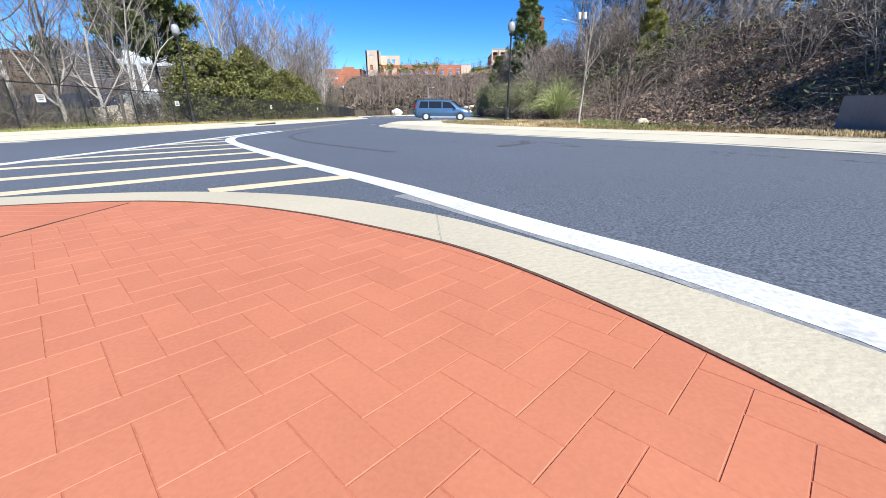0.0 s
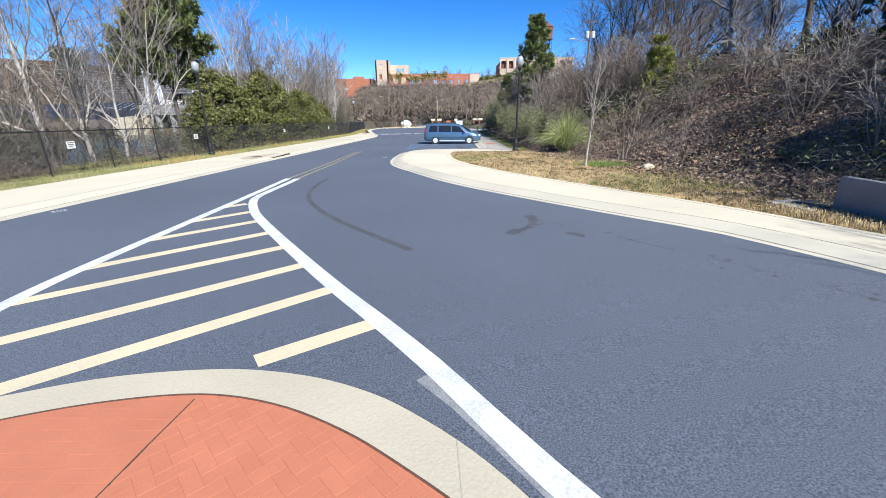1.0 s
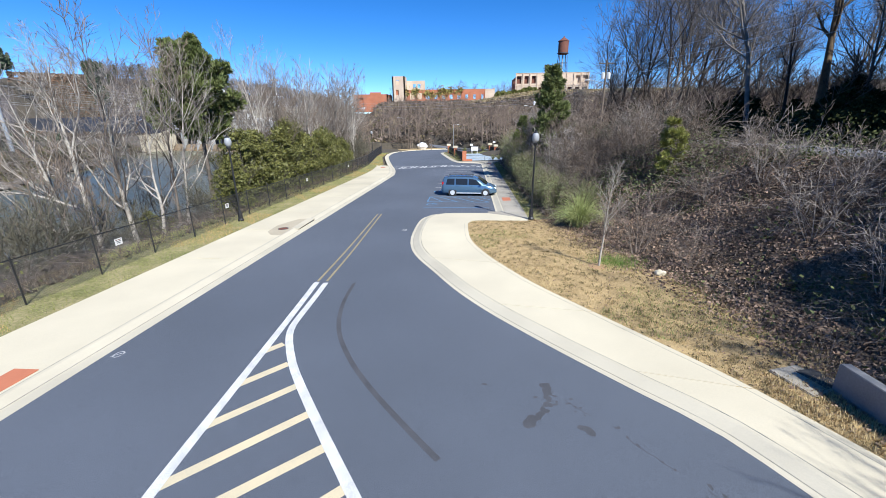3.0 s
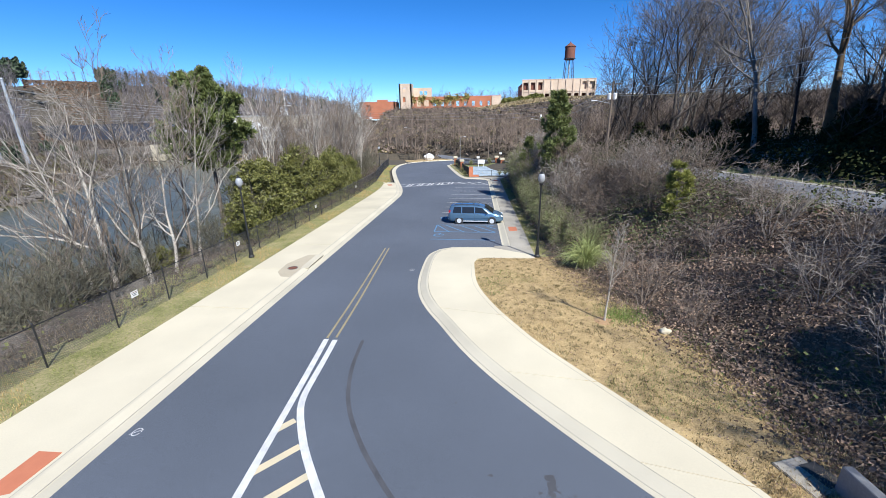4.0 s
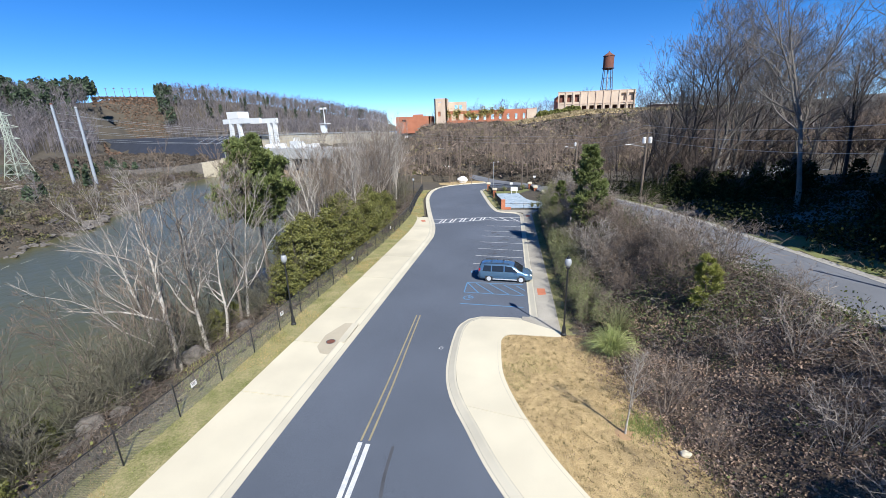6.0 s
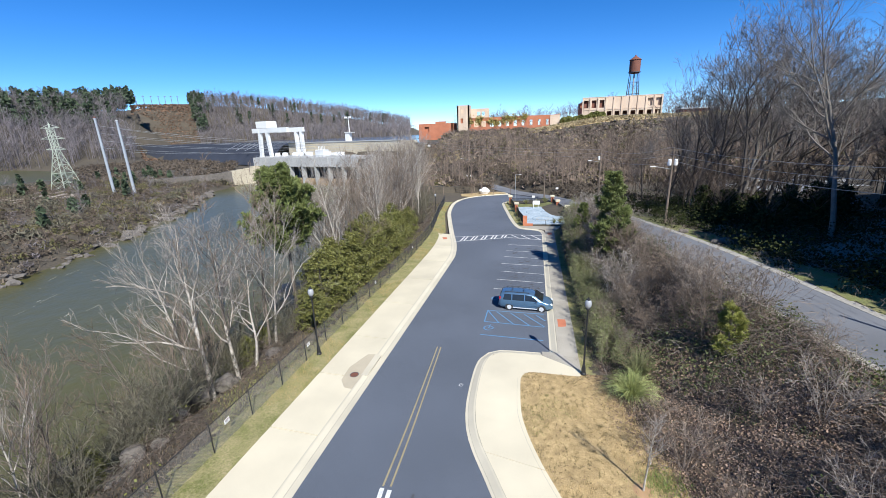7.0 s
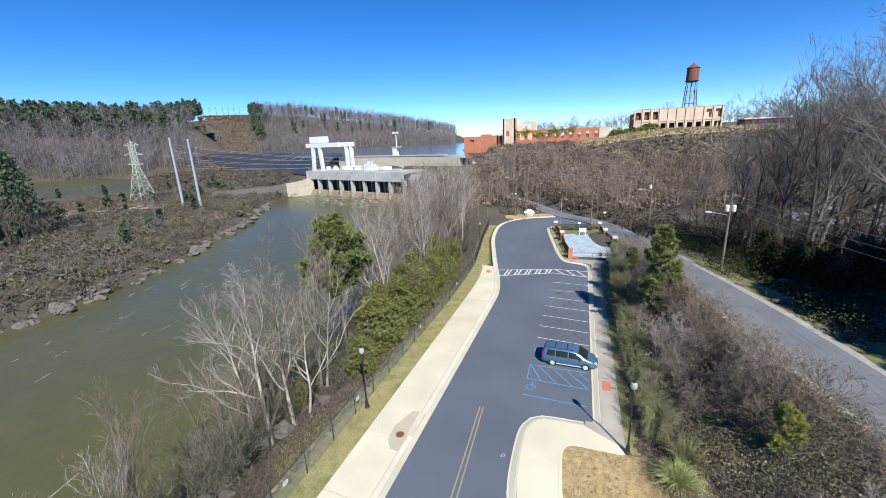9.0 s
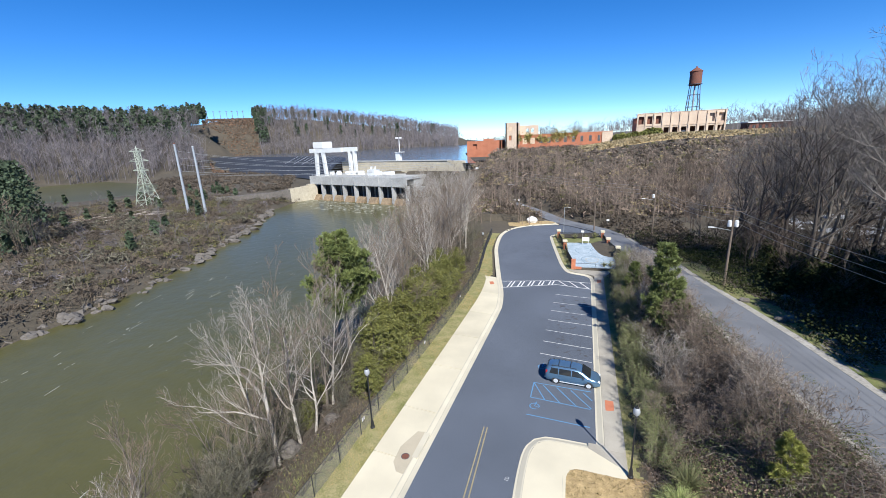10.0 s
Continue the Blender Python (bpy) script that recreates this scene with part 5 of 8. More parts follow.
# ---- walled yard ----
def yard():
    z = lambda x, y: float(gz(x, y))
    t = tagged(new("plaza"), "small plaza floor painted with a faded blue and white mural", "plaza")
    poly = [(-1.2, 77.4), (6.3, 77.4), (6.4, 86), (4.3, 97.5), (-3.2, 97.0), (-2.4, 86)]
    slab("floor", poly, 0.16, -0.3, M["vault_paint"], t)
    for cx, cy, r, mt in ((2.2, 82.5, 2.0, "mural_dark"), (2.2, 82.5, 1.2, "mural_ochre"), (0.4, 90, 1.6, "mural_dark"), (3.2, 92, 1.0, "mural_dark"), (4.6, 80.5, 0.8, "mural_dark")):
        ring = [(cx + r * math.cos(k) * (1 + 0.1 * math.sin(3 * k)), cy + 1.5 * r * math.sin(k)) for k in np.linspace(0, 5.9, 16)]
        line("mural_line", ring, 0.16, M[mt], t, dz=0.168)
    f = tagged(new("yard_fence"), "black metal yard fence between brick pillars with pale caps", "fence")
    Pl = [(-2.6, 84), (-3.4, 90.7), (-5.4, 102), (4.7, 101.8), (5.6, 94.3), (7.05, 86.5), (8.0, 79.8)]
    for i, (x, y) in enumerate(Pl):
        if i:
            part("pillar", B((x, y, z(x, y) + 0.92), (0.62, 0.62, 1.84), 0.1, 0.02), M["brick_red"], f, "red brick pillar")
            part("cap", B((x, y, z(x, y) + 2.05), (1.0, 1.0, 0.42), 0.1, 0.05), M["concrete"], f, "pale concrete cap")
    part("end_pier", B((-1.2, 76.4, z(-1.2, 76.4) + 0.95), (0.75, 0.75, 1.9), 0.0, 0.02), M["brick_red"], f, "red brick end pier")
    part("low_wall", B((-0.3, 76.6, z(0, 76.6) + 0.2), (1.1, 0.4, 0.4), 0.0, 0.02), M["brick_red"], f, "low red brick wall")
    Pl = [(-1.2, 76.4)] + Pl
    for (x0, y0), (x1, y1) in zip(Pl, Pl[1:]):
        n = int(math.hypot(x1 - x0, y1 - y0) / 0.13)
        s = (np.arange(n) + 0.5) / n
        b0 = np.column_stack([x0 + (x1 - x0) * s, y0 + (y1 - y0) * s, gz(x0 + (x1 - x0) * s, y0 + (y1 - y0) * s) + 0.1])
        V, F = sticks(b0, b0 + [0, 0, 1.5], 0.022, 0.022, 4)
        tagged(raw("picket_run", V, F, M["black_metal"], f), kind="stuff")
        for h in (0.3, 1.5):
            part("rail", T((x0, y0, z(x0, y0) + h), (x1, y1, z(x1, y1) + h), 0.025, n=6), M["black_metal"], f)
    for x0, x1 in ((-0.9, 2.6), (2.6, 8.0)):
        part("front_rail", T((x0, 76.5, z(x0, 76.5) + 1.1), (x1, 76.8, z(x1, 76.5) + 1.1), 0.025, n=6), M["black_metal"], f)
    part("front_post", T((2.6, 76.6, z(2.6, 76.6)), (2.6, 76.6, z(2.6, 76.6) + 1.2), 0.04, n=6), M["black_metal"], f)
    b = thing("info_panel", (0.9, 96, z(0.9, 96) + 0.15), "white information panel standing on the plaza", "sign")
    part("panel", B((0, 0, 1.2), (1.6, 0.12, 0.9), 0, 0.02), M["white_panel"], b)
    for k in (-0.6, 0.6):
        part("leg", B((k, 0, 0.4), (0.1, 0.1, 0.8)), M["white_panel"], b)


M["mural_dark"] = mat("mural_dark", (0.16, 0.24, 0.3), (0.3, 0.36, 0.4), 0.85, 1, 9, 0.5, 0.1)
M["mural_ochre"] = mat("mural_ochre", (0.4, 0.33, 0.2), (0.5, 0.48, 0.42), 0.85, 1, 9, 0.5, 0.1)
M["vault_paint"] = mat("vault_paint", (0.5, 0.56, 0.6), (0.24, 0.31, 0.36), 0.8, 0.6, 3.0, 0.5, 0.1)
yard()


# ---- utility poles along the upper road ----
def wood_pole(x, y, h, lamp=0, cans=0):
    z = float(land(x, y)) - 0.2
    t = thing("utility_pole", (x, y, z), "weathered wooden utility pole" + (" with grey transformers" if cans else ""), "utility pole", "poles along the upper road")
    part("shaft", T((0, 0, 0), (0, 0, h), 0.17, 0.11, 8), M["pole_wood"], t)
    if cans:
        part("crossarm", B((0, 0, h - 0.4), (2.0, 0.1, 0.12)), M["pole_wood"], t)
        for k in (-0.36, 0.36)[:cans]:
            part("transformer", lathe([(0.2, h - 2.3), (0.23, h - 2.2), (0.23, h - 1.6), (0.16, h - 1.5)], 12), M["white_panel"], t, "pale grey transformer can").location = (k, -0.1, 0)
    if lamp:
        part("lamp_arm", T((0, 0, h - 2.8), (-2.0, -0.2, h - 2.4), 0.04, n=6), M["steel"], t)
        part("lamp_head", B((-2.3, -0.2, h - 2.4), (0.7, 0.28, 0.14), bevel=0.04), M["white_panel"], t)
    return Vector((x, y, z + h))


tops = [wood_pole(*a) for a in ((17.5, 58.8, 10.2, 1, 2), (14.5, 97, 11.4, 1, 1), (3.0, 111.5, 8.2), (-44, 172, 15, 0, 2), (25, 20, 10, 0, 0), (-30.6, 160.3, 9), (-25.6, 148.9, 8.6), (-22.7, 143.7, 10.6, 1, 0))]
wires = tagged(new("overhead_wires"), "thin overhead wires between the wooden poles", "cable")
order = [tops[4], tops[0], tops[1], tops[3], Vector((-76, 186, 13.5))]
for a, b in zip(order, order[1:]):
    for k in (-0.8, 0, 0.8):
        cable((a.x + k * 0.4, a.y, a.z - 0.9 - 1.1 * k), (b.x + k * 0.4, b.y, b.z - 0.9 - 1.1 * k), 0.9, 0.02, wires)
def post_lamp(x, y, h):
    z = float(land(x, y))
    t = thing("road_lamp", (x, y, z), "slim grey road lamp with an arm", "street lamp")
    part("pole", T((0, 0, 0), (0, 0, h), 0.07, 0.05, 8), M["steel"], t)
    part("arm", T((0, 0, h - 0.1), (1.0, 0, h), 0.03, n=6), M["steel"], t)
    part("head", B((1.2, 0, h), (0.6, 0.22, 0.1), bevel=0.03), M["white_panel"], t)


post_lamp(-4.5, 108.5, 7.2)
for x, y in ((0.2, 101.5), (6.6, 117.5), (-23.3, 154.8), (-25.0, 155.6), (-20, 141.2)):
    sg = thing("notice_board", (x, y, float(gz(x, y))), "small white notice on a thin post", "sign", "notices round the yard")
    part("post", T((0, 0, 0), (0, 0, 2.0), 0.03, n=6), M["steel"], sg)
    part("plate", B((0, -0.04, 2.0), (0.7, 0.02, 0.5), bevel=0.005), M["white_panel"], sg)


# lawn wedge where the car park meets the upper road, with a kerb, a boulder and a low black fence
WEDGE = [(-21.5, 121), (-15, 124.3), (-10.6, 124.6), (-8.4, 123.4), (-7.6, 121.9), (-8.4, 120.7), (-10.4, 119.9), (-14.4, 118.1), (-17.8, 115.6), (-20.3, 116.5)]
wg = tagged(new("lawn_wedge"), "tan winter lawn wedge inside a pale kerb", "lawn", kind="structure")
slab("turf", WEDGE, 0.16, -0.4, M["dry_lawn"], wg)
tagged(sweep("kerb_wedge", smooth_path(WEDGE[1:8]), [(0, -0.2), (0, 0.17), (0.3, 0.17), (0.34, 0.0), (0.7, -0.01), (0.7, -0.3)], M["gutter"]), "pale concrete kerb round the lawn wedge", "kerb", kind="structure")
stone("boulder", (-14.3, 121.6, float(gz(-14.3, 120)) + 0.75), 1.5, 77, M["white_panel"], "pale boulder on the lawn wedge", 0.75)
gf = tagged(new("low_fence"), "low black metal fence beside the road", "fence")
gp = [(-27, 127), (-23.5, 124), (-20.6, 122), (-18.2, 120.4)]
for (x0, y0), (x1, y1) in zip(gp, gp[1:]):
    z0, z1 = float(land(x0, y0)), float(land(x1, y1))
    part("post", T((x0, y0, z0 - 0.2), (x0, y0, z0 + 1.7), 0.05, n=6), M["black_metal"], gf)
    for h in (0.4, 1.0, 1.6):
        part("rail", T((x0, y0, z0 + h), (x1, y1, z1 + h), 0.035, n=5), M["black_metal"], gf)


# ---- trees and undergrowth ----
def stem(rng, h, r, lean=(0.0, 0.0), m=8, wob=0.05):
    """One trunk as a bent line with its radii."""
    p, d, pts = np.array([0.0, 0.0, -0.5]), unit(np.array([lean[0], lean[1], 1.0])), []
    for k in range(m + 1):
        pts.append(p)
        d = unit(d + rng.normal(0, wob, 3) + [0, 0, 0.04])
        p = p + d * (h + 0.5) / m
    return np.array(pts)[None], (r * (1 - 0.8 * np.linspace(0, 1, m + 1) ** 1.1) * (1 + 0.5 * np.exp(-9 * np.linspace(0, 1, m + 1))))[None]


def fork(rng, P, R, n, ratio, angle, start, up, m, wob=0.12, slim=0.6):
    """n side branches on each branch of P: their lines and radii."""
    nb, k = len(P), P.shape[1] - 1
    L = np.linalg.norm(np.diff(P, axis=1), axis=2).sum(1)
    t = start + (1 - start) * (np.arange(n) + rng.uniform(0.05, 0.99, (nb, n))) / n
    i = np.minimum((t * k).astype(int), k - 1)
    f = (t * k - i)[..., None]
    b = np.arange(nb)[:, None]
    pos = (P[b, i] * (1 - f) + P[b, i + 1] * f).reshape(-1, 3)
    tan = unit(P[b, i + 1] - P[b, i]).reshape(-1, 3)
    rad = (R[b, i] * (1 - f[..., 0]) + R[b, i + 1] * f[..., 0]).reshape(-1)
    side = rng.normal(size=tan.shape)
    side = unit(side - tan * (side * tan).sum(1, keepdims=True))
    a = (angle * rng.uniform(0.6, 1.3, t.shape) * (1.15 - 0.4 * t)).reshape(-1, 1)
    d = unit(tan * np.cos(a) + side * np.sin(a) + [0, 0, up])
    ln = (L[:, None] * ratio * (1.2 - 0.7 * t) * rng.uniform(0.6, 1.3, t.shape)).reshape(-1, 1)
    pts = [pos]
    for _ in range(m):
        d = unit(d + rng.normal(0, wob, d.shape) + [0, 0, up * 0.35])
        pts.append(pts[-1] + d * ln / m)
    return np.stack(pts, 1), (rad * slim)[:, None] * np.linspace(1, 0.3, m + 1)


def strips(rng, P, R):
    """Thin bent twigs, one narrow strip for each line."""
    s = unit(np.cross(unit(P[:, -1] - P[:, 0]), rng.normal(size=(len(P), 3))))[:, None] * R[..., None]
    V = np.stack([P - s, P + s], 2)
    nb, m = P.shape[:2]
    q = np.array([0, 1, 3, 2])
    F = q[None, None] + (np.arange(nb) * m * 2)[:, None, None] + (np.arange(m - 1) * 2)[None, :, None]
    return V.reshape(-1, 3), F.reshape(-1, 4)


def two_tone(name, wood, thin, bark, twig):
    """One crown mesh: branches in bark, fine twigs in their own colour."""
    V, F = join(wood, thin)
    me = mesh_only(name, V, F, bark)
    me.materials.append(twig)
    if len(me.polygons) == len(F):
        me.polygons.foreach_set("material_index", np.repeat([0, 1], [len(wood[1]), len(thin[1])]).astype(np.int32))
    return me


PROTO = {}


def proto(kind, build):
    """Trunk (limbs) and crown meshes of a kind, built once."""
    if kind not in PROTO:
        PROTO[kind] = build()
    return PROTO[kind]


def plant(name, kind, build, x, y, s, rz, label, category, group="", dz=0.0, tilt=(0, 0)):
    parts = proto(kind, build)
    if name in ("bare_tree", "sycamore", "sapling_tree") and math.hypot(x + 24.6, y - 36.5) < 5.5:
        return None
    z = float(land(x, y)) + dz
    t = new(name)
    t.matrix_world = pose(x, y, z, tilt[0], tilt[1], rz) @ Matrix.Scale(s, 4)
    tagged(t, label, category, group)
    for pn, me in parts:
        o = new(pn, me)
        o.parent = t
        if pn in ("crown", "foliage"):
            tagged(o, kind="stuff")
    return t


def mesh_only(name, V, F, material, smooth=False):
    ob = raw(name, V, F, material, smooth=smooth)
    me = ob.data
    bpy.data.objects.remove(ob)
    return me


def bare(seed, h, r, bark, kids=(9, 6, 4, 3), spread=0.75, clear=0.3, up=0.12, lean=(0, 0), stems=1, twig=None, thin=0.01, trunk=None, ratio=0.55, limbs=False):
    """A leafless tree: trunk, limbs, boughs and two orders of twigs."""
    def build():
        rng = np.random.default_rng(seed)
        out, wood, fine = [], [], []
        tw = twig or (M["pale_twig"] if bark == M["white_bark"] else M["hill_twig"] if bark == M["dark_bark"] else M["twig"])
        for s in range(stems):
            if trunk:
                q = smooth_path(trunk, 0.8)
                P, R = q[None], (r * (1 - 0.93 * np.linspace(0, 1, len(q))))[None]
            else:
                a = rng.uniform(0, 6.28)
                k = 0 if stems == 1 else rng.uniform(0.15, 0.55)
                P, R = stem(rng, h * (1 if stems == 1 else rng.uniform(0.6, 1.0)), r * (1 if stems == 1 else 0.75), (lean[0] + k * math.cos(a), lean[1] + k * math.sin(a)))
            if r > 0.04:
                out.append(("trunk", mesh_only("trunk", *tubes(P, R, 9 if r > 0.08 else 6), bark, True)))
            else:
                wood.append(tubes(P, R, 4))
            P1, R1 = fork(rng, P, R, kids[0], ratio, spread, clear, up, 6, 0.14, 0.62)
            if limbs:
                out += [("limb", mesh_only("limb", *tubes(P1[k:k + 1], R1[k:k + 1], 6), bark, True)) for k in range(len(P1))]
            else:
                wood.append(tubes(P1, R1, 4 if r > 0.04 else 3))
            P2, R2 = fork(rng, P1, R1, kids[1], 0.55, spread, 0.2, up, 4, 0.16, 0.6)
            wood.append(tubes(P2, np.maximum(R2, thin), 3) if r > 0.04 else strips(rng, P2, np.maximum(R2, thin)))
            P3, R3 = fork(rng, P2, R2, kids[2], 0.6, spread * 0.95, 0.15, up, 3, 0.18, 0.6)
            fine.append(strips(rng, P3, np.maximum(R3, thin)))
            if len(kids) > 3:
                P4, R4 = fork(rng, P3, R3, kids[3], 0.65, spread * 0.9, 0.2, up, 2, 0.2, 0.6)
                fine.append(strips(rng, P4, np.maximum(R4, thin * 0.75)))
        return out + [("crown", two_tone("crown", join(*wood), join(*fine), bark, tw))]
    return build


M["grey_bark"] = mat("grey_bark", (0.24, 0.215, 0.19), (0.11, 0.095, 0.08), 0.95, 1.2, 16, 0.5, 0.4)
M["tan_bark"] = mat("tan_bark", (0.3, 0.21, 0.12), (0.13, 0.09, 0.05), 0.95, 1.0, 12, 0.5, 0.5)
M["hill_twig"] = mat("hill_twig", (0.2, 0.178, 0.165), (0.12, 0.106, 0.1), 0.95, 0.05, 0.6, 0.5, 0, island=0.35)
M["dark_twig"] = mat("dark_twig", (0.16, 0.145, 0.1), (0.075, 0.068, 0.046), 0.95, 0.3, 2, 0.5, 0, island=0.45)
M["pale_twig"] = mat("pale_twig", (0.31, 0.275, 0.24), (0.17, 0.145, 0.12), 0.95, 0.3, 2, 0.5, 0, island=0.3)


def leafy(seed, h, width, leaf_mat, n, size, low=0.12):
    """A broad evergreen: limbs inside a crown of many leaf clumps."""
    def build():
        rng = np.random.default_rng(seed)
        P, R = stem(rng, h * 0.85, 0.16)
        P1, R1 = fork(rng, P, R, 14, 0.5, 0.85, 0.1, 0.1, 5)
        lobes = []
        for k in range(240):
            a, t = rng.uniform(0, 6.28), rng.uniform(low, 1)
            rad = width * math.sqrt(max(0.03, 1 - (1.9 * (t - 0.42)) ** 2)) * rng.uniform(0.35, 1.08)
            lobes.append((rad * math.cos(a), rad * math.sin(a), t * h, (0.25 + 1.1 * rng.random() ** 2.2) * width * 0.24))
        lobes = np.array(lobes)
        i = rng.integers(0, len(lobes), n)
        d = rng.normal(size=(n, 3))
        d /= np.linalg.norm(d, axis=1, keepdims=True)
        c = lobes[i, :3] + d * (lobes[i, 3] * rng.uniform(0.1, 1.5, n) ** 0.5)[:, None] * [1, 1, 0.8]
        c = c[c[:, 2] > 0.15]
        return [("trunk", mesh_only("trunk", *tubes(P, R, 7), M["dark_bark"])), ("crown", mesh_only("crown", *tubes(P1, R1, 4), M["dark_bark"])), ("crown", mesh_only("crown", *leaves(rng, c, size), leaf_mat))]
    return build


def pine(seed, h, width, whorls=16, bare_to=0.12, mat_="needle", needles=34, wide=0.02, long=0.3, taper=0.65, shoots=7):
    """A pine: whorls of rising boughs, each shoot ending in a tuft of needles."""
    def build():
        rng = np.random.default_rng(seed)
        P, R = stem(rng, h, 0.012 * h + 0.03, m=10, wob=0.015)
        base, dirs, lens = [], [], []
        for k in range(whorls):
            t = bare_to + (0.985 - bare_to) * (k + rng.uniform(-0.3, 0.3)) / whorls
            for j in range(rng.integers(4, 7)):
                a = rng.uniform(0, 6.28)
                base.append((0, 0, t * h)), dirs.append((math.cos(a), math.sin(a), rng.uniform(-0.05, 0.35) + 0.5 * t))
                lens.append(width * (1 - t) ** taper * min(1, 0.6 + 1.6 * (t - bare_to)) * rng.uniform(0.6, 1.15) + 0.3)
        base, d, lens = np.array(base), unit(np.array(dirs)), np.array(lens)[:, None]
        x = np.interp(base[:, 2], P[0, :, 2], P[0, :, 0]), np.interp(base[:, 2], P[0, :, 2], P[0, :, 1])
        pts = [np.column_stack([*x, base[:, 2]])]
        for k in range(4):
            pts.append(pts[-1] + d * lens / 4)
            d = unit(d + [0, 0, 0.1] + rng.normal(0, 0.07, d.shape))
        P1 = np.stack(pts, 1)
        R1 = np.linspace(1, 0.3, 5)[None] * (0.012 * lens + 0.008)
        P2, R2 = fork(rng, P1, R1, shoots, 0.34, 0.8, 0.25, 0.18, 2, 0.1)
        tuft = np.concatenate([P2[:, -1], P2[:, 1], P1[:, -1]])
        way = unit(np.concatenate([P2[:, -1] - P2[:, 1], P2[:, 1] - P2[:, 0], P1[:, -1] - P1[:, -2]]) + [0, 0, 0.02])
        c = np.repeat(tuft, needles, 0)
        g = unit(rng.normal(size=c.shape) * 0.75 + np.repeat(way, needles, 0) + [0, 0, 0.35])
        w = unit(np.cross(g, rng.normal(size=c.shape)))
        L = rng.uniform(0.6, 1.2, (len(c), 1)) * long
        return [("trunk", mesh_only("trunk", *tubes(P, R, 8), M["bark"], True)), ("crown", mesh_only("crown", *tubes(P1, R1, 4), M["bark"])), ("crown", mesh_only("crown", *cards(c + g * L / 2, g * L / 2, w * wide), M[mat_]))]
    return build


def shrub(seed, h, stems=8):
    return bare(seed, h, 0.03, M["cane" if seed % 2 else "pale_cane"], (5, 4, 3), 0.62, 0.15, 0.02, stems=stems, twig=M["cane" if seed % 3 else "pale_cane"], thin=0.0085, ratio=0.6)


srng = np.random.default_rng(11)
M["young_needle"] = mat("young_needle", (0.2, 0.23, 0.04), (0.3, 0.28, 0.07), 0.7, 0.8, 6, 0.5, 0, island=0.35)
M["bamboo"] = mat("bamboo", (0.12, 0.145, 0.05), (0.21, 0.21, 0.085), 0.6, 1, 6, 0.5, 0, island=0.4)
M["pale_cane"] = mat("pale_cane", (0.34, 0.292, 0.247), (0.19, 0.16, 0.132), 0.9, 0.5, 6, 0.5, 0, island=0.4)
M["green_turf"] = mat("green_turf", (0.1, 0.14, 0.03), (0.24, 0.2, 0.09), 1.0, 0.7, 12, 0.5, 0.5, bump_scale=0.04)
M["drive_dirt"] = mat("drive_dirt", (0.24, 0.225, 0.2), (0.12, 0.11, 0.095), 0.95, 0.6, 6, 0.5, 0.3)
M["pale_gravel"] = mat("pale_gravel", (0.42, 0.415, 0.4), (0.26, 0.25, 0.235), 0.95, 0.5, 6, 0.5, 0.3)
M["verge_turf"] = mat("verge_turf", (0.12, 0.135, 0.03), (0.4, 0.33, 0.17), 1.0, 0.9, 9, 0.5, 0.8, bump_scale=0.06)

# the left bank: pale sycamores, bare trees, evergreens and a pine
WB = "pale-barked bare sycamore leaning over the river bank"
LEAN_A = [(0, 0, -0.6), (-0.7, 0.6, 1.6), (-1.7, 1.4, 4.2), (-2.9, 2.5, 7.0), (-3.7, 3.2, 9.6), (-4.1, 3.8, 12.4)]
LEAN_B = [(0, 0, -0.6), (-0.6, 0.4, 2.2), (-1.2, 0.9, 4.8), (-1.4, 1.5, 7.8), (-1.9, 2.1, 11.0)]
LEAN_C = [(0, 0, -0.6), (0.1, 0.5, 2.0), (-0.5, 1.1, 4.4), (-0.7, 1.7, 7.0), (-1.2, 2.3, 10.0)]
for k, (x, y, r, tr) in enumerate(((-22.4, 22.3, 0.2, LEAN_A), (-22.4, 25.0, 0.18, LEAN_B), (-21.6, 26.0, 0.13, LEAN_C))):
    plant("sycamore", f"lean{k}", bare(20 + k, 12, r, M["white_bark"], (12, 6, 5, 3), 0.75, 0.25, 0.12, trunk=tr, ratio=0.46, limbs=True, thin=0.009), x, y, 1.0, 0, WB, "tree", "bare trees on the river bank")
for i, (x, y, s, rz, tl) in enumerate(((-22.4, 30.0, 0.85, 140, (0, -12)), (-24, 36, 0.8, 200, (5, -6)), (-24, 12, 0.62, 310, (8, -8)), (-22, 40, 0.75, 33, (0, -4)))):
    plant("sycamore", f"syc{i % 3}", bare(23 + i % 3, 12.0, 0.13, M["white_bark"], (9, 6, 5, 3), 0.62, 0.25, 0.2, limbs=True), x, y, s, rz, WB, "tree", "bare trees on the river bank", tilt=tl)
for i in range(28):
    y = srng.uniform(6, 108) if i > 12 else srng.uniform(2, 34)
    x = float(np.interp(y, NEAR_Y, NEAR_X)) + srng.uniform(0.5, 9)
    if x > -19.5:
        x = -19 - srng.uniform(0, 4)
    plant("bare_tree", f"bare{i % 4}", bare(40 + i % 4, 11, 0.1, M["bark"], (9, 6, 4, 3), 0.65, 0.2, 0.16), x, y, srng.uniform(0.5, 0.85), srng.uniform(0, 360), "slender leafless grey tree on the river bank", "tree", "bare trees on the river bank", tilt=(srng.uniform(-6, 6), srng.uniform(-10, 3)))
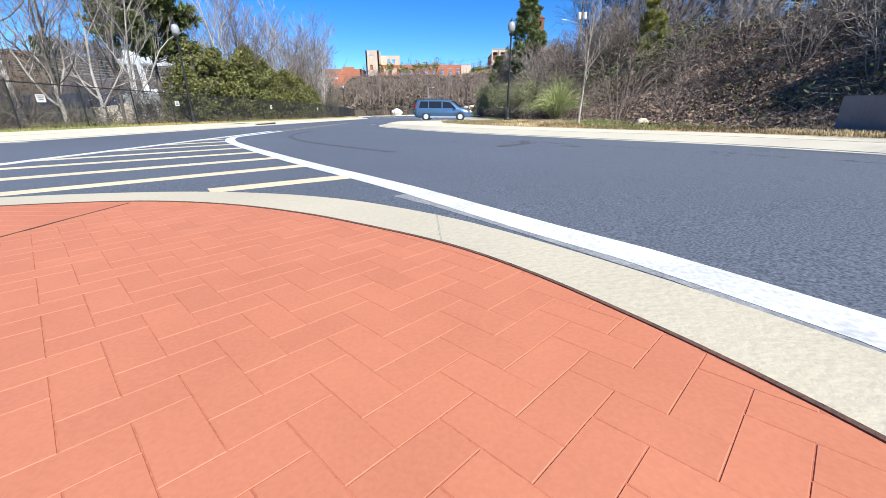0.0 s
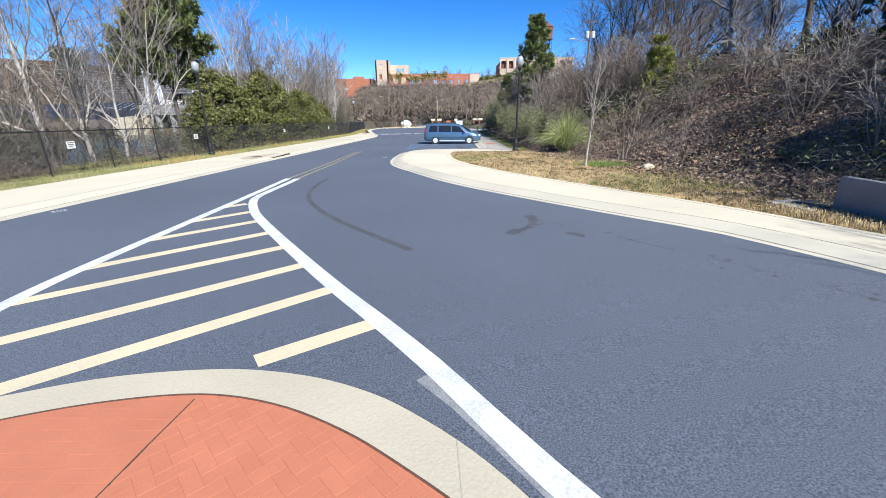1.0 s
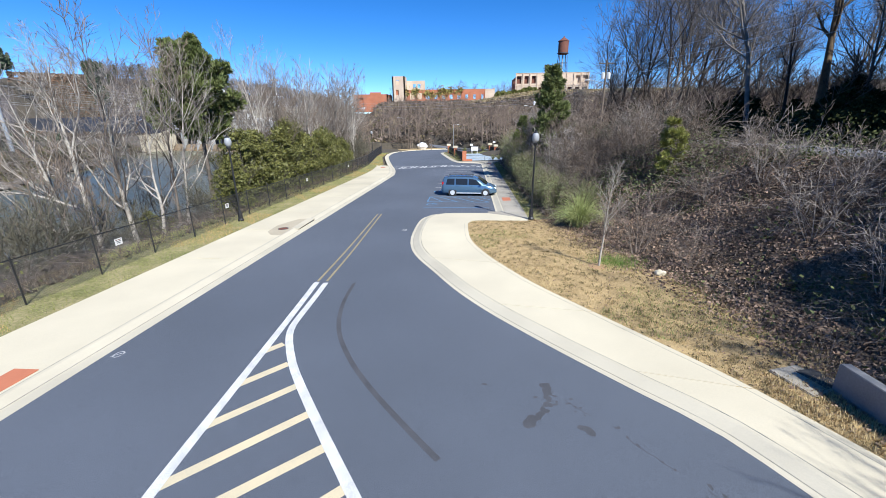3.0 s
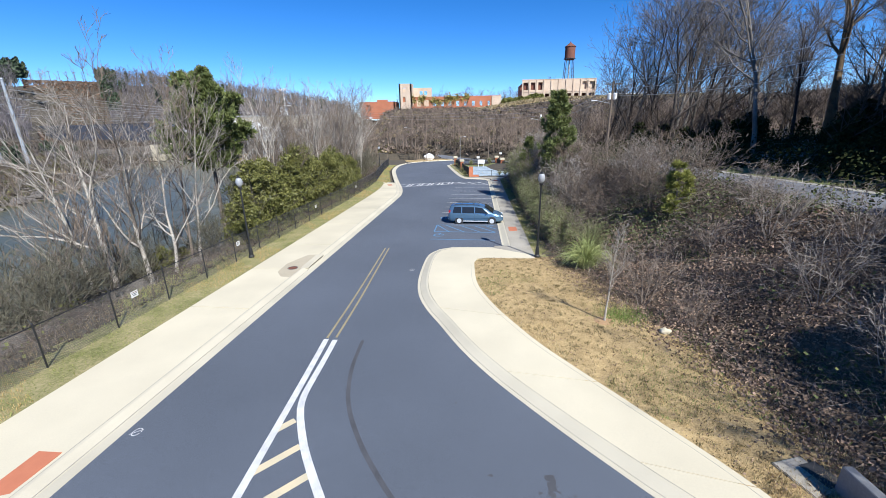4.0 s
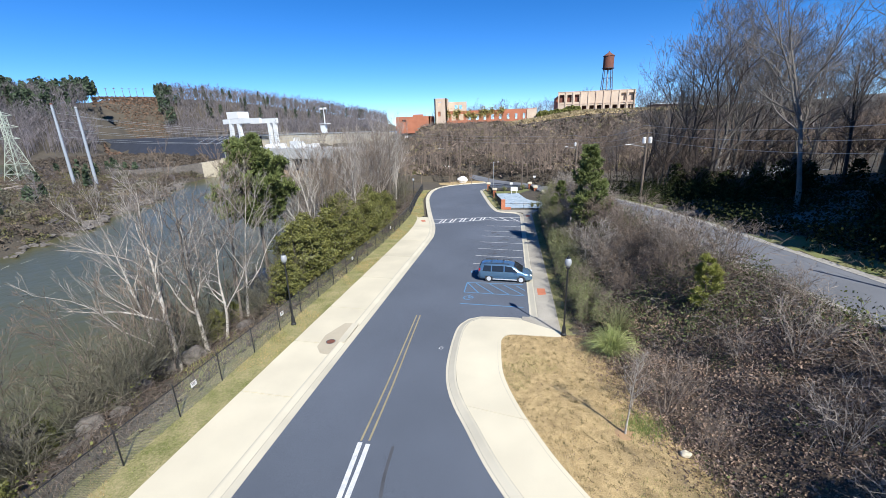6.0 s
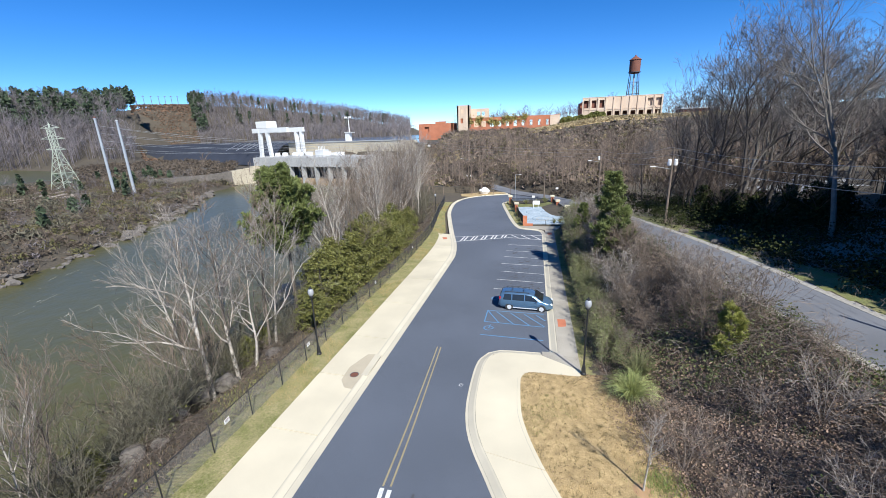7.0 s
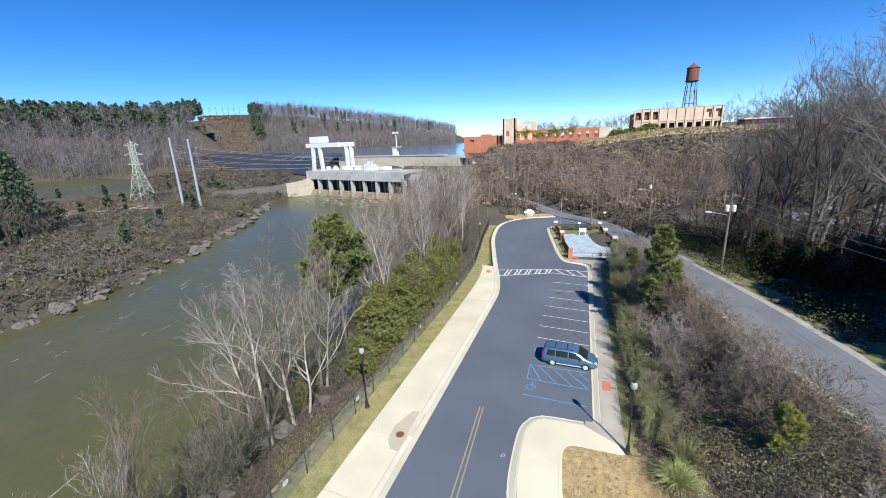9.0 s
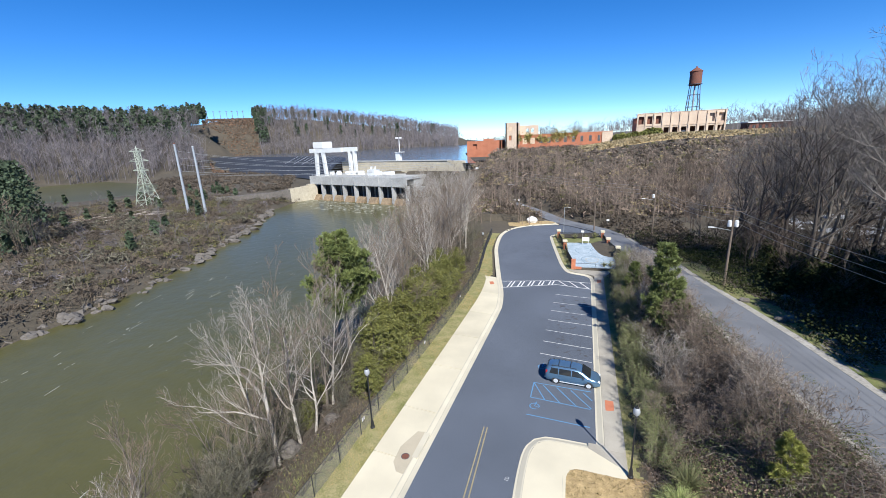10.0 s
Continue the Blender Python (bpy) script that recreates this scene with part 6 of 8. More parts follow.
for x, y, s, rz in ((-20.4, 35.4, 0.76, 0), (-21.9, 40.5, 0.8, 70), (-20.5, 45, 0.85, 150), (-21.8, 50.5, 0.9, 210), (-21.2, 57, 0.75, 280), (-22.8, 63, 0.85, 30), (-18.9, 31.2, 0.5, 100), (-19.6, 37, 0.7, 33), (-19.8, 42.3, 0.75, 64), (-20, 48, 0.72, 95), (-20, 53.5, 0.7, 122), (-20.6, 60, 0.7, 244), (-21.5, 67, 0.62, 11), (-23, 73, 0.6, 200)):
    plant("evergreen_tree", f"ever{int(rz) % 3}", leafy(60 + int(rz) % 3, 9.3, 3.1, M["leaf"], 12500, 0.115), x, y, s, rz, "broad glossy evergreen leaning on the fence", "tree", "evergreens along the fence", dz=-0.6)
plant("pine_tree", "pine0", pine(5, 17.9, 9.4, 17, 0.5, "needle", 22, 0.03, 0.42, 0.75, 20), -25.8, 38.8, 1.0, 0, "full green pine standing on the river bank", "tree", "", dz=-0.3)
for i in range(26):
    y = 60 + i * 2.0 + srng.uniform(-1, 1)
    x = float(np.interp(y, [60, 90, 106, 118], [-20, -24, -27, -29])) - srng.uniform(0.5, 9)
    plant("bare_tree", f"light{i % 3}", bare(140 + i % 3, 11, 0.11, M["bark"] if i % 3 else M["white_bark"], (9, 6, 5), 0.65, 0.2, 0.16, thin=0.013), x, y, srng.uniform(1.0, 1.4), srng.uniform(0, 360), "slender leafless grey tree on the river bank", "tree", "bare trees on the river bank")

for i in range(40):
    y = srng.uniform(98, 166)
    x = float(np.interp(y, NEAR_Y, NEAR_X)) + srng.uniform(1, 14)
    pale = i % 3 == 0
    plant("sycamore" if pale else "bare_tree", f"syc{i % 3}" if pale else f"light{i % 3}", bare(140 + i % 3, 11, 0.11, M["bark"] if i % 3 else M["white_bark"], (9, 6, 5), 0.65, 0.2, 0.16, thin=0.013), x, y, srng.uniform(0.7, 1.2), srng.uniform(0, 360), "pale-barked bare tree below the dam" if pale else "slender leafless grey tree on the river bank", "tree", "bare trees on the river bank")

for i, (x, y) in enumerate(((-30, 88), (-33, 95), (-27, 96), (-36, 103), (-31, 106), (-40, 112), (-34, 115), (-44, 122), (-38, 124), (-50, 132), (-46, 140), (-56, 146), (-28, 82), (-26, 90))):
    plant("sycamore", f"syc{i % 3}", None, x, y, 0.95 + 0.08 * (i % 5), i * 67, "pale-barked bare tree below the dam", "tree", "bare trees on the river bank")

for i in range(18):
    y = 24 + 2.7 * i + srng.uniform(-1, 1)
    x = -21.2 - srng.uniform(0, 6.5) - 0.04 * y
    if 33 < y < 48:
        x = -19.8 - srng.uniform(0, 1.5)
    plant("sycamore" if i % 3 == 0 else "bare_tree", f"syc{i % 3}" if i % 3 == 0 else f"bare{i % 4}", None, x, y, srng.uniform(0.85, 1.2), srng.uniform(0, 360), "slender leafless tree leaning over the river", "tree", "bare trees on the river bank", tilt=(srng.uniform(-5, 5), srng.uniform(-9, 2)))
for i in range(12):
    y = srng.uniform(4, 24)
    plant("sapling_tree", f"young{i % 3}", bare(240 + i % 3, 6.0, 0.05, M["bark"], (9, 5, 4), 0.5, 0.15, 0.25), -20.6 - srng.uniform(0, 7), y, srng.uniform(0.7, 1.2), srng.uniform(0, 360), "pale young bare tree on the river bank", "tree", "young trees on the river bank")

for i, (x, y) in enumerate(((-31, 52), (-30, 56), (-33, 60), (-33, 65), (-36, 68), (-35, 73), (-38, 77), (-28, 58))):
    plant("bare_tree", f"light{i % 3}", None, x, y, 1.15 + 0.06 * (i % 4), i * 71, "tall leafless grey tree at the water's edge", "tree", "bare trees on the river bank")

# the right bank: pines among the thicket, tall bare trees on the wooded hill
plant("pine_tree", "pine1", pine(6, 9.4, 2.6, 16, 0.06, "needle", 24, 0.022, 0.42, 0.75, 6), 8.7, 46.6, 1.0, 40, "young green pine among bare brush", "tree")
plant("pine_tree", "pine2", pine(7, 4.0, 0.95, 7, 0.1, "young_needle", 24, 0.011, 0.3, 0.7, 5), 11.7, 25.6, 0.8, 10, "small yellowish pine sapling on the bank", "tree")
plant("pine_tree", "pine1", None, 6.8, 57, 0.6, 200, "young green pine among bare brush", "tree")
BIG = [(0, 0, -0.6), (0.2, 0.6, 2.2), (0.3, 1.6, 5.0), (0.8, 3.6, 9.0), (0.2, 4.6, 13.0), (-0.6, 5.4, 17.0), (-1.4, 6.0, 21.0), (-2.0, 6.4, 25.0)]
plant("tall_tree", "big", bare(97, 26, 0.3, M["grey_bark"], (14, 9, 7, 5), 0.78, 0.3, 0.14, trunk=BIG, ratio=0.48, limbs=True, thin=0.012, twig=M["hill_twig"]), 29.0, 47.0, 0.86, 0, "tall grey hardwood with a leaning trunk beside the drive", "tree", "tall trees on the wooded hill")
plant("tall_tree", "stout", bare(98, 22, 0.62, M["tan_bark"], (11, 7, 6, 4), 0.7, 0.45, 0.14, ratio=0.5, limbs=True, thin=0.015, twig=M["hill_twig"]), 51.9, 67.2, 1.0, 0, "stout tan-barked hardwood on the wooded hill", "tree", "tall trees on the wooded hill")
TALL = ((43.6, 62.8, 1.15), (46, 54, 1.1), (57, 62, 1.2), (60, 72, 1.3), (27, 61.6, 1.25), (28.4, 64.4, 1.4), (26.4, 66.6, 1.35), (30.2, 66, 1.3), (32.3, 65.4, 1.3), (25.6, 73.6, 1.3), (23.6, 69.5, 1.1), (34, 71, 1.25), (22.6, 76, 0.95), (37, 62, 1.2), (39, 73, 1.3), (53, 84, 1.3), (62, 92, 1.4), (46, 84, 1.3), (66, 104, 1.4), (58, 112, 1.4), (36, 88, 1.0), (76, 110, 1.5), (84, 98, 1.5), (28, 84, 0.9), (22, 90, 0.75), (36, 36, 0.9), (41, 42, 1.0), (34, 28, 0.9), (48, 44, 1.1), (23.5, 1, 0.9), (20, -4, 0.9))
for i, (x, y, s) in enumerate(TALL):
    plant("tall_tree", f"tall{i % 4}", bare(80 + i % 4, 13, 0.2, M["grey_bark"] if i % 2 else M["dark_bark"], (10, 8, 6, 4), 0.8, 0.28, 0.13, thin=0.012, limbs=True, ratio=0.72, twig=M["hill_twig"]), x, y, s, 77 * i, "tall leafless hardwood on the wooded hill", "tree", "tall trees on the wooded hill", tilt=(3 * math.sin(2.1 * i), 4 * math.cos(1.3 * i)))

for i in range(14):
    x, y = 25 + srng.uniform(0, 1) ** 1.3 * 30, srng.uniform(-8, 66)
    x = max(x, float(road_x(y)) + 5.5 + srng.uniform(0, 3))
    plant("evergreen_shrub", f"dark{i % 2}", leafy(160 + i % 2, 5.0, 2.6, M["shade_leaf"], 5200, 0.13, low=0.02), x, y, srng.uniform(0.4, 0.75), srng.uniform(0, 360), "evergreen shrub under the hill trees, leaf colour deepened for shade", "shrub", "dark evergreens on the hill", dz=-0.2)
for x, y, s in ((19.2, 3, 1.0), (20.5, 8, 0.9), (18.6, -0.5, 0.9), (17.6, 5, 0.75), (21, -6, 1.2), (22, 4.5, 1.1), (24, 0, 1.2), (21.5, 14, 0.8), (19.5, 11, 0.7), (24.5, 10, 1.0)):
    plant("evergreen_tree", f"ever{int(x) % 3}", leafy(60 + int(x) % 3, 9.3, 3.1, M["leaf"], 12500, 0.115), x, y, s, 40 * x, "broad glossy evergreen on the bank below the upper road", "tree", "evergreens on the bank", dz=-0.4)
for i, (x, y, s) in enumerate(((-27, 9, 0.3), (-25, 15, 0.36), (-29, 17, 0.34), (-24, 7, 0.3), (-30, 12, 0.38), (-26, 20, 0.26), (-23.5, 27.5, 0.3), (-27.5, 29, 0.36), (-30.5, 22, 0.3), (-25.5, 32, 0.3), (-21, 11, 0.22), (-22.4, 4, 0.3))):
    plant("evergreen_shrub", f"ever{i % 3}", leafy(60 + i % 3, 9.3, 3.1, M["leaf"], 12500, 0.115), x, y, s, 50 * i, "olive evergreen shrub among the river bank trees", "shrub", "evergreen shrubs on the river bank", dz=-0.2)
for i, (x, y) in enumerate(((13.5, -3), (15.5, 0.5), (12.5, -7))):
    plant("bare_tree", f"bare{i % 4}", None, x, y, 0.75, 90 * i, "slender leafless tree on the bank", "tree", "bare trees on the bank")
for i in range(60):
    y = srng.uniform(14, 60) if i > 20 else srng.uniform(2, 22)
    x = (-19.8 if y > 16 else -21.5) - srng.uniform(0, 11)
    plant("shrub", f"bank_shrub{i % 4}", bare(400 + i % 4, 3.4, 0.034, M["dark_twig"], (6, 5, 4), 0.6, 0.12, 0.04, stems=8, twig=M["dark_twig"], thin=0.0085, ratio=0.6), x, y, srng.uniform(0.8, 1.35), srng.uniform(0, 360), "upright leafless shrub on the river bank", "shrub", "bare shrubs on the river bank")

hr0 = np.random.default_rng(71)
# spots for a pine stand out of view, added to shade the wooded hill
dx, dy = hr0.uniform(31, 68, 460), hr0.uniform(4, 54, 460)
dense = (dx > 0.95 * dy + 3) & (dx > 31 + 0.5 * np.maximum(26 - dy, 0))
M["pine_dark"] = mat("pine_dark", (0.05, 0.075, 0.03), (0.08, 0.1, 0.04), 0.8, 0.05, 0.5, 0.5, 0, island=0.4)
# thicket of bare shrubs between the lot and the upper road
k = 0
while k < 66:
    y = srng.uniform(12, 71)
    fx, rx = float(np.interp(y, FOOT_Y, FOOT_X)), float(road_x(y)) - 3.4
    x = srng.uniform(fx + 0.8, max(rx, fx + 1.5))
    if y < 26 and srng.random() < 0.6 and x < fx + 4:
        continue
    plant("shrub", f"shrub{k % 4}", shrub(100 + k % 4, 3.2, 8), x, y, srng.uniform(0.55, 1.25) * (0.8 if y < 26 else 1), srng.uniform(0, 360), "tangled leafless shrub on the bank", "shrub", "bare shrubs on the bank")
    k += 1


def canes(name, rng, n, region, h, label, r=0.006, material="cane"):
    """Arching dead canes and vines in clumps: each bends up, over and down."""
    x, y = region(rng, n)
    v = bumpy(x, y, 0.55, 3) + 0.6 * bumpy(x, y, 1.5, 1)
    s = v > rng.uniform(-0.9, 0.5, len(x))
    x, y, v = x[s], y[s], v[s]
    z = land(x, y)
    a = rng.uniform(0, 2 * np.pi, len(x))
    L = h * rng.uniform(0.4, 1.2, len(x)) * np.clip(0.75 + 0.7 * v, 0.35, 1.5)
    pts = []
    for t in np.linspace(0, 1, 6):
        out = L * (0.95 * t ** 1.4)
        rise = L * (1.5 * t - 1.25 * t * t) * rng.uniform(0.75, 1.0, len(x))
        j = 0.12 * L * t
        pts.append(np.column_stack([x + np.cos(a) * out + rng.normal(0, 1, len(x)) * j, y + np.sin(a) * out + rng.normal(0, 1, len(x)) * j, z + rise - 0.05]))
    V, F = join(*[ribbons(rng, p, q, r * (1.3 - 0.15 * i), r * (1.3 - 0.15 * (i + 1))) for i, (p, q) in enumerate(zip(pts, pts[1:]))])
    return tagged(raw(name, V, F, M[material]), label, "brush", kind="stuff")


def right_bank(rng, n):
    y = rng.uniform(8.5, 76, n)
    fx, rx = np.interp(y, FOOT_Y, FOOT_X), road_x(y) - 3.2
    x = fx + 0.3 + (np.maximum(rx, fx + 1) - fx) * rng.uniform(0, 1, n)
    k = (y > 24) | (x > fx + 4.5 + 1.5 * np.sin(y)) | (rng.random(n) < 0.12)
    return x[k], y[k]


def near_bank(rng, n):
    y = rng.uniform(-4, 30, n)
    fx, rx = np.interp(y, FOOT_Y, FOOT_X), road_x(y) - 3.0
    return fx + 0.3 + (rx - fx) * rng.uniform(0, 1, n) ** 0.8, y


def beyond_road(rng, n):
    y = rng.uniform(-6, 100, n)
    return road_x(y) + 4.0 + rng.uniform(0, 1, n) ** 1.5 * 26, y


def left_bank(rng, n):
    y = rng.uniform(-6, 104, n)
    e = np.interp(y, [-14, 16, 60, 70, 90, 106], [-17.0, -17.2, -17.6, -18.4, -21.6, -23.8])
    nx = np.interp(y, NEAR_Y, NEAR_X)
    return e + (nx - e) * rng.uniform(0, 1, n), y


# darker copy of cane: shade inside brush and woods is put into its colour
M["shade_cane"] = mat("shade_cane", (0.11, 0.08, 0.06), (0.06, 0.045, 0.035), 0.95, 0.5, 6, 0.5, 0, island=0.4)
canes("brambles", np.random.default_rng(1), 15000, right_bank, 1.9, "brown tangle of dead canes and vines on the bank", 0.0065)
canes("brambles", np.random.default_rng(17), 13000, right_bank, 1.5, "tangle of vines on the bank, darkened for the shade inside the thicket", 0.009, "shade_cane")
canes("brambles", np.random.default_rng(18), 5500, right_bank, 2.5, "pale grey arching canes on the bank", 0.0065, "pale_cane")
for i in range(25):
    y = srng.uniform(24, 66)
    fx, rx = float(np.interp(y, FOOT_Y, FOOT_X)), float(road_x(y)) - 3.6
    plant("bush", f"bush{i % 3}", bare(210 + i % 3, 4.2, 0.036, M["bark"] if i % 3 else M["white_bark"], (7, 5, 4, 2), 0.75, 0.1, 0.03, stems=5, ratio=0.6), srng.uniform(fx + (1.5 if y < 42 else 3.0), rx), y, srng.uniform(0.55, 1.05), srng.uniform(0, 360), "tall many-stemmed bare bush in the thicket", "bush", "bare bushes in the thicket")
canes("brambles", np.random.default_rng(19), 3600, lambda rng, n: (13.5 + rng.normal(0, 1.6, n), 9.5 + rng.normal(0, 2.2, n)), 1.7, "grey bleached vines arching over the bank", 0.0032, "pale_cane")
canes("brambles", np.random.default_rng(2), 6000, near_bank, 0.9, "low grey-brown vines over leaf litter", 0.0028)
canes("brambles", np.random.default_rng(3), 15000, left_bank, 1.9, "brush under the trees on the river bank, darkened for shade", 0.01, "shade_cane")
canes("brambles", np.random.default_rng(33), 6000, left_bank, 2.2, "grey-brown canes under the trees on the river bank", 0.008)
canes("brambles", np.random.default_rng(4), 5000, beyond_road, 2.2, "dark brush on the wooded hill", 0.01)


def lawn(rng, n):
    y = rng.uniform(3, 27, n)
    b = np.array(BACK_R)
    x0 = np.interp(y, b[:14, 1], b[:14, 0])
    fx = np.interp(y, FOOT_Y, FOOT_X)
    return x0 + 0.04 + np.maximum(fx + 0.8 - x0, 0.1) * rng.uniform(0, 1, n), y


def clumped(region, keep, seed):
    def f(rng, n):
        x, y = region(rng, n * 3)
        v = bumpy(x, y, 0.35, seed)
        s = v > keep
        return x[s][:n], y[s][:n]
    return f


def litter(name, rng, n, region, size, material, label, lift=0.012):
    x, y = region(rng, n)
    c = np.column_stack([x, y, land(x, y) + lift + rng.uniform(0, 0.05, len(x))])
    return tagged(raw(name, *leaves(rng, c, size, 1.3, 0.3), material), label, "leaf litter", kind="stuff")


litter("leaf_litter", np.random.default_rng(5), 70000, near_bank, 0.06, M["litter"], "dry brown leaves covering the bank")
M["dark_litter"] = mat("dark_litter", (0.1, 0.07, 0.045), (0.05, 0.036, 0.025), 0.95, 0.5, 8, 0.4, 0, island=0.45)
litter("leaf_litter", np.random.default_rng(56), 15000, clumped(near_bank, 0.2, 2), 0.06, M["dark_litter"], "darker leaves clumped in patches on the bank")
litter("leaf_litter", np.random.default_rng(57), 4000, lawn, 0.028, M["litter"], "scattered dead leaves on the lawn", 0.02)
def bank_foot(rng, n):
    y = rng.uniform(3, 27, n)
    return np.interp(y, FOOT_Y, FOOT_X) + rng.normal(0.2, 0.6, n), y


litter("leaf_litter", np.random.default_rng(60), 7000, bank_foot, 0.05, M["litter"], "dead leaves drifting from the bank onto the lawn", 0.02)
litter("leaf_litter", np.random.default_rng(6), 18000, right_bank, 0.1, M["litter"], "dry brown leaves under the brush")
litter("leaf_litter", np.random.default_rng(7), 13000, left_bank, 0.12, M["dark_litter"], "dry brown leaves on the river bank")


def undergrowth(name, rng, n, region, h, size, material, label):
    x, y = region(rng, n)
    c = np.column_stack([x, y, land(x, y) + rng.uniform(0, 1, len(x)) ** 1.5 * h])
    return tagged(raw(name, *leaves(rng, c, size, 1.5), material), label, "undergrowth", kind="stuff")


M["vine_leaf"] = mat("vine_leaf", (0.06, 0.075, 0.02), (0.1, 0.11, 0.03), 0.7, 0.6, 4, 0.5, 0, island=0.4)
# hill undergrowth whose leaf colour carries the shade of the trees
undergrowth("ivy", np.random.default_rng(8), 36000, clumped(beyond_road, -0.1, 1), 2.2, 0.1, M["shade_leaf"], "evergreen undergrowth on the wooded hill, colour deepened for shade")
undergrowth("ivy", np.random.default_rng(58), 30000, lambda rng, n: (lambda y: (road_x(y) + 6.3 + rng.uniform(0, 1, n) ** 1.3 * 22, y))(rng.uniform(26, 96, n)), 0.9, 0.12, M["shade_leaf"], "low evergreen cover on the wooded hill, colour deepened for shade")
undergrowth("ivy", np.random.default_rng(59), 15000, clumped(lambda rng, n: (rng.uniform(10.5, 17, n), rng.uniform(8, 36, n)), 0.0, 6), 0.25, 0.04, M["vine_leaf"], "low green ivy creeping over the bank")
undergrowth("ivy", np.random.default_rng(9), 22000, clumped(right_bank, 0.1, 4), 1.3, 0.065, M["vine_leaf"], "green evergreen vines in the brush")
undergrowth("ivy", np.random.default_rng(10), 14000, clumped(left_bank, 0.35, 7), 1.4, 0.07, M["leaf"], "green evergreen vines on the river bank")


# grass
def verge(rng, n):
    y = rng.uniform(-8, 104, n)
    a = np.interp(y, [-14, 15, 50, 60, 66.5, 70, 88, 100, 106], [-14.65, -14.65, -14.75, -14.95, -15.6, -15.1, -19.2, -20.7, -20.8])
    b = np.interp(y, [-14, 16, 60, 70, 90, 106], [-17.2, -17.4, -17.8, -18.6, -21.8, -24])
    return a + (b - a) * rng.uniform(0, 1, n), y


def strip_right(rng, n):
    y = rng.uniform(27.5, 73, n)
    return rng.uniform(3.92, 5.0, n), y


def fence_strip(rng, n):
    y = rng.uniform(-4, 70, n)
    return np.interp(y, [-14, 16, 60, 70], [-17.0, -17.2, -17.6, -18.4]) - np.abs(rng.normal(0, 1.5, n)), y


def grass(name, rng, n, region, h, w, material, label):
    x, y = region(rng, n)
    p = np.column_stack([x, y, land(x, y) - 0.01])
    return tagged(raw(name, *blades(rng, p, h, w), material), label, "grass", kind="stuff")


grass("dry_grass", np.random.default_rng(12), 46000, lawn, 0.055, 0.012, M["dry_blade"], "short straw-coloured winter grass")
M["straw_blade"] = mat("straw_blade", (0.62, 0.5, 0.28), (0.42, 0.31, 0.15), 0.9, 0.5, 5, 0.4, 0, island=0.3)
grass("dry_tufts", np.random.default_rng(52), 22000, clumped(lawn, 0.15, 5), 0.11, 0.016, M["straw_blade"], "pale straw tufts standing in the lawn")
def by_sapling(rng, n):
    return 6.6 + rng.normal(0, 0.55, n), 18.2 + rng.normal(0, 0.5, n)


def tufted(region, count, spread, per):
    def f(rng, n):
        x, y = region(rng, count)
        k = np.repeat(np.arange(len(x)), per)
        return x[k] + rng.normal(0, spread, len(k)), y[k] + rng.normal(0, spread, len(k))
    return f


M["weed_blade"] = mat("weed_blade", (0.13, 0.115, 0.04), (0.22, 0.17, 0.08), 0.9, 0.5, 5, 0.4, 0, island=0.4)
grass("lawn_weeds", np.random.default_rng(64), 0, tufted(lawn, 1700, 0.06, 14), 0.085, 0.02, M["weed_blade"], "small dark weed tufts dotted over the lawn")
M["red_soil"] = mat("red_soil", (0.46, 0.27, 0.14), (0.36, 0.24, 0.13), 1.0, 3, 25, 0.5, 0.6, bump_scale=0.02)
mound = thing("soil_mound", (5.56, 17.6, float(land(5.56, 17.6))), "low mound of reddish soil round the sapling", "soil")
part("mound", lathe([(0.5, -0.03), (0.4, 0.02), (0.25, 0.04), (0.1, 0.05)], 22), M["red_soil"], mound, smooth=True)
grass("green_grass", np.random.default_rng(63), 2600, by_sapling, 0.13, 0.016, M["bright_blade"], "fresh green grass patch by the sapling")
grass("green_grass", np.random.default_rng(13), 9000, clumped(lawn, 0.35, 2), 0.09, 0.014, M["bright_blade"], "patches of fresh green grass")
grass("verge_grass", np.random.default_rng(14), 32000, verge, 0.1, 0.022, M["green_blade"], "yellow green grass verge under the fence")
M["rank_blade"] = mat("rank_blade", (0.27, 0.2, 0.115), (0.15, 0.115, 0.062), 0.9, 0.5, 5, 0.4, 0, island=0.4)
grass("bank_grass", np.random.default_rng(115), 9000, fence_strip, 0.26, 0.018, M["rank_blade"], "rank brown grass behind the fence")
grass("bank_grass", np.random.default_rng(116), 6000, clumped(fence_strip, 0.1, 2), 0.25, 0.02, M["green_blade"], "green weeds behind the fence")
grass("verge_tufts", np.random.default_rng(114), 14000, clumped(verge, 0.1, 3), 0.11, 0.022, M["dry_blade"], "straw tufts in the grass verge")
grass("verge_grass", np.random.default_rng(15), 14000, strip_right, 0.1, 0.018, M["green_blade"], "thin grass strip behind the pavement")


def patch(name, x0, x1, y0, y1, step, keep, material, label):
    """A turf sheet laid just over the ground where keep() holds."""
    xs, ys = np.arange(x0, x1, step), np.arange(y0, y1, step)
    X, Y = np.meshgrid(xs, ys)
    Z = np.maximum(land(X, Y), gz(X, Y) + 0.1) + 0.014
    nx = len(xs)
    i = (np.arange(len(ys) - 1)[:, None] * nx + np.arange(nx - 1)[None]).ravel()
    F = np.stack([i, i + 1, i + nx + 1, i + nx], 1)
    V = np.stack([X, Y, Z], -1).reshape(-1, 3)
    F = F[keep(V[F].mean(1)[:, 0], V[F].mean(1)[:, 1])]
    return tagged(raw(name, V, F, material), label, "turf", kind="structure")


def back_edge(y):
    b = np.array(BACK_R)
    return np.interp(y, b[:13, 1], b[:13, 0])


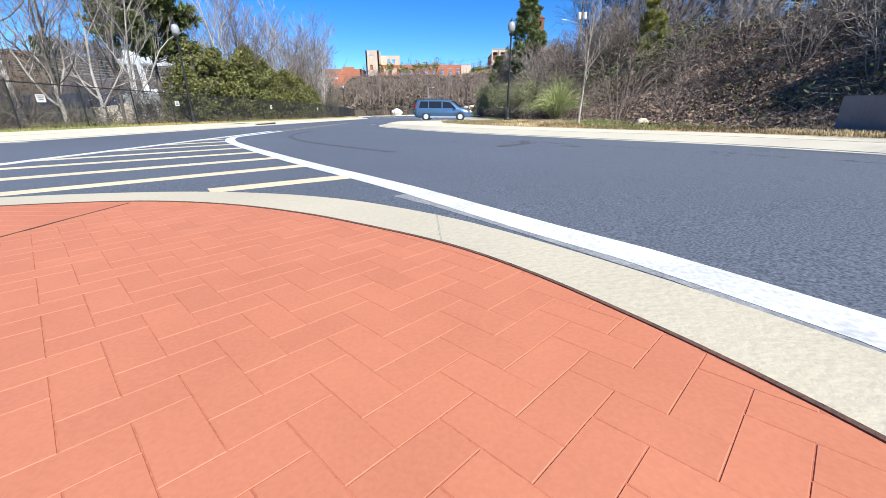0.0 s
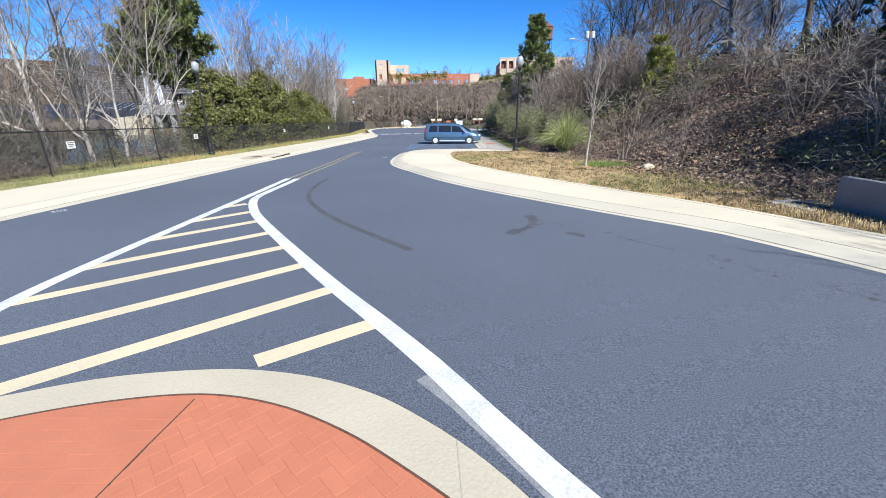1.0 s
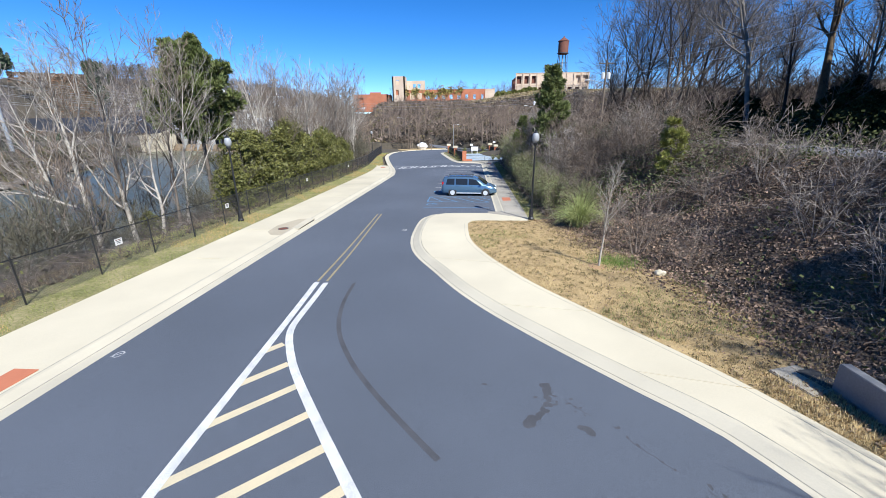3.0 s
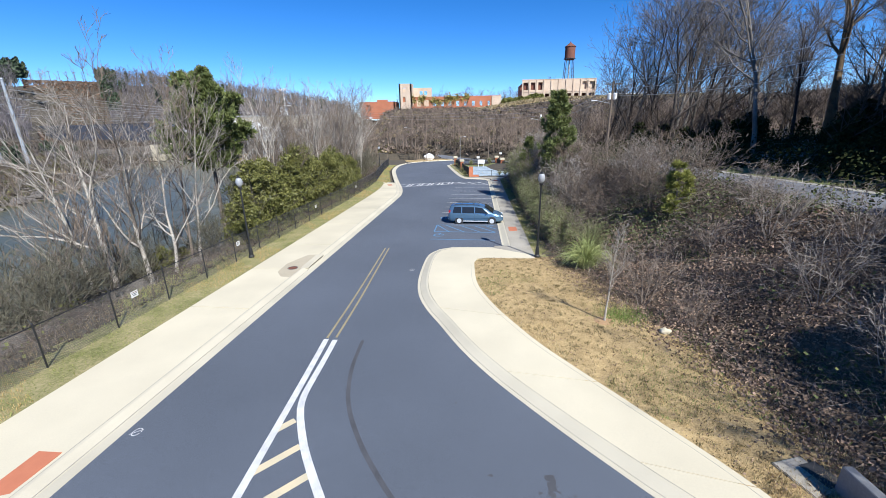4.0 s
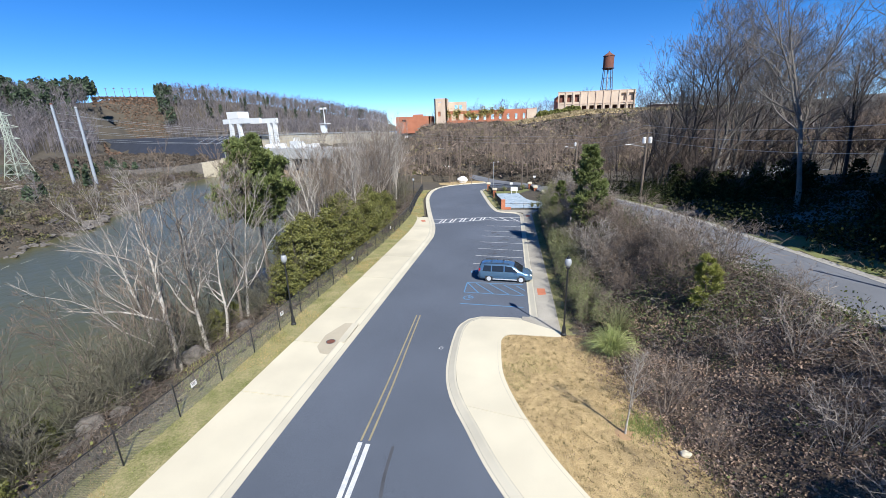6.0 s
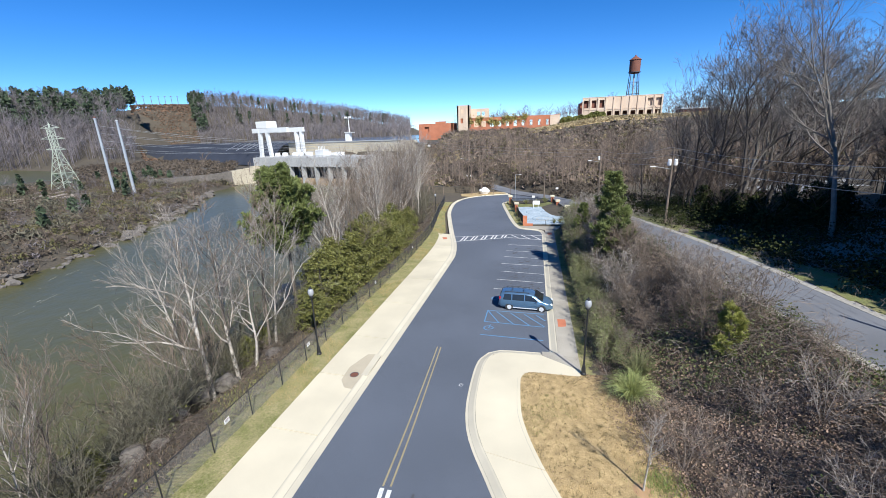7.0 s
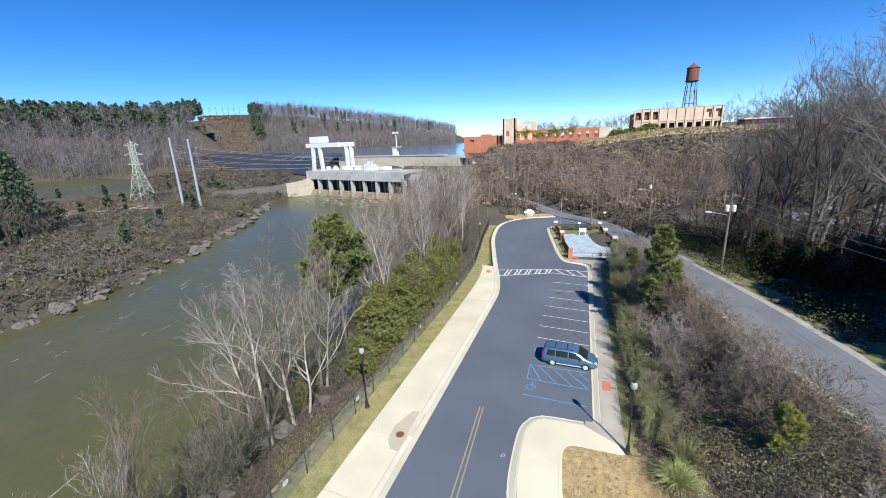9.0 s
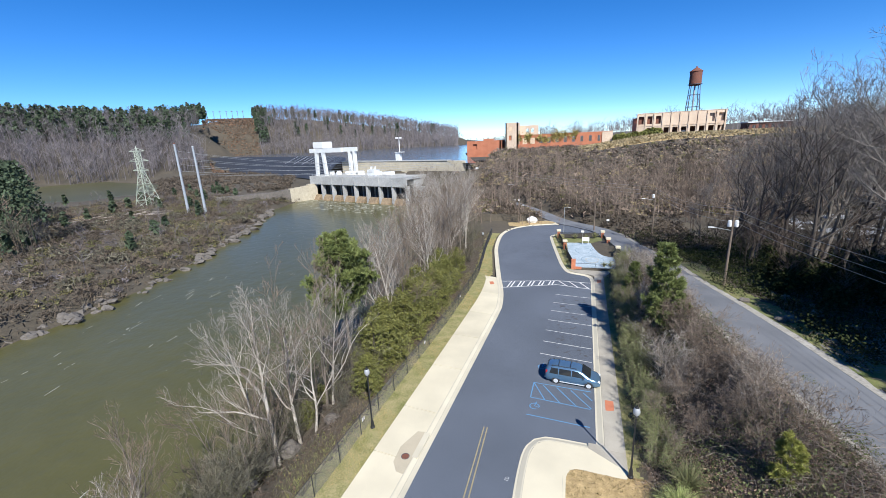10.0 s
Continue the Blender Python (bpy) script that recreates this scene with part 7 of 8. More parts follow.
patch("lawn", -0.8, 13, -10, 27.2, 0.2, lambda x, y: (x > back_edge(y) - 0.35) & (x < np.interp(y, FOOT_Y, FOOT_X) + 0.5 + 0.5 * bumpy(x, y, 2.0)) & ((y < 26.8) | (x > 3.6)), M["dry_lawn"], "dry straw-coloured lawn beside the pavement")
patch("verge", -26, -14.2, -12, 106, 0.25, lambda x, y: (x < np.interp(y, [-14, 15, 50, 60, 66.5, 70, 88, 100, 106], [-14.4, -14.4, -14.5, -14.7, -15.3, -15.1, -19.2, -20.7, -20.8])) & (x > np.interp(y, [-14, 16, 60, 70, 90, 106], [-17.3, -17.5, -17.9, -18.7, -21.9, -24.1]) + 0.4 * bumpy(x, y, 1.7)), M["verge_turf"], "yellow green grass verge")
patch("strip", 3.6, 5.6, 26.8, 76, 0.2, lambda x, y: x < 4.7 + 0.4 * bumpy(x, y, 1.9), M["verge_turf"], "thin grass strip behind the parking pavement")


M["thatch"] = mat("thatch", (0.185, 0.134, 0.09), (0.058, 0.042, 0.028), 1.0, 0.9, 13, 0.5, 0.4, bump_scale=0.05)
patch("bank_thatch", 3, 27, -4, 34, 0.3, lambda x, y: (x > np.interp(y, FOOT_Y, FOOT_X) + 0.2 + 0.4 * bumpy(x, y, 2.0)) & (x < road_x(y) - 3.0), M["thatch"], "matted leaves and dead vines on the bank")
patch("yard_verge", -7.4, -1.0, 74, 107, 0.25, lambda x, y: (x > np.interp(y, [73, 75.4, 80, 87, 95, 101, 106], [-1.2, -2.1, -3.3, -4.5, -5.8, -6.7, -6.4])) & (x < np.interp(y, [73, 77, 86, 97, 107], [-1.0, -1.3, -2.5, -3.3, -4.4])), M["verge_turf"], "grass strip between the kerb and the yard fence")
patch("yard_back", -5, 5, 97.2, 102.4, 0.25, lambda x, y: (x > -5.0) & (x < 4.6), M["green_turf"], "green planting behind the plaza")
patch("road_verge", 3, 26, 28, 112, 0.35, lambda x, y: (x > road_x(y) + 3.35) & (x < road_x(y) + 5.6 + 0.9 * bumpy(x, y, 0.8) + np.interp(y, [28, 45, 112], [1.5, 0.5, 0])), M["green_turf"], "green grass strip along the gravel shoulder")
DRIVE_X, DRIVE_Y = [20, 30, 35.5, 40, 45, 50], [40, 43.5, 49, 58, 70, 84]
patch("drive", 19, 50, 36, 84, 0.4, lambda x, y: (np.abs(y - np.interp(x, DRIVE_X, DRIVE_Y)) < 2.6 + 0.4 * bumpy(x, y, 1.0)) & (x > road_x(y) + 2.9), M["drive_dirt"], "pale dirt drive climbing into the wood")
patch("gravel_clearing", 44, 64, 92, 120, 0.6, lambda x, y: bumpy(x, y, 0.2) > 0.0, M["pale_gravel"], "pale sunlit gravel clearing beyond the trees")

# pampas grass clumps
def pampas_build(seed):
    def build():
        rng = np.random.default_rng(seed)
        n = 760
        a = rng.uniform(0, 6.28, n)
        L = rng.uniform(0.9, 2.0, n)
        sp = rng.uniform(0.1, 0.85, n)
        b = np.column_stack([0.2 * np.cos(a) * sp, 0.2 * np.sin(a) * sp, 0 * a])
        pts = [b + np.column_stack([np.cos(a) * L * sp * t ** 1.5, np.sin(a) * L * sp * t ** 1.5, L * (1.35 * t - 0.75 * sp * t * t)]) for t in (0, 0.35, 0.7, 1)]
        return [("foliage", mesh_only("foliage", *join(*[ribbons(rng, p, q, 0.0075 - 0.0015 * i, 0.006 - 0.0015 * i) for i, (p, q) in enumerate(zip(pts, pts[1:]))]), M["pampas"]))]
    return build


for i, (x, y, s) in enumerate(((7.2, 26.3, 1.0), (6.2, 30.5, 1.1), (6.4, 35.5, 1.2), (6.1, 41.5, 1.2), (6.2, 46, 1.3), (6.2, 49, 1.4), (6.2, 52, 1.45), (6.3, 55, 1.5), (6.4, 58, 1.5), (6.5, 60, 1.5), (6.5, 63, 1.6), (6.4, 66, 1.6), (6.8, 69, 1.6), (7.2, 72, 1.5), (-4.4, 97, 0.6), (-3.6, 91, 0.6), (-3.0, 86, 0.55), (-2.5, 80.5, 0.55), (-4.9, 100, 0.6), (3.0, 101, 0.7), (-1.5, 101.4, 0.65), (1, 101, 0.6), (4.2, 78.3, 0.5), (5.3, 78.6, 0.5))):
    plant("pampas_grass", f"pamp{i % 2}", pampas_build(130 + i % 2), x, y, s, i * 50, "arching clump of green and straw pampas grass", "grass clump", "pampas clumps")

def bamboo_build(seed):
    def build():
        rng = np.random.default_rng(seed)
        n = 46
        a, r = rng.uniform(0, 6.28, n), 0.75 * np.sqrt(rng.uniform(0, 1, n))
        b = np.column_stack([r * np.cos(a), r * np.sin(a), 0 * a - 0.1])
        h = rng.uniform(1.6, 3.0, n)
        top = b + np.column_stack([np.cos(a) * 0.35 * h * rng.random(n), np.sin(a) * 0.35 * h * rng.random(n), h])
        i = np.repeat(np.arange(n), 24)
        t = rng.uniform(0.2, 1.0, len(i))[:, None]
        p = b[i] + (top - b)[i] * t
        g = rng.uniform(0, 6.28, len(i))
        q = p + np.column_stack([np.cos(g), np.sin(g), rng.uniform(-0.9, 0.5, len(i))]) * rng.uniform(0.15, 0.34, (len(i), 1))
        return [("stem", mesh_only("stem", *sticks(b, top, 0.012, 0.004, 3), M["cane"])), ("foliage", mesh_only("foliage", *ribbons(rng, p, q, 0.016, 0.004), M["bamboo"]))]
    return build


for i in range(30):
    y = 28.5 + i * 1.55
    plant("bamboo_clump", f"bamboo{i % 3}", bamboo_build(300 + i % 3), float(np.interp(y, FOOT_Y, FOOT_X)) + 1.0 + 0.35 * math.sin(2.3 * i), y, 0.8 + 0.25 * (0.5 + 0.5 * math.sin(1.7 * i + 1)) + (0.15 if y > 42 else 0), i * 83, "feathery grey-green cane clump behind the parking pavement", "hedge", "cane clumps along the parking bays")

def bright_pampas():
    rng = np.random.default_rng(177)
    n = 1100
    a, L, sp = rng.uniform(0, 6.28, n), rng.uniform(0.8, 1.7, n), rng.uniform(0.15, 1.0, n)
    b = np.column_stack([0.3 * np.cos(a) * sp, 0.3 * np.sin(a) * sp, 0 * a])
    pts = [b + np.column_stack([np.cos(a) * L * sp * t ** 1.3, np.sin(a) * L * sp * t ** 1.3, L * (1.45 * t - 1.0 * sp * t * t - 0.15 * t ** 3)]) for t in (0, 0.3, 0.6, 0.85, 1.05)]
    return [("foliage", mesh_only("foliage", *join(*[ribbons(rng, p, q, 0.009 - 0.0015 * i, 0.0075 - 0.0015 * i) for i, (p, q) in enumerate(zip(pts, pts[1:]))]), M["pampas_bright"]))]


M["pampas_bright"] = mat("pampas_bright", (0.25, 0.31, 0.09), (0.4, 0.39, 0.17), 0.7, 1, 6, 0.5, 0, island=0.3)
plant("pampas_grass", "pamp_bright", bright_pampas, 6.5, 24.6, 1.15, 0, "bright green pampas clump at the lawn's edge", "grass clump")

# staked sapling on the lawn
plant("sapling", "sap", bare(150, 4.3, 0.05, M["white_bark"], (14, 6, 5), 0.6, 0.4, 0.2, thin=0.004, ratio=0.3), 5.56, 17.6, 1.0, 0, "thin bare sapling planted on the dry lawn", "tree")


# ---- woods in the distance ----
def stick_woods(name, x, y, h, material, label, twigs=34, width=0.32, z=None, thick=0.4):
    rng = np.random.default_rng(len(x))
    z = land(x, y) - 0.5 if z is None else z
    n = len(x)
    h = h * rng.uniform(0.65, 1.15, n)
    base = np.column_stack([x, y, z])
    top = base + np.column_stack([rng.normal(0, 0.05, n) * h, rng.normal(0, 0.05, n) * h, h])
    r = 0.011 * h
    tr = sticks(base, top, r, r * 0.15, 3)
    n1 = max(4, twigs // 7)
    n2 = max(2, twigs // n1 - 1)
    i = np.repeat(np.arange(n), n1)
    t = rng.uniform(0.28, 0.95, len(i))
    p = base[i] + (top - base)[i] * t[:, None]
    a = rng.uniform(0, 6.28, len(i))
    L = h[i] * width * (1.2 - t) * rng.uniform(0.6, 1.25, len(i))
    q = p + np.column_stack([np.cos(a) * L, np.sin(a) * L, L * rng.uniform(0.6, 1.5, len(i))])
    limb = ribbons(rng, p, q, r[i] * thick, r[i] * thick * 0.4)
    k = np.repeat(np.arange(len(i)), n2)
    u = rng.uniform(0.25, 1.0, len(k))
    p2 = p[k] + (q - p)[k] * u[:, None]
    a2 = a[k] + rng.normal(0, 0.9, len(k))
    L2 = L[k] * (1.1 - 0.6 * u) * rng.uniform(0.35, 0.9, len(k))
    q2 = p2 + np.column_stack([np.cos(a2) * L2, np.sin(a2) * L2, L2 * rng.uniform(0.2, 1.6, len(k))])
    tw = ribbons(rng, p2, q2, r[i][k] * thick * 0.6, r[i][k] * thick * 0.25)
    return tagged(raw(name, *join(tr, limb, tw), material), label, "woods", kind="stuff")


def crowns(name, x, y, h, material, label, n=90, size=1.0, wide=0.2, low=0.3):
    """Distant evergreens: trunks with clumps of foliage."""
    rng = np.random.default_rng(len(x) + 7)
    z = land(x, y) - 0.5
    h = h * rng.uniform(0.75, 1.15, len(x))
    i = np.repeat(np.arange(len(x)), n)
    t = rng.uniform(low, 1, len(i))
    a = rng.uniform(0, 6.28, len(i))
    R = h[i] * wide * np.sqrt(np.maximum(1.04 - t, 0)) * rng.uniform(0.2, 1.1, len(i))
    c = np.column_stack([x[i] + R * np.cos(a), y[i] + R * np.sin(a), z[i] + h[i] * t])
    base = np.column_stack([x, y, z])
    tr = sticks(base, base + np.column_stack([0 * x, 0 * x, h]), 0.012 * h, 0.003 * h, 3)
    return tagged(raw(name, *join(tr, leaves(rng, c, size, 1.3)), material), label, "woods", kind="stuff")


wr = np.random.default_rng(21)


def polar(n, az0, az1, r0, r1):
    a, r = np.radians(wr.uniform(az0, az1, n)), np.sqrt(wr.uniform(r0 * r0, r1 * r1, n))
    return r * np.sin(a), r * np.cos(a)


ux, uy2 = hr0.uniform(22, 62, 240), hr0.uniform(36, 112, 240)
under = (ux > road_x(uy2) + 8.5) & (np.abs(uy2 - np.interp(ux, [20, 30, 35.5, 40, 45, 50], [40, 43.5, 49, 58, 70, 84])) > 6) & ~((ux > 41) & (uy2 > 88))
close = under & (uy2 < 64)
crowns("hill_evergreens", ux[close][:80], uy2[close][:80], 4.2, M["shade_leaf"], "evergreen understorey on the wooded hill, colour deepened for shade", 700, 0.17, 0.45, 0.02)
# hill brush takes the darkened cane colour in place of real shade
stick_woods("hill_brush", ux[close], uy2[close], 7.5, M["shade_cane"], "bare brush on the wooded hill, darkened for shade", 110, 0.36, thick=0.45)
stick_woods("hill_brush", ux[under & ~close], uy2[under & ~close], 7.5, M["shade_cane"], "brown bare brush on the wooded hill, darkened for shade", 140, 0.38, thick=0.45)
# coarse unseen pines whose shadow falls on the hill beyond the upper road
crowns("pine_stand", dx[dense][:190], dy[dense][:190], 23, M["pine_dark"], "dense pines out of view on the hill, added to shade it", 420, 0.75, 0.26)
# hillside below the mill
M["mill_wood"] = mat("mill_wood", (0.25, 0.19, 0.148), (0.14, 0.104, 0.08), 0.95, 0.05, 0.6, 0.5, 0, island=0.4)
n = 2600
hx, hy = wr.uniform(-90, 120, n), wr.uniform(118, 268, n)
keep = (np.abs(hx - road_x(hy)) > 5) & ~((hy > 238) & (hx > -2)) & ~((hy > 252)) & (hx > np.interp(hy, [100, 180, 260], [-24, -56, -92])) & ~((hy > 236) & (hx > 10) & (wr.random(n) < 0.85)) & (hx < 140)
low = (hy[keep] > 200) | ((hy[keep] > 178) & (hx[keep] > -5))
brow = (hy[keep] > 204) & (hx[keep] > 4)
stick_woods("hillside_woods", hx[keep][~low], hy[keep][~low], 9.5, M["mill_wood"], "brown leafless woods at the foot of the mill slope", 56, thick=0.4)
stick_woods("hillside_woods", hx[keep][low & ~brow][::2], hy[keep][low & ~brow][::2], 4.5, M["mill_wood"], "low brown scrub on the mill slope", 42, 0.4, thick=0.5)
stick_woods("hillside_woods", hx[keep][brow & (hy[keep] < 220)], hy[keep][brow & (hy[keep] < 220)], 2.0, M["mill_wood"], "knee-high scrub below the terrace lawn", 42, 0.4, thick=0.5)
n = 620
hx, hy = wr.uniform(20, 130, n), wr.uniform(60, 175, n)
keep = (hx > road_x(hy) + 8) & ~((hx < 58) & (hy < 108)) & ~((hx > 42) & (hx < 66) & (hy > 90) & (hy < 122))
# same kind of woods as on the mill slope, coloured darker for shade
stick_woods("hillside_woods", hx[keep], hy[keep], 11, M["shade_cane"], "brown leafless woods beyond the upper road, darkened for shade", 64, thick=0.35)
n = 500
hx, hy = wr.uniform(-70, 260, n), wr.uniform(300, 480, n)
stick_woods("skyline_trees", hx, hy, 15, M["far_wood"], "bare trees on the skyline behind the mill", 84, 0.4, thick=0.45)
# brush on the rocky shelf across the river and on the slope below the mill
def mounds(name, rng, x, y, h, size, material, label, seed, keep, long=1.8):
    v = bumpy(x, y, 0.11, seed) + 0.5 * bumpy(x, y, 0.4, seed)
    s = v > keep
    x, y, v = x[s], y[s], v[s]
    c = np.column_stack([x, y, land(x, y) + rng.uniform(0, 1, len(x)) ** 1.3 * h * np.clip(v - keep + 0.3, 0, 1.2)])
    return tagged(raw(name, *leaves(rng, c, size, long), material), label, "brush", kind="stuff")


def shelf_points(n):
    x, y = polar(n, -88, -36, 90, 310)
    k = (x < np.interp(y, FAR_Y, FAR_X) - 2) & ~((x > -240) & (y > 196))
    return x[k], y[k]


M["shelf_twig"] = mat("shelf_twig", (0.14, 0.108, 0.078), (0.068, 0.054, 0.04), 0.95, 0.05, 0.6, 0.5, 0, island=0.35)
M["olive"] = mat("olive", (0.1, 0.098, 0.036), (0.16, 0.138, 0.06), 0.9, 0.1, 1, 0.5, 0, island=0.4)
M["straw"] = mat("straw", (0.34, 0.27, 0.15), (0.24, 0.19, 0.1), 0.9, 0.1, 1, 0.5, 0, island=0.3)
mr = np.random.default_rng(41)
def domes(name, rng, x, y, r, n, size, material, label, long=2.6):
    """Rounded clumps of twigs or leaves sitting on the ground."""
    i = np.repeat(np.arange(len(x)), n)
    r = r * rng.uniform(0.5, 1.4, len(x))
    d = rng.normal(size=(len(i), 3))
    d /= np.linalg.norm(d, axis=1, keepdims=True)
    d[:, 2] = np.abs(d[:, 2])
    c = np.column_stack([x[i], y[i], land(x, y)[i] - 0.1]) + d * (r[i] * rng.uniform(0.3, 1.05, len(i)) ** 0.6)[:, None] * [1, 1, 0.85]
    return tagged(raw(name, *leaves(rng, c, size, long), material), label, "brush", kind="stuff")


domes("shelf_bushes", mr, *shelf_points(1500), 2.1, 80, 0.15, M["shelf_twig"], "brown leafless bushes on the far bank", 5.0)
domes("shelf_bushes", mr, *shelf_points(460), 1.8, 90, 0.2, M["olive"], "olive evergreen bushes on the far bank")
domes("shelf_bushes", mr, *shelf_points(260), 1.8, 80, 0.09, M["far_wood"], "grey twiggy bushes on the far bank", 9.0)
x, y = polar(420, -57, -37.5, 300, 560)
k = ((x + 246) * 175 + (y - 365) * 344 < -6000) & (land(x, y) > WATER + 0.4)
domes("shelf_bushes", mr, x[k], y[k], 3.6, 60, 0.5, M["shelf_twig"], "brown brush on the rocks below the weir", 3.0)
domes("shelf_bushes", mr, *shelf_points(170), 3.6, 170, 0.2, M["dark_twig"], "large dark bushes on the far bank", 5.0)
mounds("shelf_brush", mr, *shelf_points(52000), 1.6, 0.16, M["shelf_twig"], "low brown brush on the far bank", 1, -0.5, 5.0)
mounds("shelf_grass", mr, *shelf_points(36000), 0.9, 0.1, M["straw"], "straw-coloured grass on the far bank", 8, 0.35, 3.0)
x, y = shelf_points(1500)
stick_woods("shelf_saplings", x, y, 4.2, M["twig"], "bare saplings on the far bank", 30, 0.45, thick=0.6)
x, y = shelf_points(110)
stick_woods("shelf_trees", x, y, 8, M["far_wood"], "grey bare trees scattered on the far bank", 84, 0.36, thick=0.45)
x, y = polar(70, -76, -65.5, 170, 330)
k = x < np.interp(y, FAR_Y, FAR_X) - 14
stick_woods("shelf_trees", x[k], y[k], 17, M["twig"], "tall bare trees on the far bank", 80, 0.3, thick=0.5)
x, y = polar(34, -74, -65.0, 185, 300)
crowns("shelf_evergreens", x, y, 25, M["far_needle"], "tall dark evergreens among the far bank trees", 900, 0.5, 0.24)


def slope_points(n):
    x, y = wr.uniform(-80, 130, n), wr.uniform(120, 262, n)
    k = (np.abs(x - road_x(y)) > 5) & (x > np.interp(y, [100, 180, 260], [-24, -56, -92])) & ~((y > 238) & (x > -4)) & ~((y > 225) & (x > 6)) & (y > 124 - 0.1 * x)
    return x[k], y[k]


domes("slope_bushes", mr, *slope_points(800), 2.0, 70, 0.22, M["shelf_twig"], "brown leafless bushes on the slope below the mill", 3.4)
domes("slope_bushes", mr, *slope_points(280), 1.8, 70, 0.22, M["olive"], "olive bushes on the slope below the mill")
domes("slope_bushes", mr, *slope_points(280), 1.6, 70, 0.18, M["straw"], "straw-coloured brush on the slope below the mill", 3.4)
mounds("slope_brush", mr, *slope_points(9000), 2.2, 0.34, M["olive"], "olive vines on the slope below the mill", 6, 0.3)
y = mr.uniform(86, 168, 330)
domes("road_brush", mr, road_x(y) + mr.uniform(4.2, 15, 330) * np.where(y > 112, 1.2, 1), y, 1.5, 60, 0.16, M["shelf_twig"], "brown brush beside the upper road", 4.0)
y = mr.uniform(124, 170, 120)
domes("road_brush", mr, road_x(y) - mr.uniform(5.0, 15, 120), y, 1.4, 60, 0.16, M["shelf_twig"], "brown brush between the road and the river", 4.0)
mounds("slope_brush", mr, *slope_points(26000), 1.3, 0.34, M["mill_wood"], "brown scrub covering the mill slope", 2, -0.7, 3.0)
mounds("slope_grass", mr, *slope_points(22000), 0.9, 0.5, M["straw"], "straw-coloured grass on the slope", 9, 0.35)
x, y = wr.uniform(-4, 130, 9000), wr.uniform(230, 271, 9000)
mounds("terrace_grass", mr, x, y, 0.25, 0.6, M["straw"], "pale dry lawn on the mill terrace", 3, -2)
n = 60
hx, hy = polar(n, -84, -46, 130, 330)
keep = hx < np.interp(hy, FAR_Y, FAR_X) - 12
crowns("shelf_evergreens", hx[keep], hy[keep], 7, M["far_needle"], "dark cedars on the far bank", 70, 0.9, 0.22)
# more on the far bank: olive drifts, pale grass, dark bare trees, washed-up logs by the pond
fr = np.random.default_rng(83)
x, y = shelf_points(2200)
k = bumpy(x, y, 0.05, 5) > 0.15
domes("shelf_bushes", fr, x[k], y[k], 1.7, 80, 0.16, M["olive"], "olive green brush in drifts on the far bank", 3.0)
x, y = shelf_points(16000)
k = bumpy(x, y, 0.07, 11) > 0.55
domes("shelf_grass", fr, x[k][:900], y[k][:900], 0.8, 30, 0.1, M["straw"], "pale dry grass tufts on the far bank", 6.0)
x, y = polar(40, -72, -63.4, 165, 225)
stick_woods("shelf_trees", x, y, 13, M["dark_twig"], "dark leafless trees on the far bank", 110, 0.34, thick=0.4)
for i in range(16):
    a, d = math.radians(-63.5 + 0.62 * i + fr.uniform(-0.5, 0.5)), fr.uniform(228, 248)
    x, y = d * math.sin(a), d * math.cos(a)
    L, r = fr.uniform(6, 13), fr.uniform(0.22, 0.42)
    P = np.column_stack([np.linspace(-L / 2, L / 2, 6), fr.normal(0, 0.2, 6), np.full(6, 0.1) + np.linspace(0, fr.uniform(0, 1.2), 6)])
    log = raw("log", *tubes(P[None], np.linspace(r, r * 0.45, 6)[None], 7), M["pale_cane"], smooth=True)
    log.matrix_world = pose(x, y, float(land(x, y)) + r, 0, 0, math.degrees(-a) + fr.uniform(-30, 30))
    tagged(log, "grey weathered tree trunk washed up on the bank", "log", "logs washed up on the bank")

# leafless trees and shrubs between the end of the road and the river
for i in range(44):
    y = fr.uniform(76, 134)
    x = float(np.interp(y, [60, 70, 90, 106, 118, 140], [-17.6, -18.2, -22, -25, -27, -40])) - 2.0 - fr.uniform(0, 11)
    if i % 2:
        plant("bare_tree", f"light{i % 3}", None, x, y, fr.uniform(0.5, 0.85), fr.uniform(0, 360), "leafless grey tree between the road and the river", "tree", "bare trees on the river bank")
    else:
        plant("shrub", f"bank_shrub{i % 4}", None, x, y, fr.uniform(1.0, 1.6), fr.uniform(0, 360), "upright leafless shrub on the river bank", "shrub", "bare shrubs on the river bank")

# wooded hills
M["red_brush"] = mat("red_brush", (0.2, 0.115, 0.07), (0.11, 0.075, 0.05), 0.95, 0.02, 0.3, 0.5, 0, island=0.4)
mounds("clearing_brush", mr, *polar(7000, -48.9, -43.0, 640, 1150), 1.6, 1.5, M["red_brush"], "reddish brown brush in the power line clearing", 4, -1.2, 2.0)
hx, hy = polar(5600, -88, -49.2, 645, 1000)
stick_woods("far_woods", hx, hy, 33, M["far_wood"], "grey leafless woods on the far hills", 20, 0.3, thick=0.6)
hx, hy = polar(3600, -42.9, -17, 890, 1230)
stick_woods("far_woods", hx, hy, 33, M["far_wood"], "grey leafless woods on the far hills", 20, 0.3, thick=0.75)
hx, hy = polar(680, -88, -50, 790, 1000)
crowns("far_pines", hx, hy, 35, M["far_needle"], "dark pines along the far ridge", 80, 2.4, 0.19, 0.2)
hx, hy = polar(46, -51.0, -48.3, 880, 960)
crowns("far_pines", hx, hy, 30, M["far_needle"], "dark pines at the edge of the clearing", 110, 2.4, 0.17)
hx, hy = polar(60, -43.3, -41.8, 980, 1160)
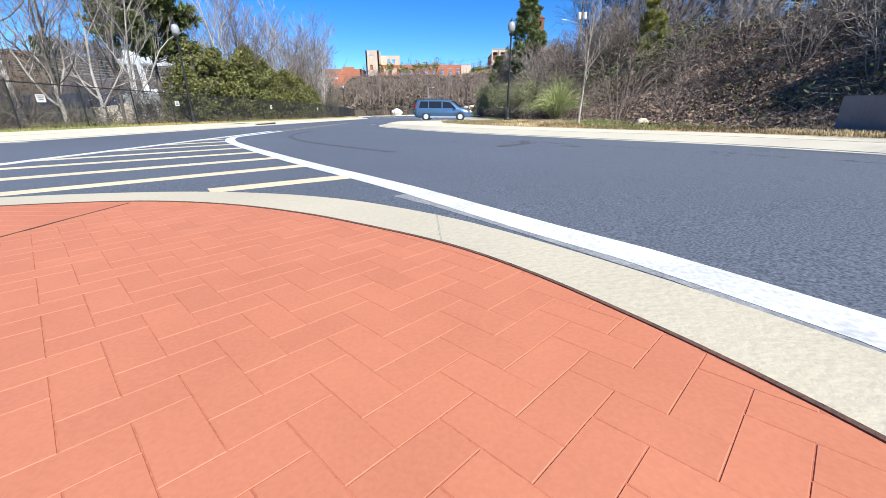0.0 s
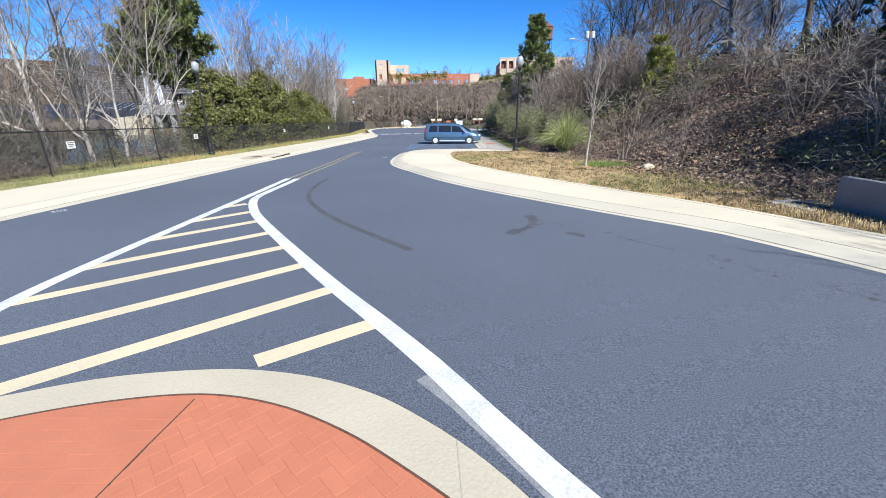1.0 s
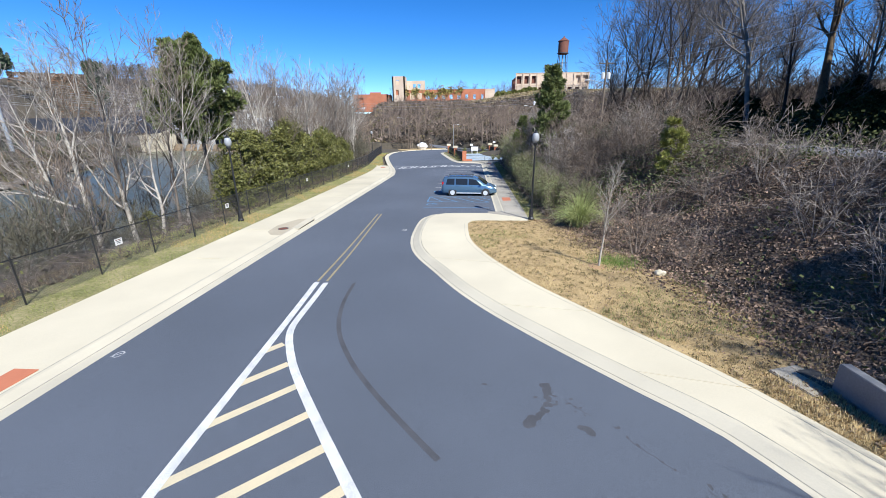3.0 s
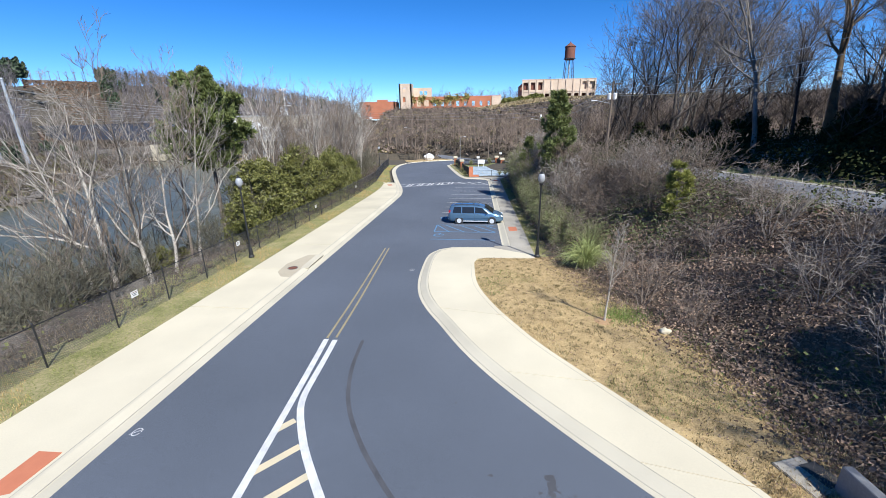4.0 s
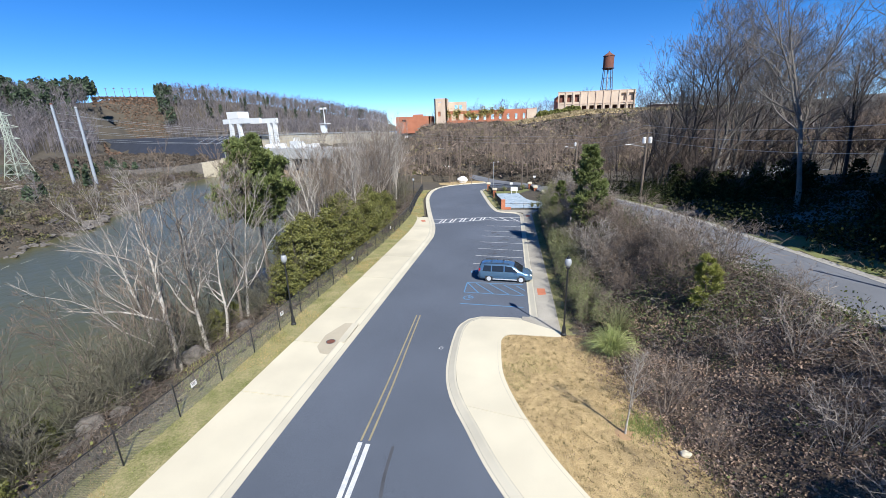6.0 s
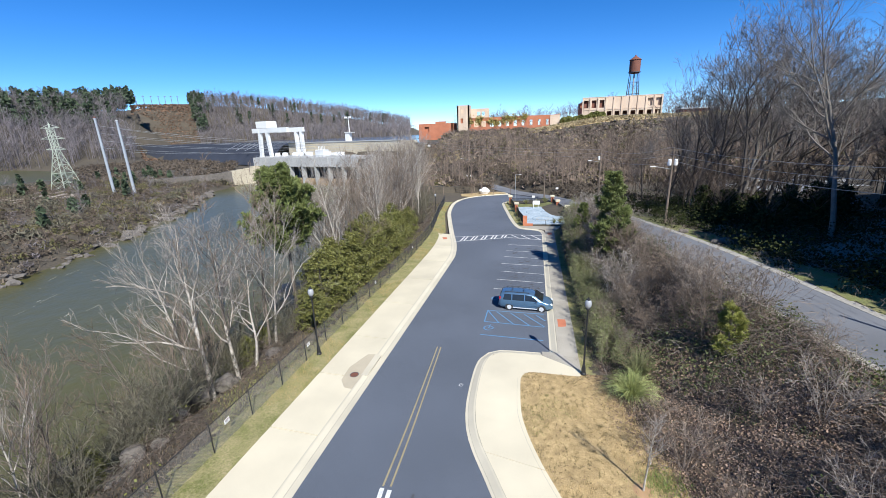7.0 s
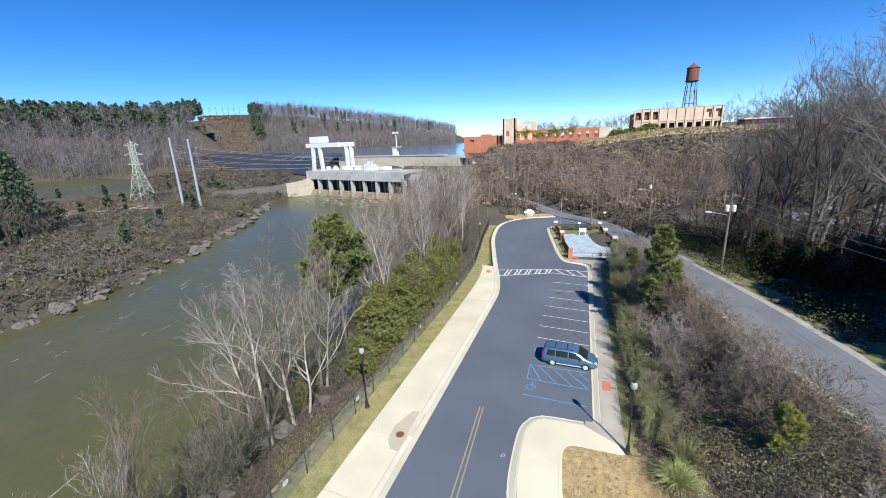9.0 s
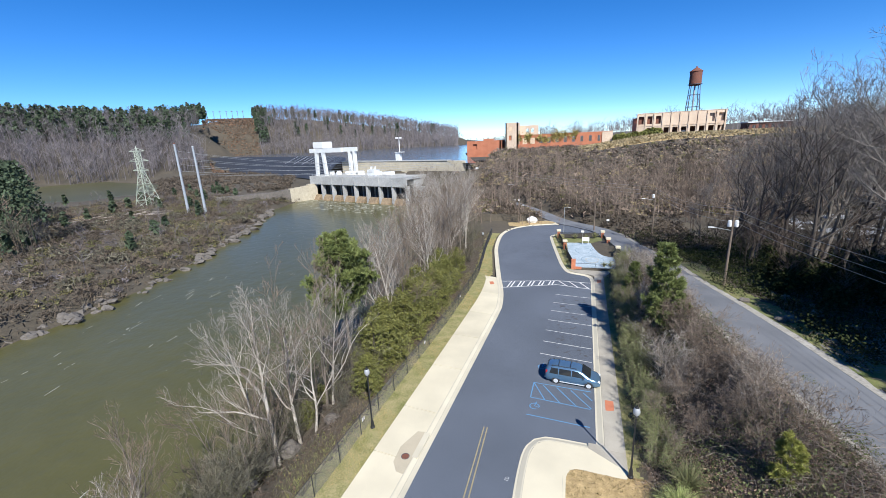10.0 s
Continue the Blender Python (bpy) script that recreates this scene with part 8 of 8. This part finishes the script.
crowns("far_pines", hx, hy, 30, M["far_needle"], "dark pines at the edge of the clearing", 110, 2.4, 0.17)
hx, hy = polar(60, -42, -20, 1000, 1200)
crowns("far_pines", hx, hy, 28, M["far_needle"], "scattered dark pines on the far ridge", 90, 2.4, 0.16)
hx, hy = polar(900, -18, 30, 1500, 2400)
stick_woods("far_woods", hx, hy, 24, M["far_wood"], "hazy woods on the horizon", 22, 0.4, thick=1.2)

# hedge on the mill terrace
hr = np.random.default_rng(31)
for i, x in enumerate((17, 20, 24, 27, 30, 33, 36, 39)):
    h = 2.2 + hr.uniform(0, 1.8)
    c = hr.normal(size=(900, 3))
    c /= np.linalg.norm(c, axis=1, keepdims=True)
    c = c * hr.uniform(0.75, 1.05, (900, 1)) * [2.2, 1.8, h / 1.5]
    b = tagged(raw("hedge_bush", *leaves(hr, c[c[:, 2] > -h * 0.3], 0.5), M["hedge"]), "rounded yellow green evergreen bush on the terrace", "bush", "bushes on the terrace")
    b.location = (x, 269, float(land(x, 269)) + h * 0.35)

# rocks along the river
stone("boulder", (-94.5, 44.5, -7.6), 1.6, 9, M["rock"], "pale grey boulder at the water's edge", 0.8)
rr = random.Random(8)
for i in range(190):
    y = 20 + 145 * rr.random() ** 0.75
    x = float(np.interp(y, FAR_Y, FAR_X)) + rr.uniform(-7, 1.5)
    stone("rock", (x, y, WATER + rr.uniform(-0.2, 0.7)), rr.uniform(0.6, 1.7), i, M["rock"], "weathered grey rock on the far bank", 0.5, 2, 0.8)
for i in range(14):
    y = rr.uniform(14, 30)
    stone("rock", (rr.uniform(-26, -19), y, float(land(-22, y)) + rr.uniform(0, 0.5)), rr.uniform(0.4, 1.1), 100 + i, M["rock"], "grey rock exposed on the river bank", 0.6)
for x, y, s in ((17.8, 52.5, 0.5), (19.2, 47.4, 0.55), (20.3, 47.8, 0.7), (21.4, 43.0, 0.5), (21.5, 55.5, 0.5), (22.2, 54.2, 0.6), (22.8, 49, 0.55), (23.5, 51.5, 0.4), (24.4, 46, 0.45)):
    stone("rock", (x, y, float(land(x, y)) + 0.15), s, int(x * 10), M["rock"], "pale rock beside the upper road", 0.7)

patch("terrace_lawn", 6, 118, 224, 272, 1.0, lambda x, y: y > 229 + 3 * bumpy(x, y, 0.1), M["dry_lawn"], "pale dry lawn in front of the factory ruin")

# power posts along the ridge of the clearing, foam on the river
for az in (-48.3, -47.6, -46.9, -46.2, -45.6, -45.0, -44.4):
    x, y = 1130 * math.sin(radians(az)), 1130 * math.cos(radians(az))
    rp = thing("ridge_post", (x, y, float(land(x, y)) - 1), "distant grey power post on the ridge", "utility pole", "power posts on the ridge")
    part("shaft", T((0, 0, 0), (0, 0, 22), 0.55, 0.4, 5), M["pole_wood"], rp)
    part("crossarm", B((0, 0, 20), (7, 0.6, 0.6)), M["pole_wood"], rp)
fr = np.random.default_rng(61)
n = 170
fy = fr.uniform(14, 190, n)
a, b = np.interp(fy, FAR_Y, FAR_X), np.interp(fy, NEAR_Y, NEAR_X)
u = fr.beta(1.2, 2.6, n)
fx = a + 3 + (b - a - 6) * u
L = 0.15 + 1.7 * fr.random(n) ** 2.5
c = np.column_stack([fx, fy, 0 * fx + WATER + 0.03])
d = np.column_stack([-0.35 + fr.normal(0, 0.2, n), np.ones(n), 0 * fx])
d /= np.linalg.norm(d, axis=1, keepdims=True)
M["foam"] = mat("foam", (0.55, 0.54, 0.46), (0.3, 0.29, 0.22), 0.7, 1, 6, 0.5, 0, island=0.3)
tagged(raw("foam", *cards(c, d * L[:, None], np.column_stack([d[:, 1], -d[:, 0], 0 * fx]) * (0.03 + 0.04 * fr.random(n))[:, None]), M["foam"]), "thin white foam streaks on the river", "foam", kind="stuff")

n = 260
u, v = fr.uniform(0, 1, n), fr.uniform(0, 1, n) ** 1.6
c = np.column_stack([-152 + 68 * u, 201 - 19 * u - 2 - 22 * v, 0 * u + WATER + 0.04])
a = fr.uniform(-0.5, 0.5, n) - 0.25
d = np.column_stack([np.cos(a), np.sin(a), 0 * a])
tagged(raw("foam", *cards(c, d * (0.5 + 1.6 * fr.random(n))[:, None], np.column_stack([-d[:, 1], d[:, 0], 0 * a]) * (0.15 + 0.3 * fr.random(n))[:, None]), M["foam"]), "white foam on the churned water below the dam", "foam", kind="stuff")

# vines hanging on the mill's front wall
vr = np.random.default_rng(81)
vc = np.concatenate([np.array([-50 + vr.uniform(8, 44), 271.6, 13 + vr.uniform(6.5, 11.3)]) + vr.normal(0, 1, (70, 3)) * [1.3, 0.2, 1.2] for _ in range(16)])
M["mill_vine"] = mat("mill_vine", (0.24, 0.2, 0.05), (0.34, 0.27, 0.08), 0.8, 0.5, 4, 0.5, 0, island=0.4)
tagged(raw("wall_vines", *leaves(vr, vc, 0.5), M["mill_vine"]), "yellow green vines on the mill wall", "vine", kind="stuff")


# ---- the island's stamped pavers, laid last ----
def clip(poly, a, b):
    """The part of a convex polygon to the right of the line a to b."""
    out = []
    side = lambda p: (b[0] - a[0]) * (p[1] - a[1]) - (b[1] - a[1]) * (p[0] - a[0])
    for p, q in zip(poly, poly[1:] + poly[:1]):
        sp, sq = side(p), side(q)
        if sp <= 0:
            out.append(p)
        if (sp < 0 < sq) or (sq < 0 < sp):
            t = sp / (sp - sq)
            out.append((p[0] + t * (q[0] - p[0]), p[1] + t * (q[1] - p[1])))
    return out


def paver_mesh(poly, top=0.0245):
    n = len(poly)
    cx, cy = sum(p[0] for p in poly) / n, sum(p[1] for p in poly) / n
    inset = [(cx + (x - cx) * 0.985, cy + (y - cy) * 0.985) for x, y in poly]
    V = [(x, y, float(gz(x, y)) + 0.01) for x, y in poly] + [(x, y, float(gz(x, y)) + top - 0.0015) for x, y in poly] + [(x, y, float(gz(x, y)) + top) for x, y in inset]
    me = bpy.data.meshes.new("paver")
    F = [[k, (k + 1) % n, n + (k + 1) % n, n + k] for k in range(n)] + [[n + k, n + (k + 1) % n, 2 * n + (k + 1) % n, 2 * n + k] for k in range(n)] + [list(range(2 * n, 3 * n))]
    me.from_pydata(V, [], F)
    me.materials.append(M["paver"])
    return me


def pavers():
    w, g = 0.104, 0.0022
    ca, sa = math.cos(radians(46)), math.sin(radians(46))
    edge = [tuple(p) for p in resample(offset(smooth_path(ISLE_IN, 0.12), -0.012), 60)]
    cut = -2.07
    made = 0
    rest = []
    cells = []
    for a in range(-45, 46):
        for b in range(-45, 46):
            k = (a - b) % 4
            if k == 0:
                cells.append((a, b, a + 2, b + 1))
            elif k == 2:
                cells.append((a, b - 1, a + 1, b + 1))
    def place(q):
        nonlocal made
        for p0, p1 in zip(edge, edge[1:]):
            if len(q) < 3:
                return
            q = clip(q, p0, p1)
        if len(q) < 3:
            return
        area = 0.5 * abs(sum(q[i][0] * q[i - 1][1] - q[i - 1][0] * q[i][1] for i in range(len(q))))
        if area < 0.0006:
            return
        cx, cy = sum(p[0] for p in q) / len(q), sum(p[1] for p in q) / len(q)
        if made < 300 and cy > 0.25:
            ob = new("brick", paver_mesh(q))
            ob.parent = isle
            made += 1
        else:
            rest.append(q)
    cells.sort(key=lambda c: abs(c[0]) + abs(c[1]))
    for a0, b0, a1, b1 in cells:
        q = []
        for u, v in ((a0 * w + g / 2, b0 * w + g / 2), (a1 * w - g / 2, b0 * w + g / 2), (a1 * w - g / 2, b1 * w - g / 2), (a0 * w + g / 2, b1 * w - g / 2)):
            q.append((0.3 + u * ca - v * sa, 0.83 + u * sa + v * ca))
        if max(p[0] for p in q) < cut or max(p[1] for p in q) < -0.6:
            continue
        q = clip(q, (cut, -5), (cut, 5))
        place(q)
    # beyond the joint the courses run lengthwise
    for i in range(14):
        x0 = cut - 0.006 - i * 0.21
        for j in range(-4, 30):
            y0 = j * 0.11
            place([(x0 - 0.2065, y0), (x0 - 0.2065, y0 + 0.1065), (x0, y0 + 0.1065), (x0, y0)][::-1])
    V, F, o = [], [], 0
    bm = bmesh.new()
    for q in rest:
        me = paver_mesh(q)
        bm.from_mesh(me)
        bpy.data.meshes.remove(me)
    tagged(part("brick_rest", bm, M["paver"], isle), kind="stuff")


pavers()
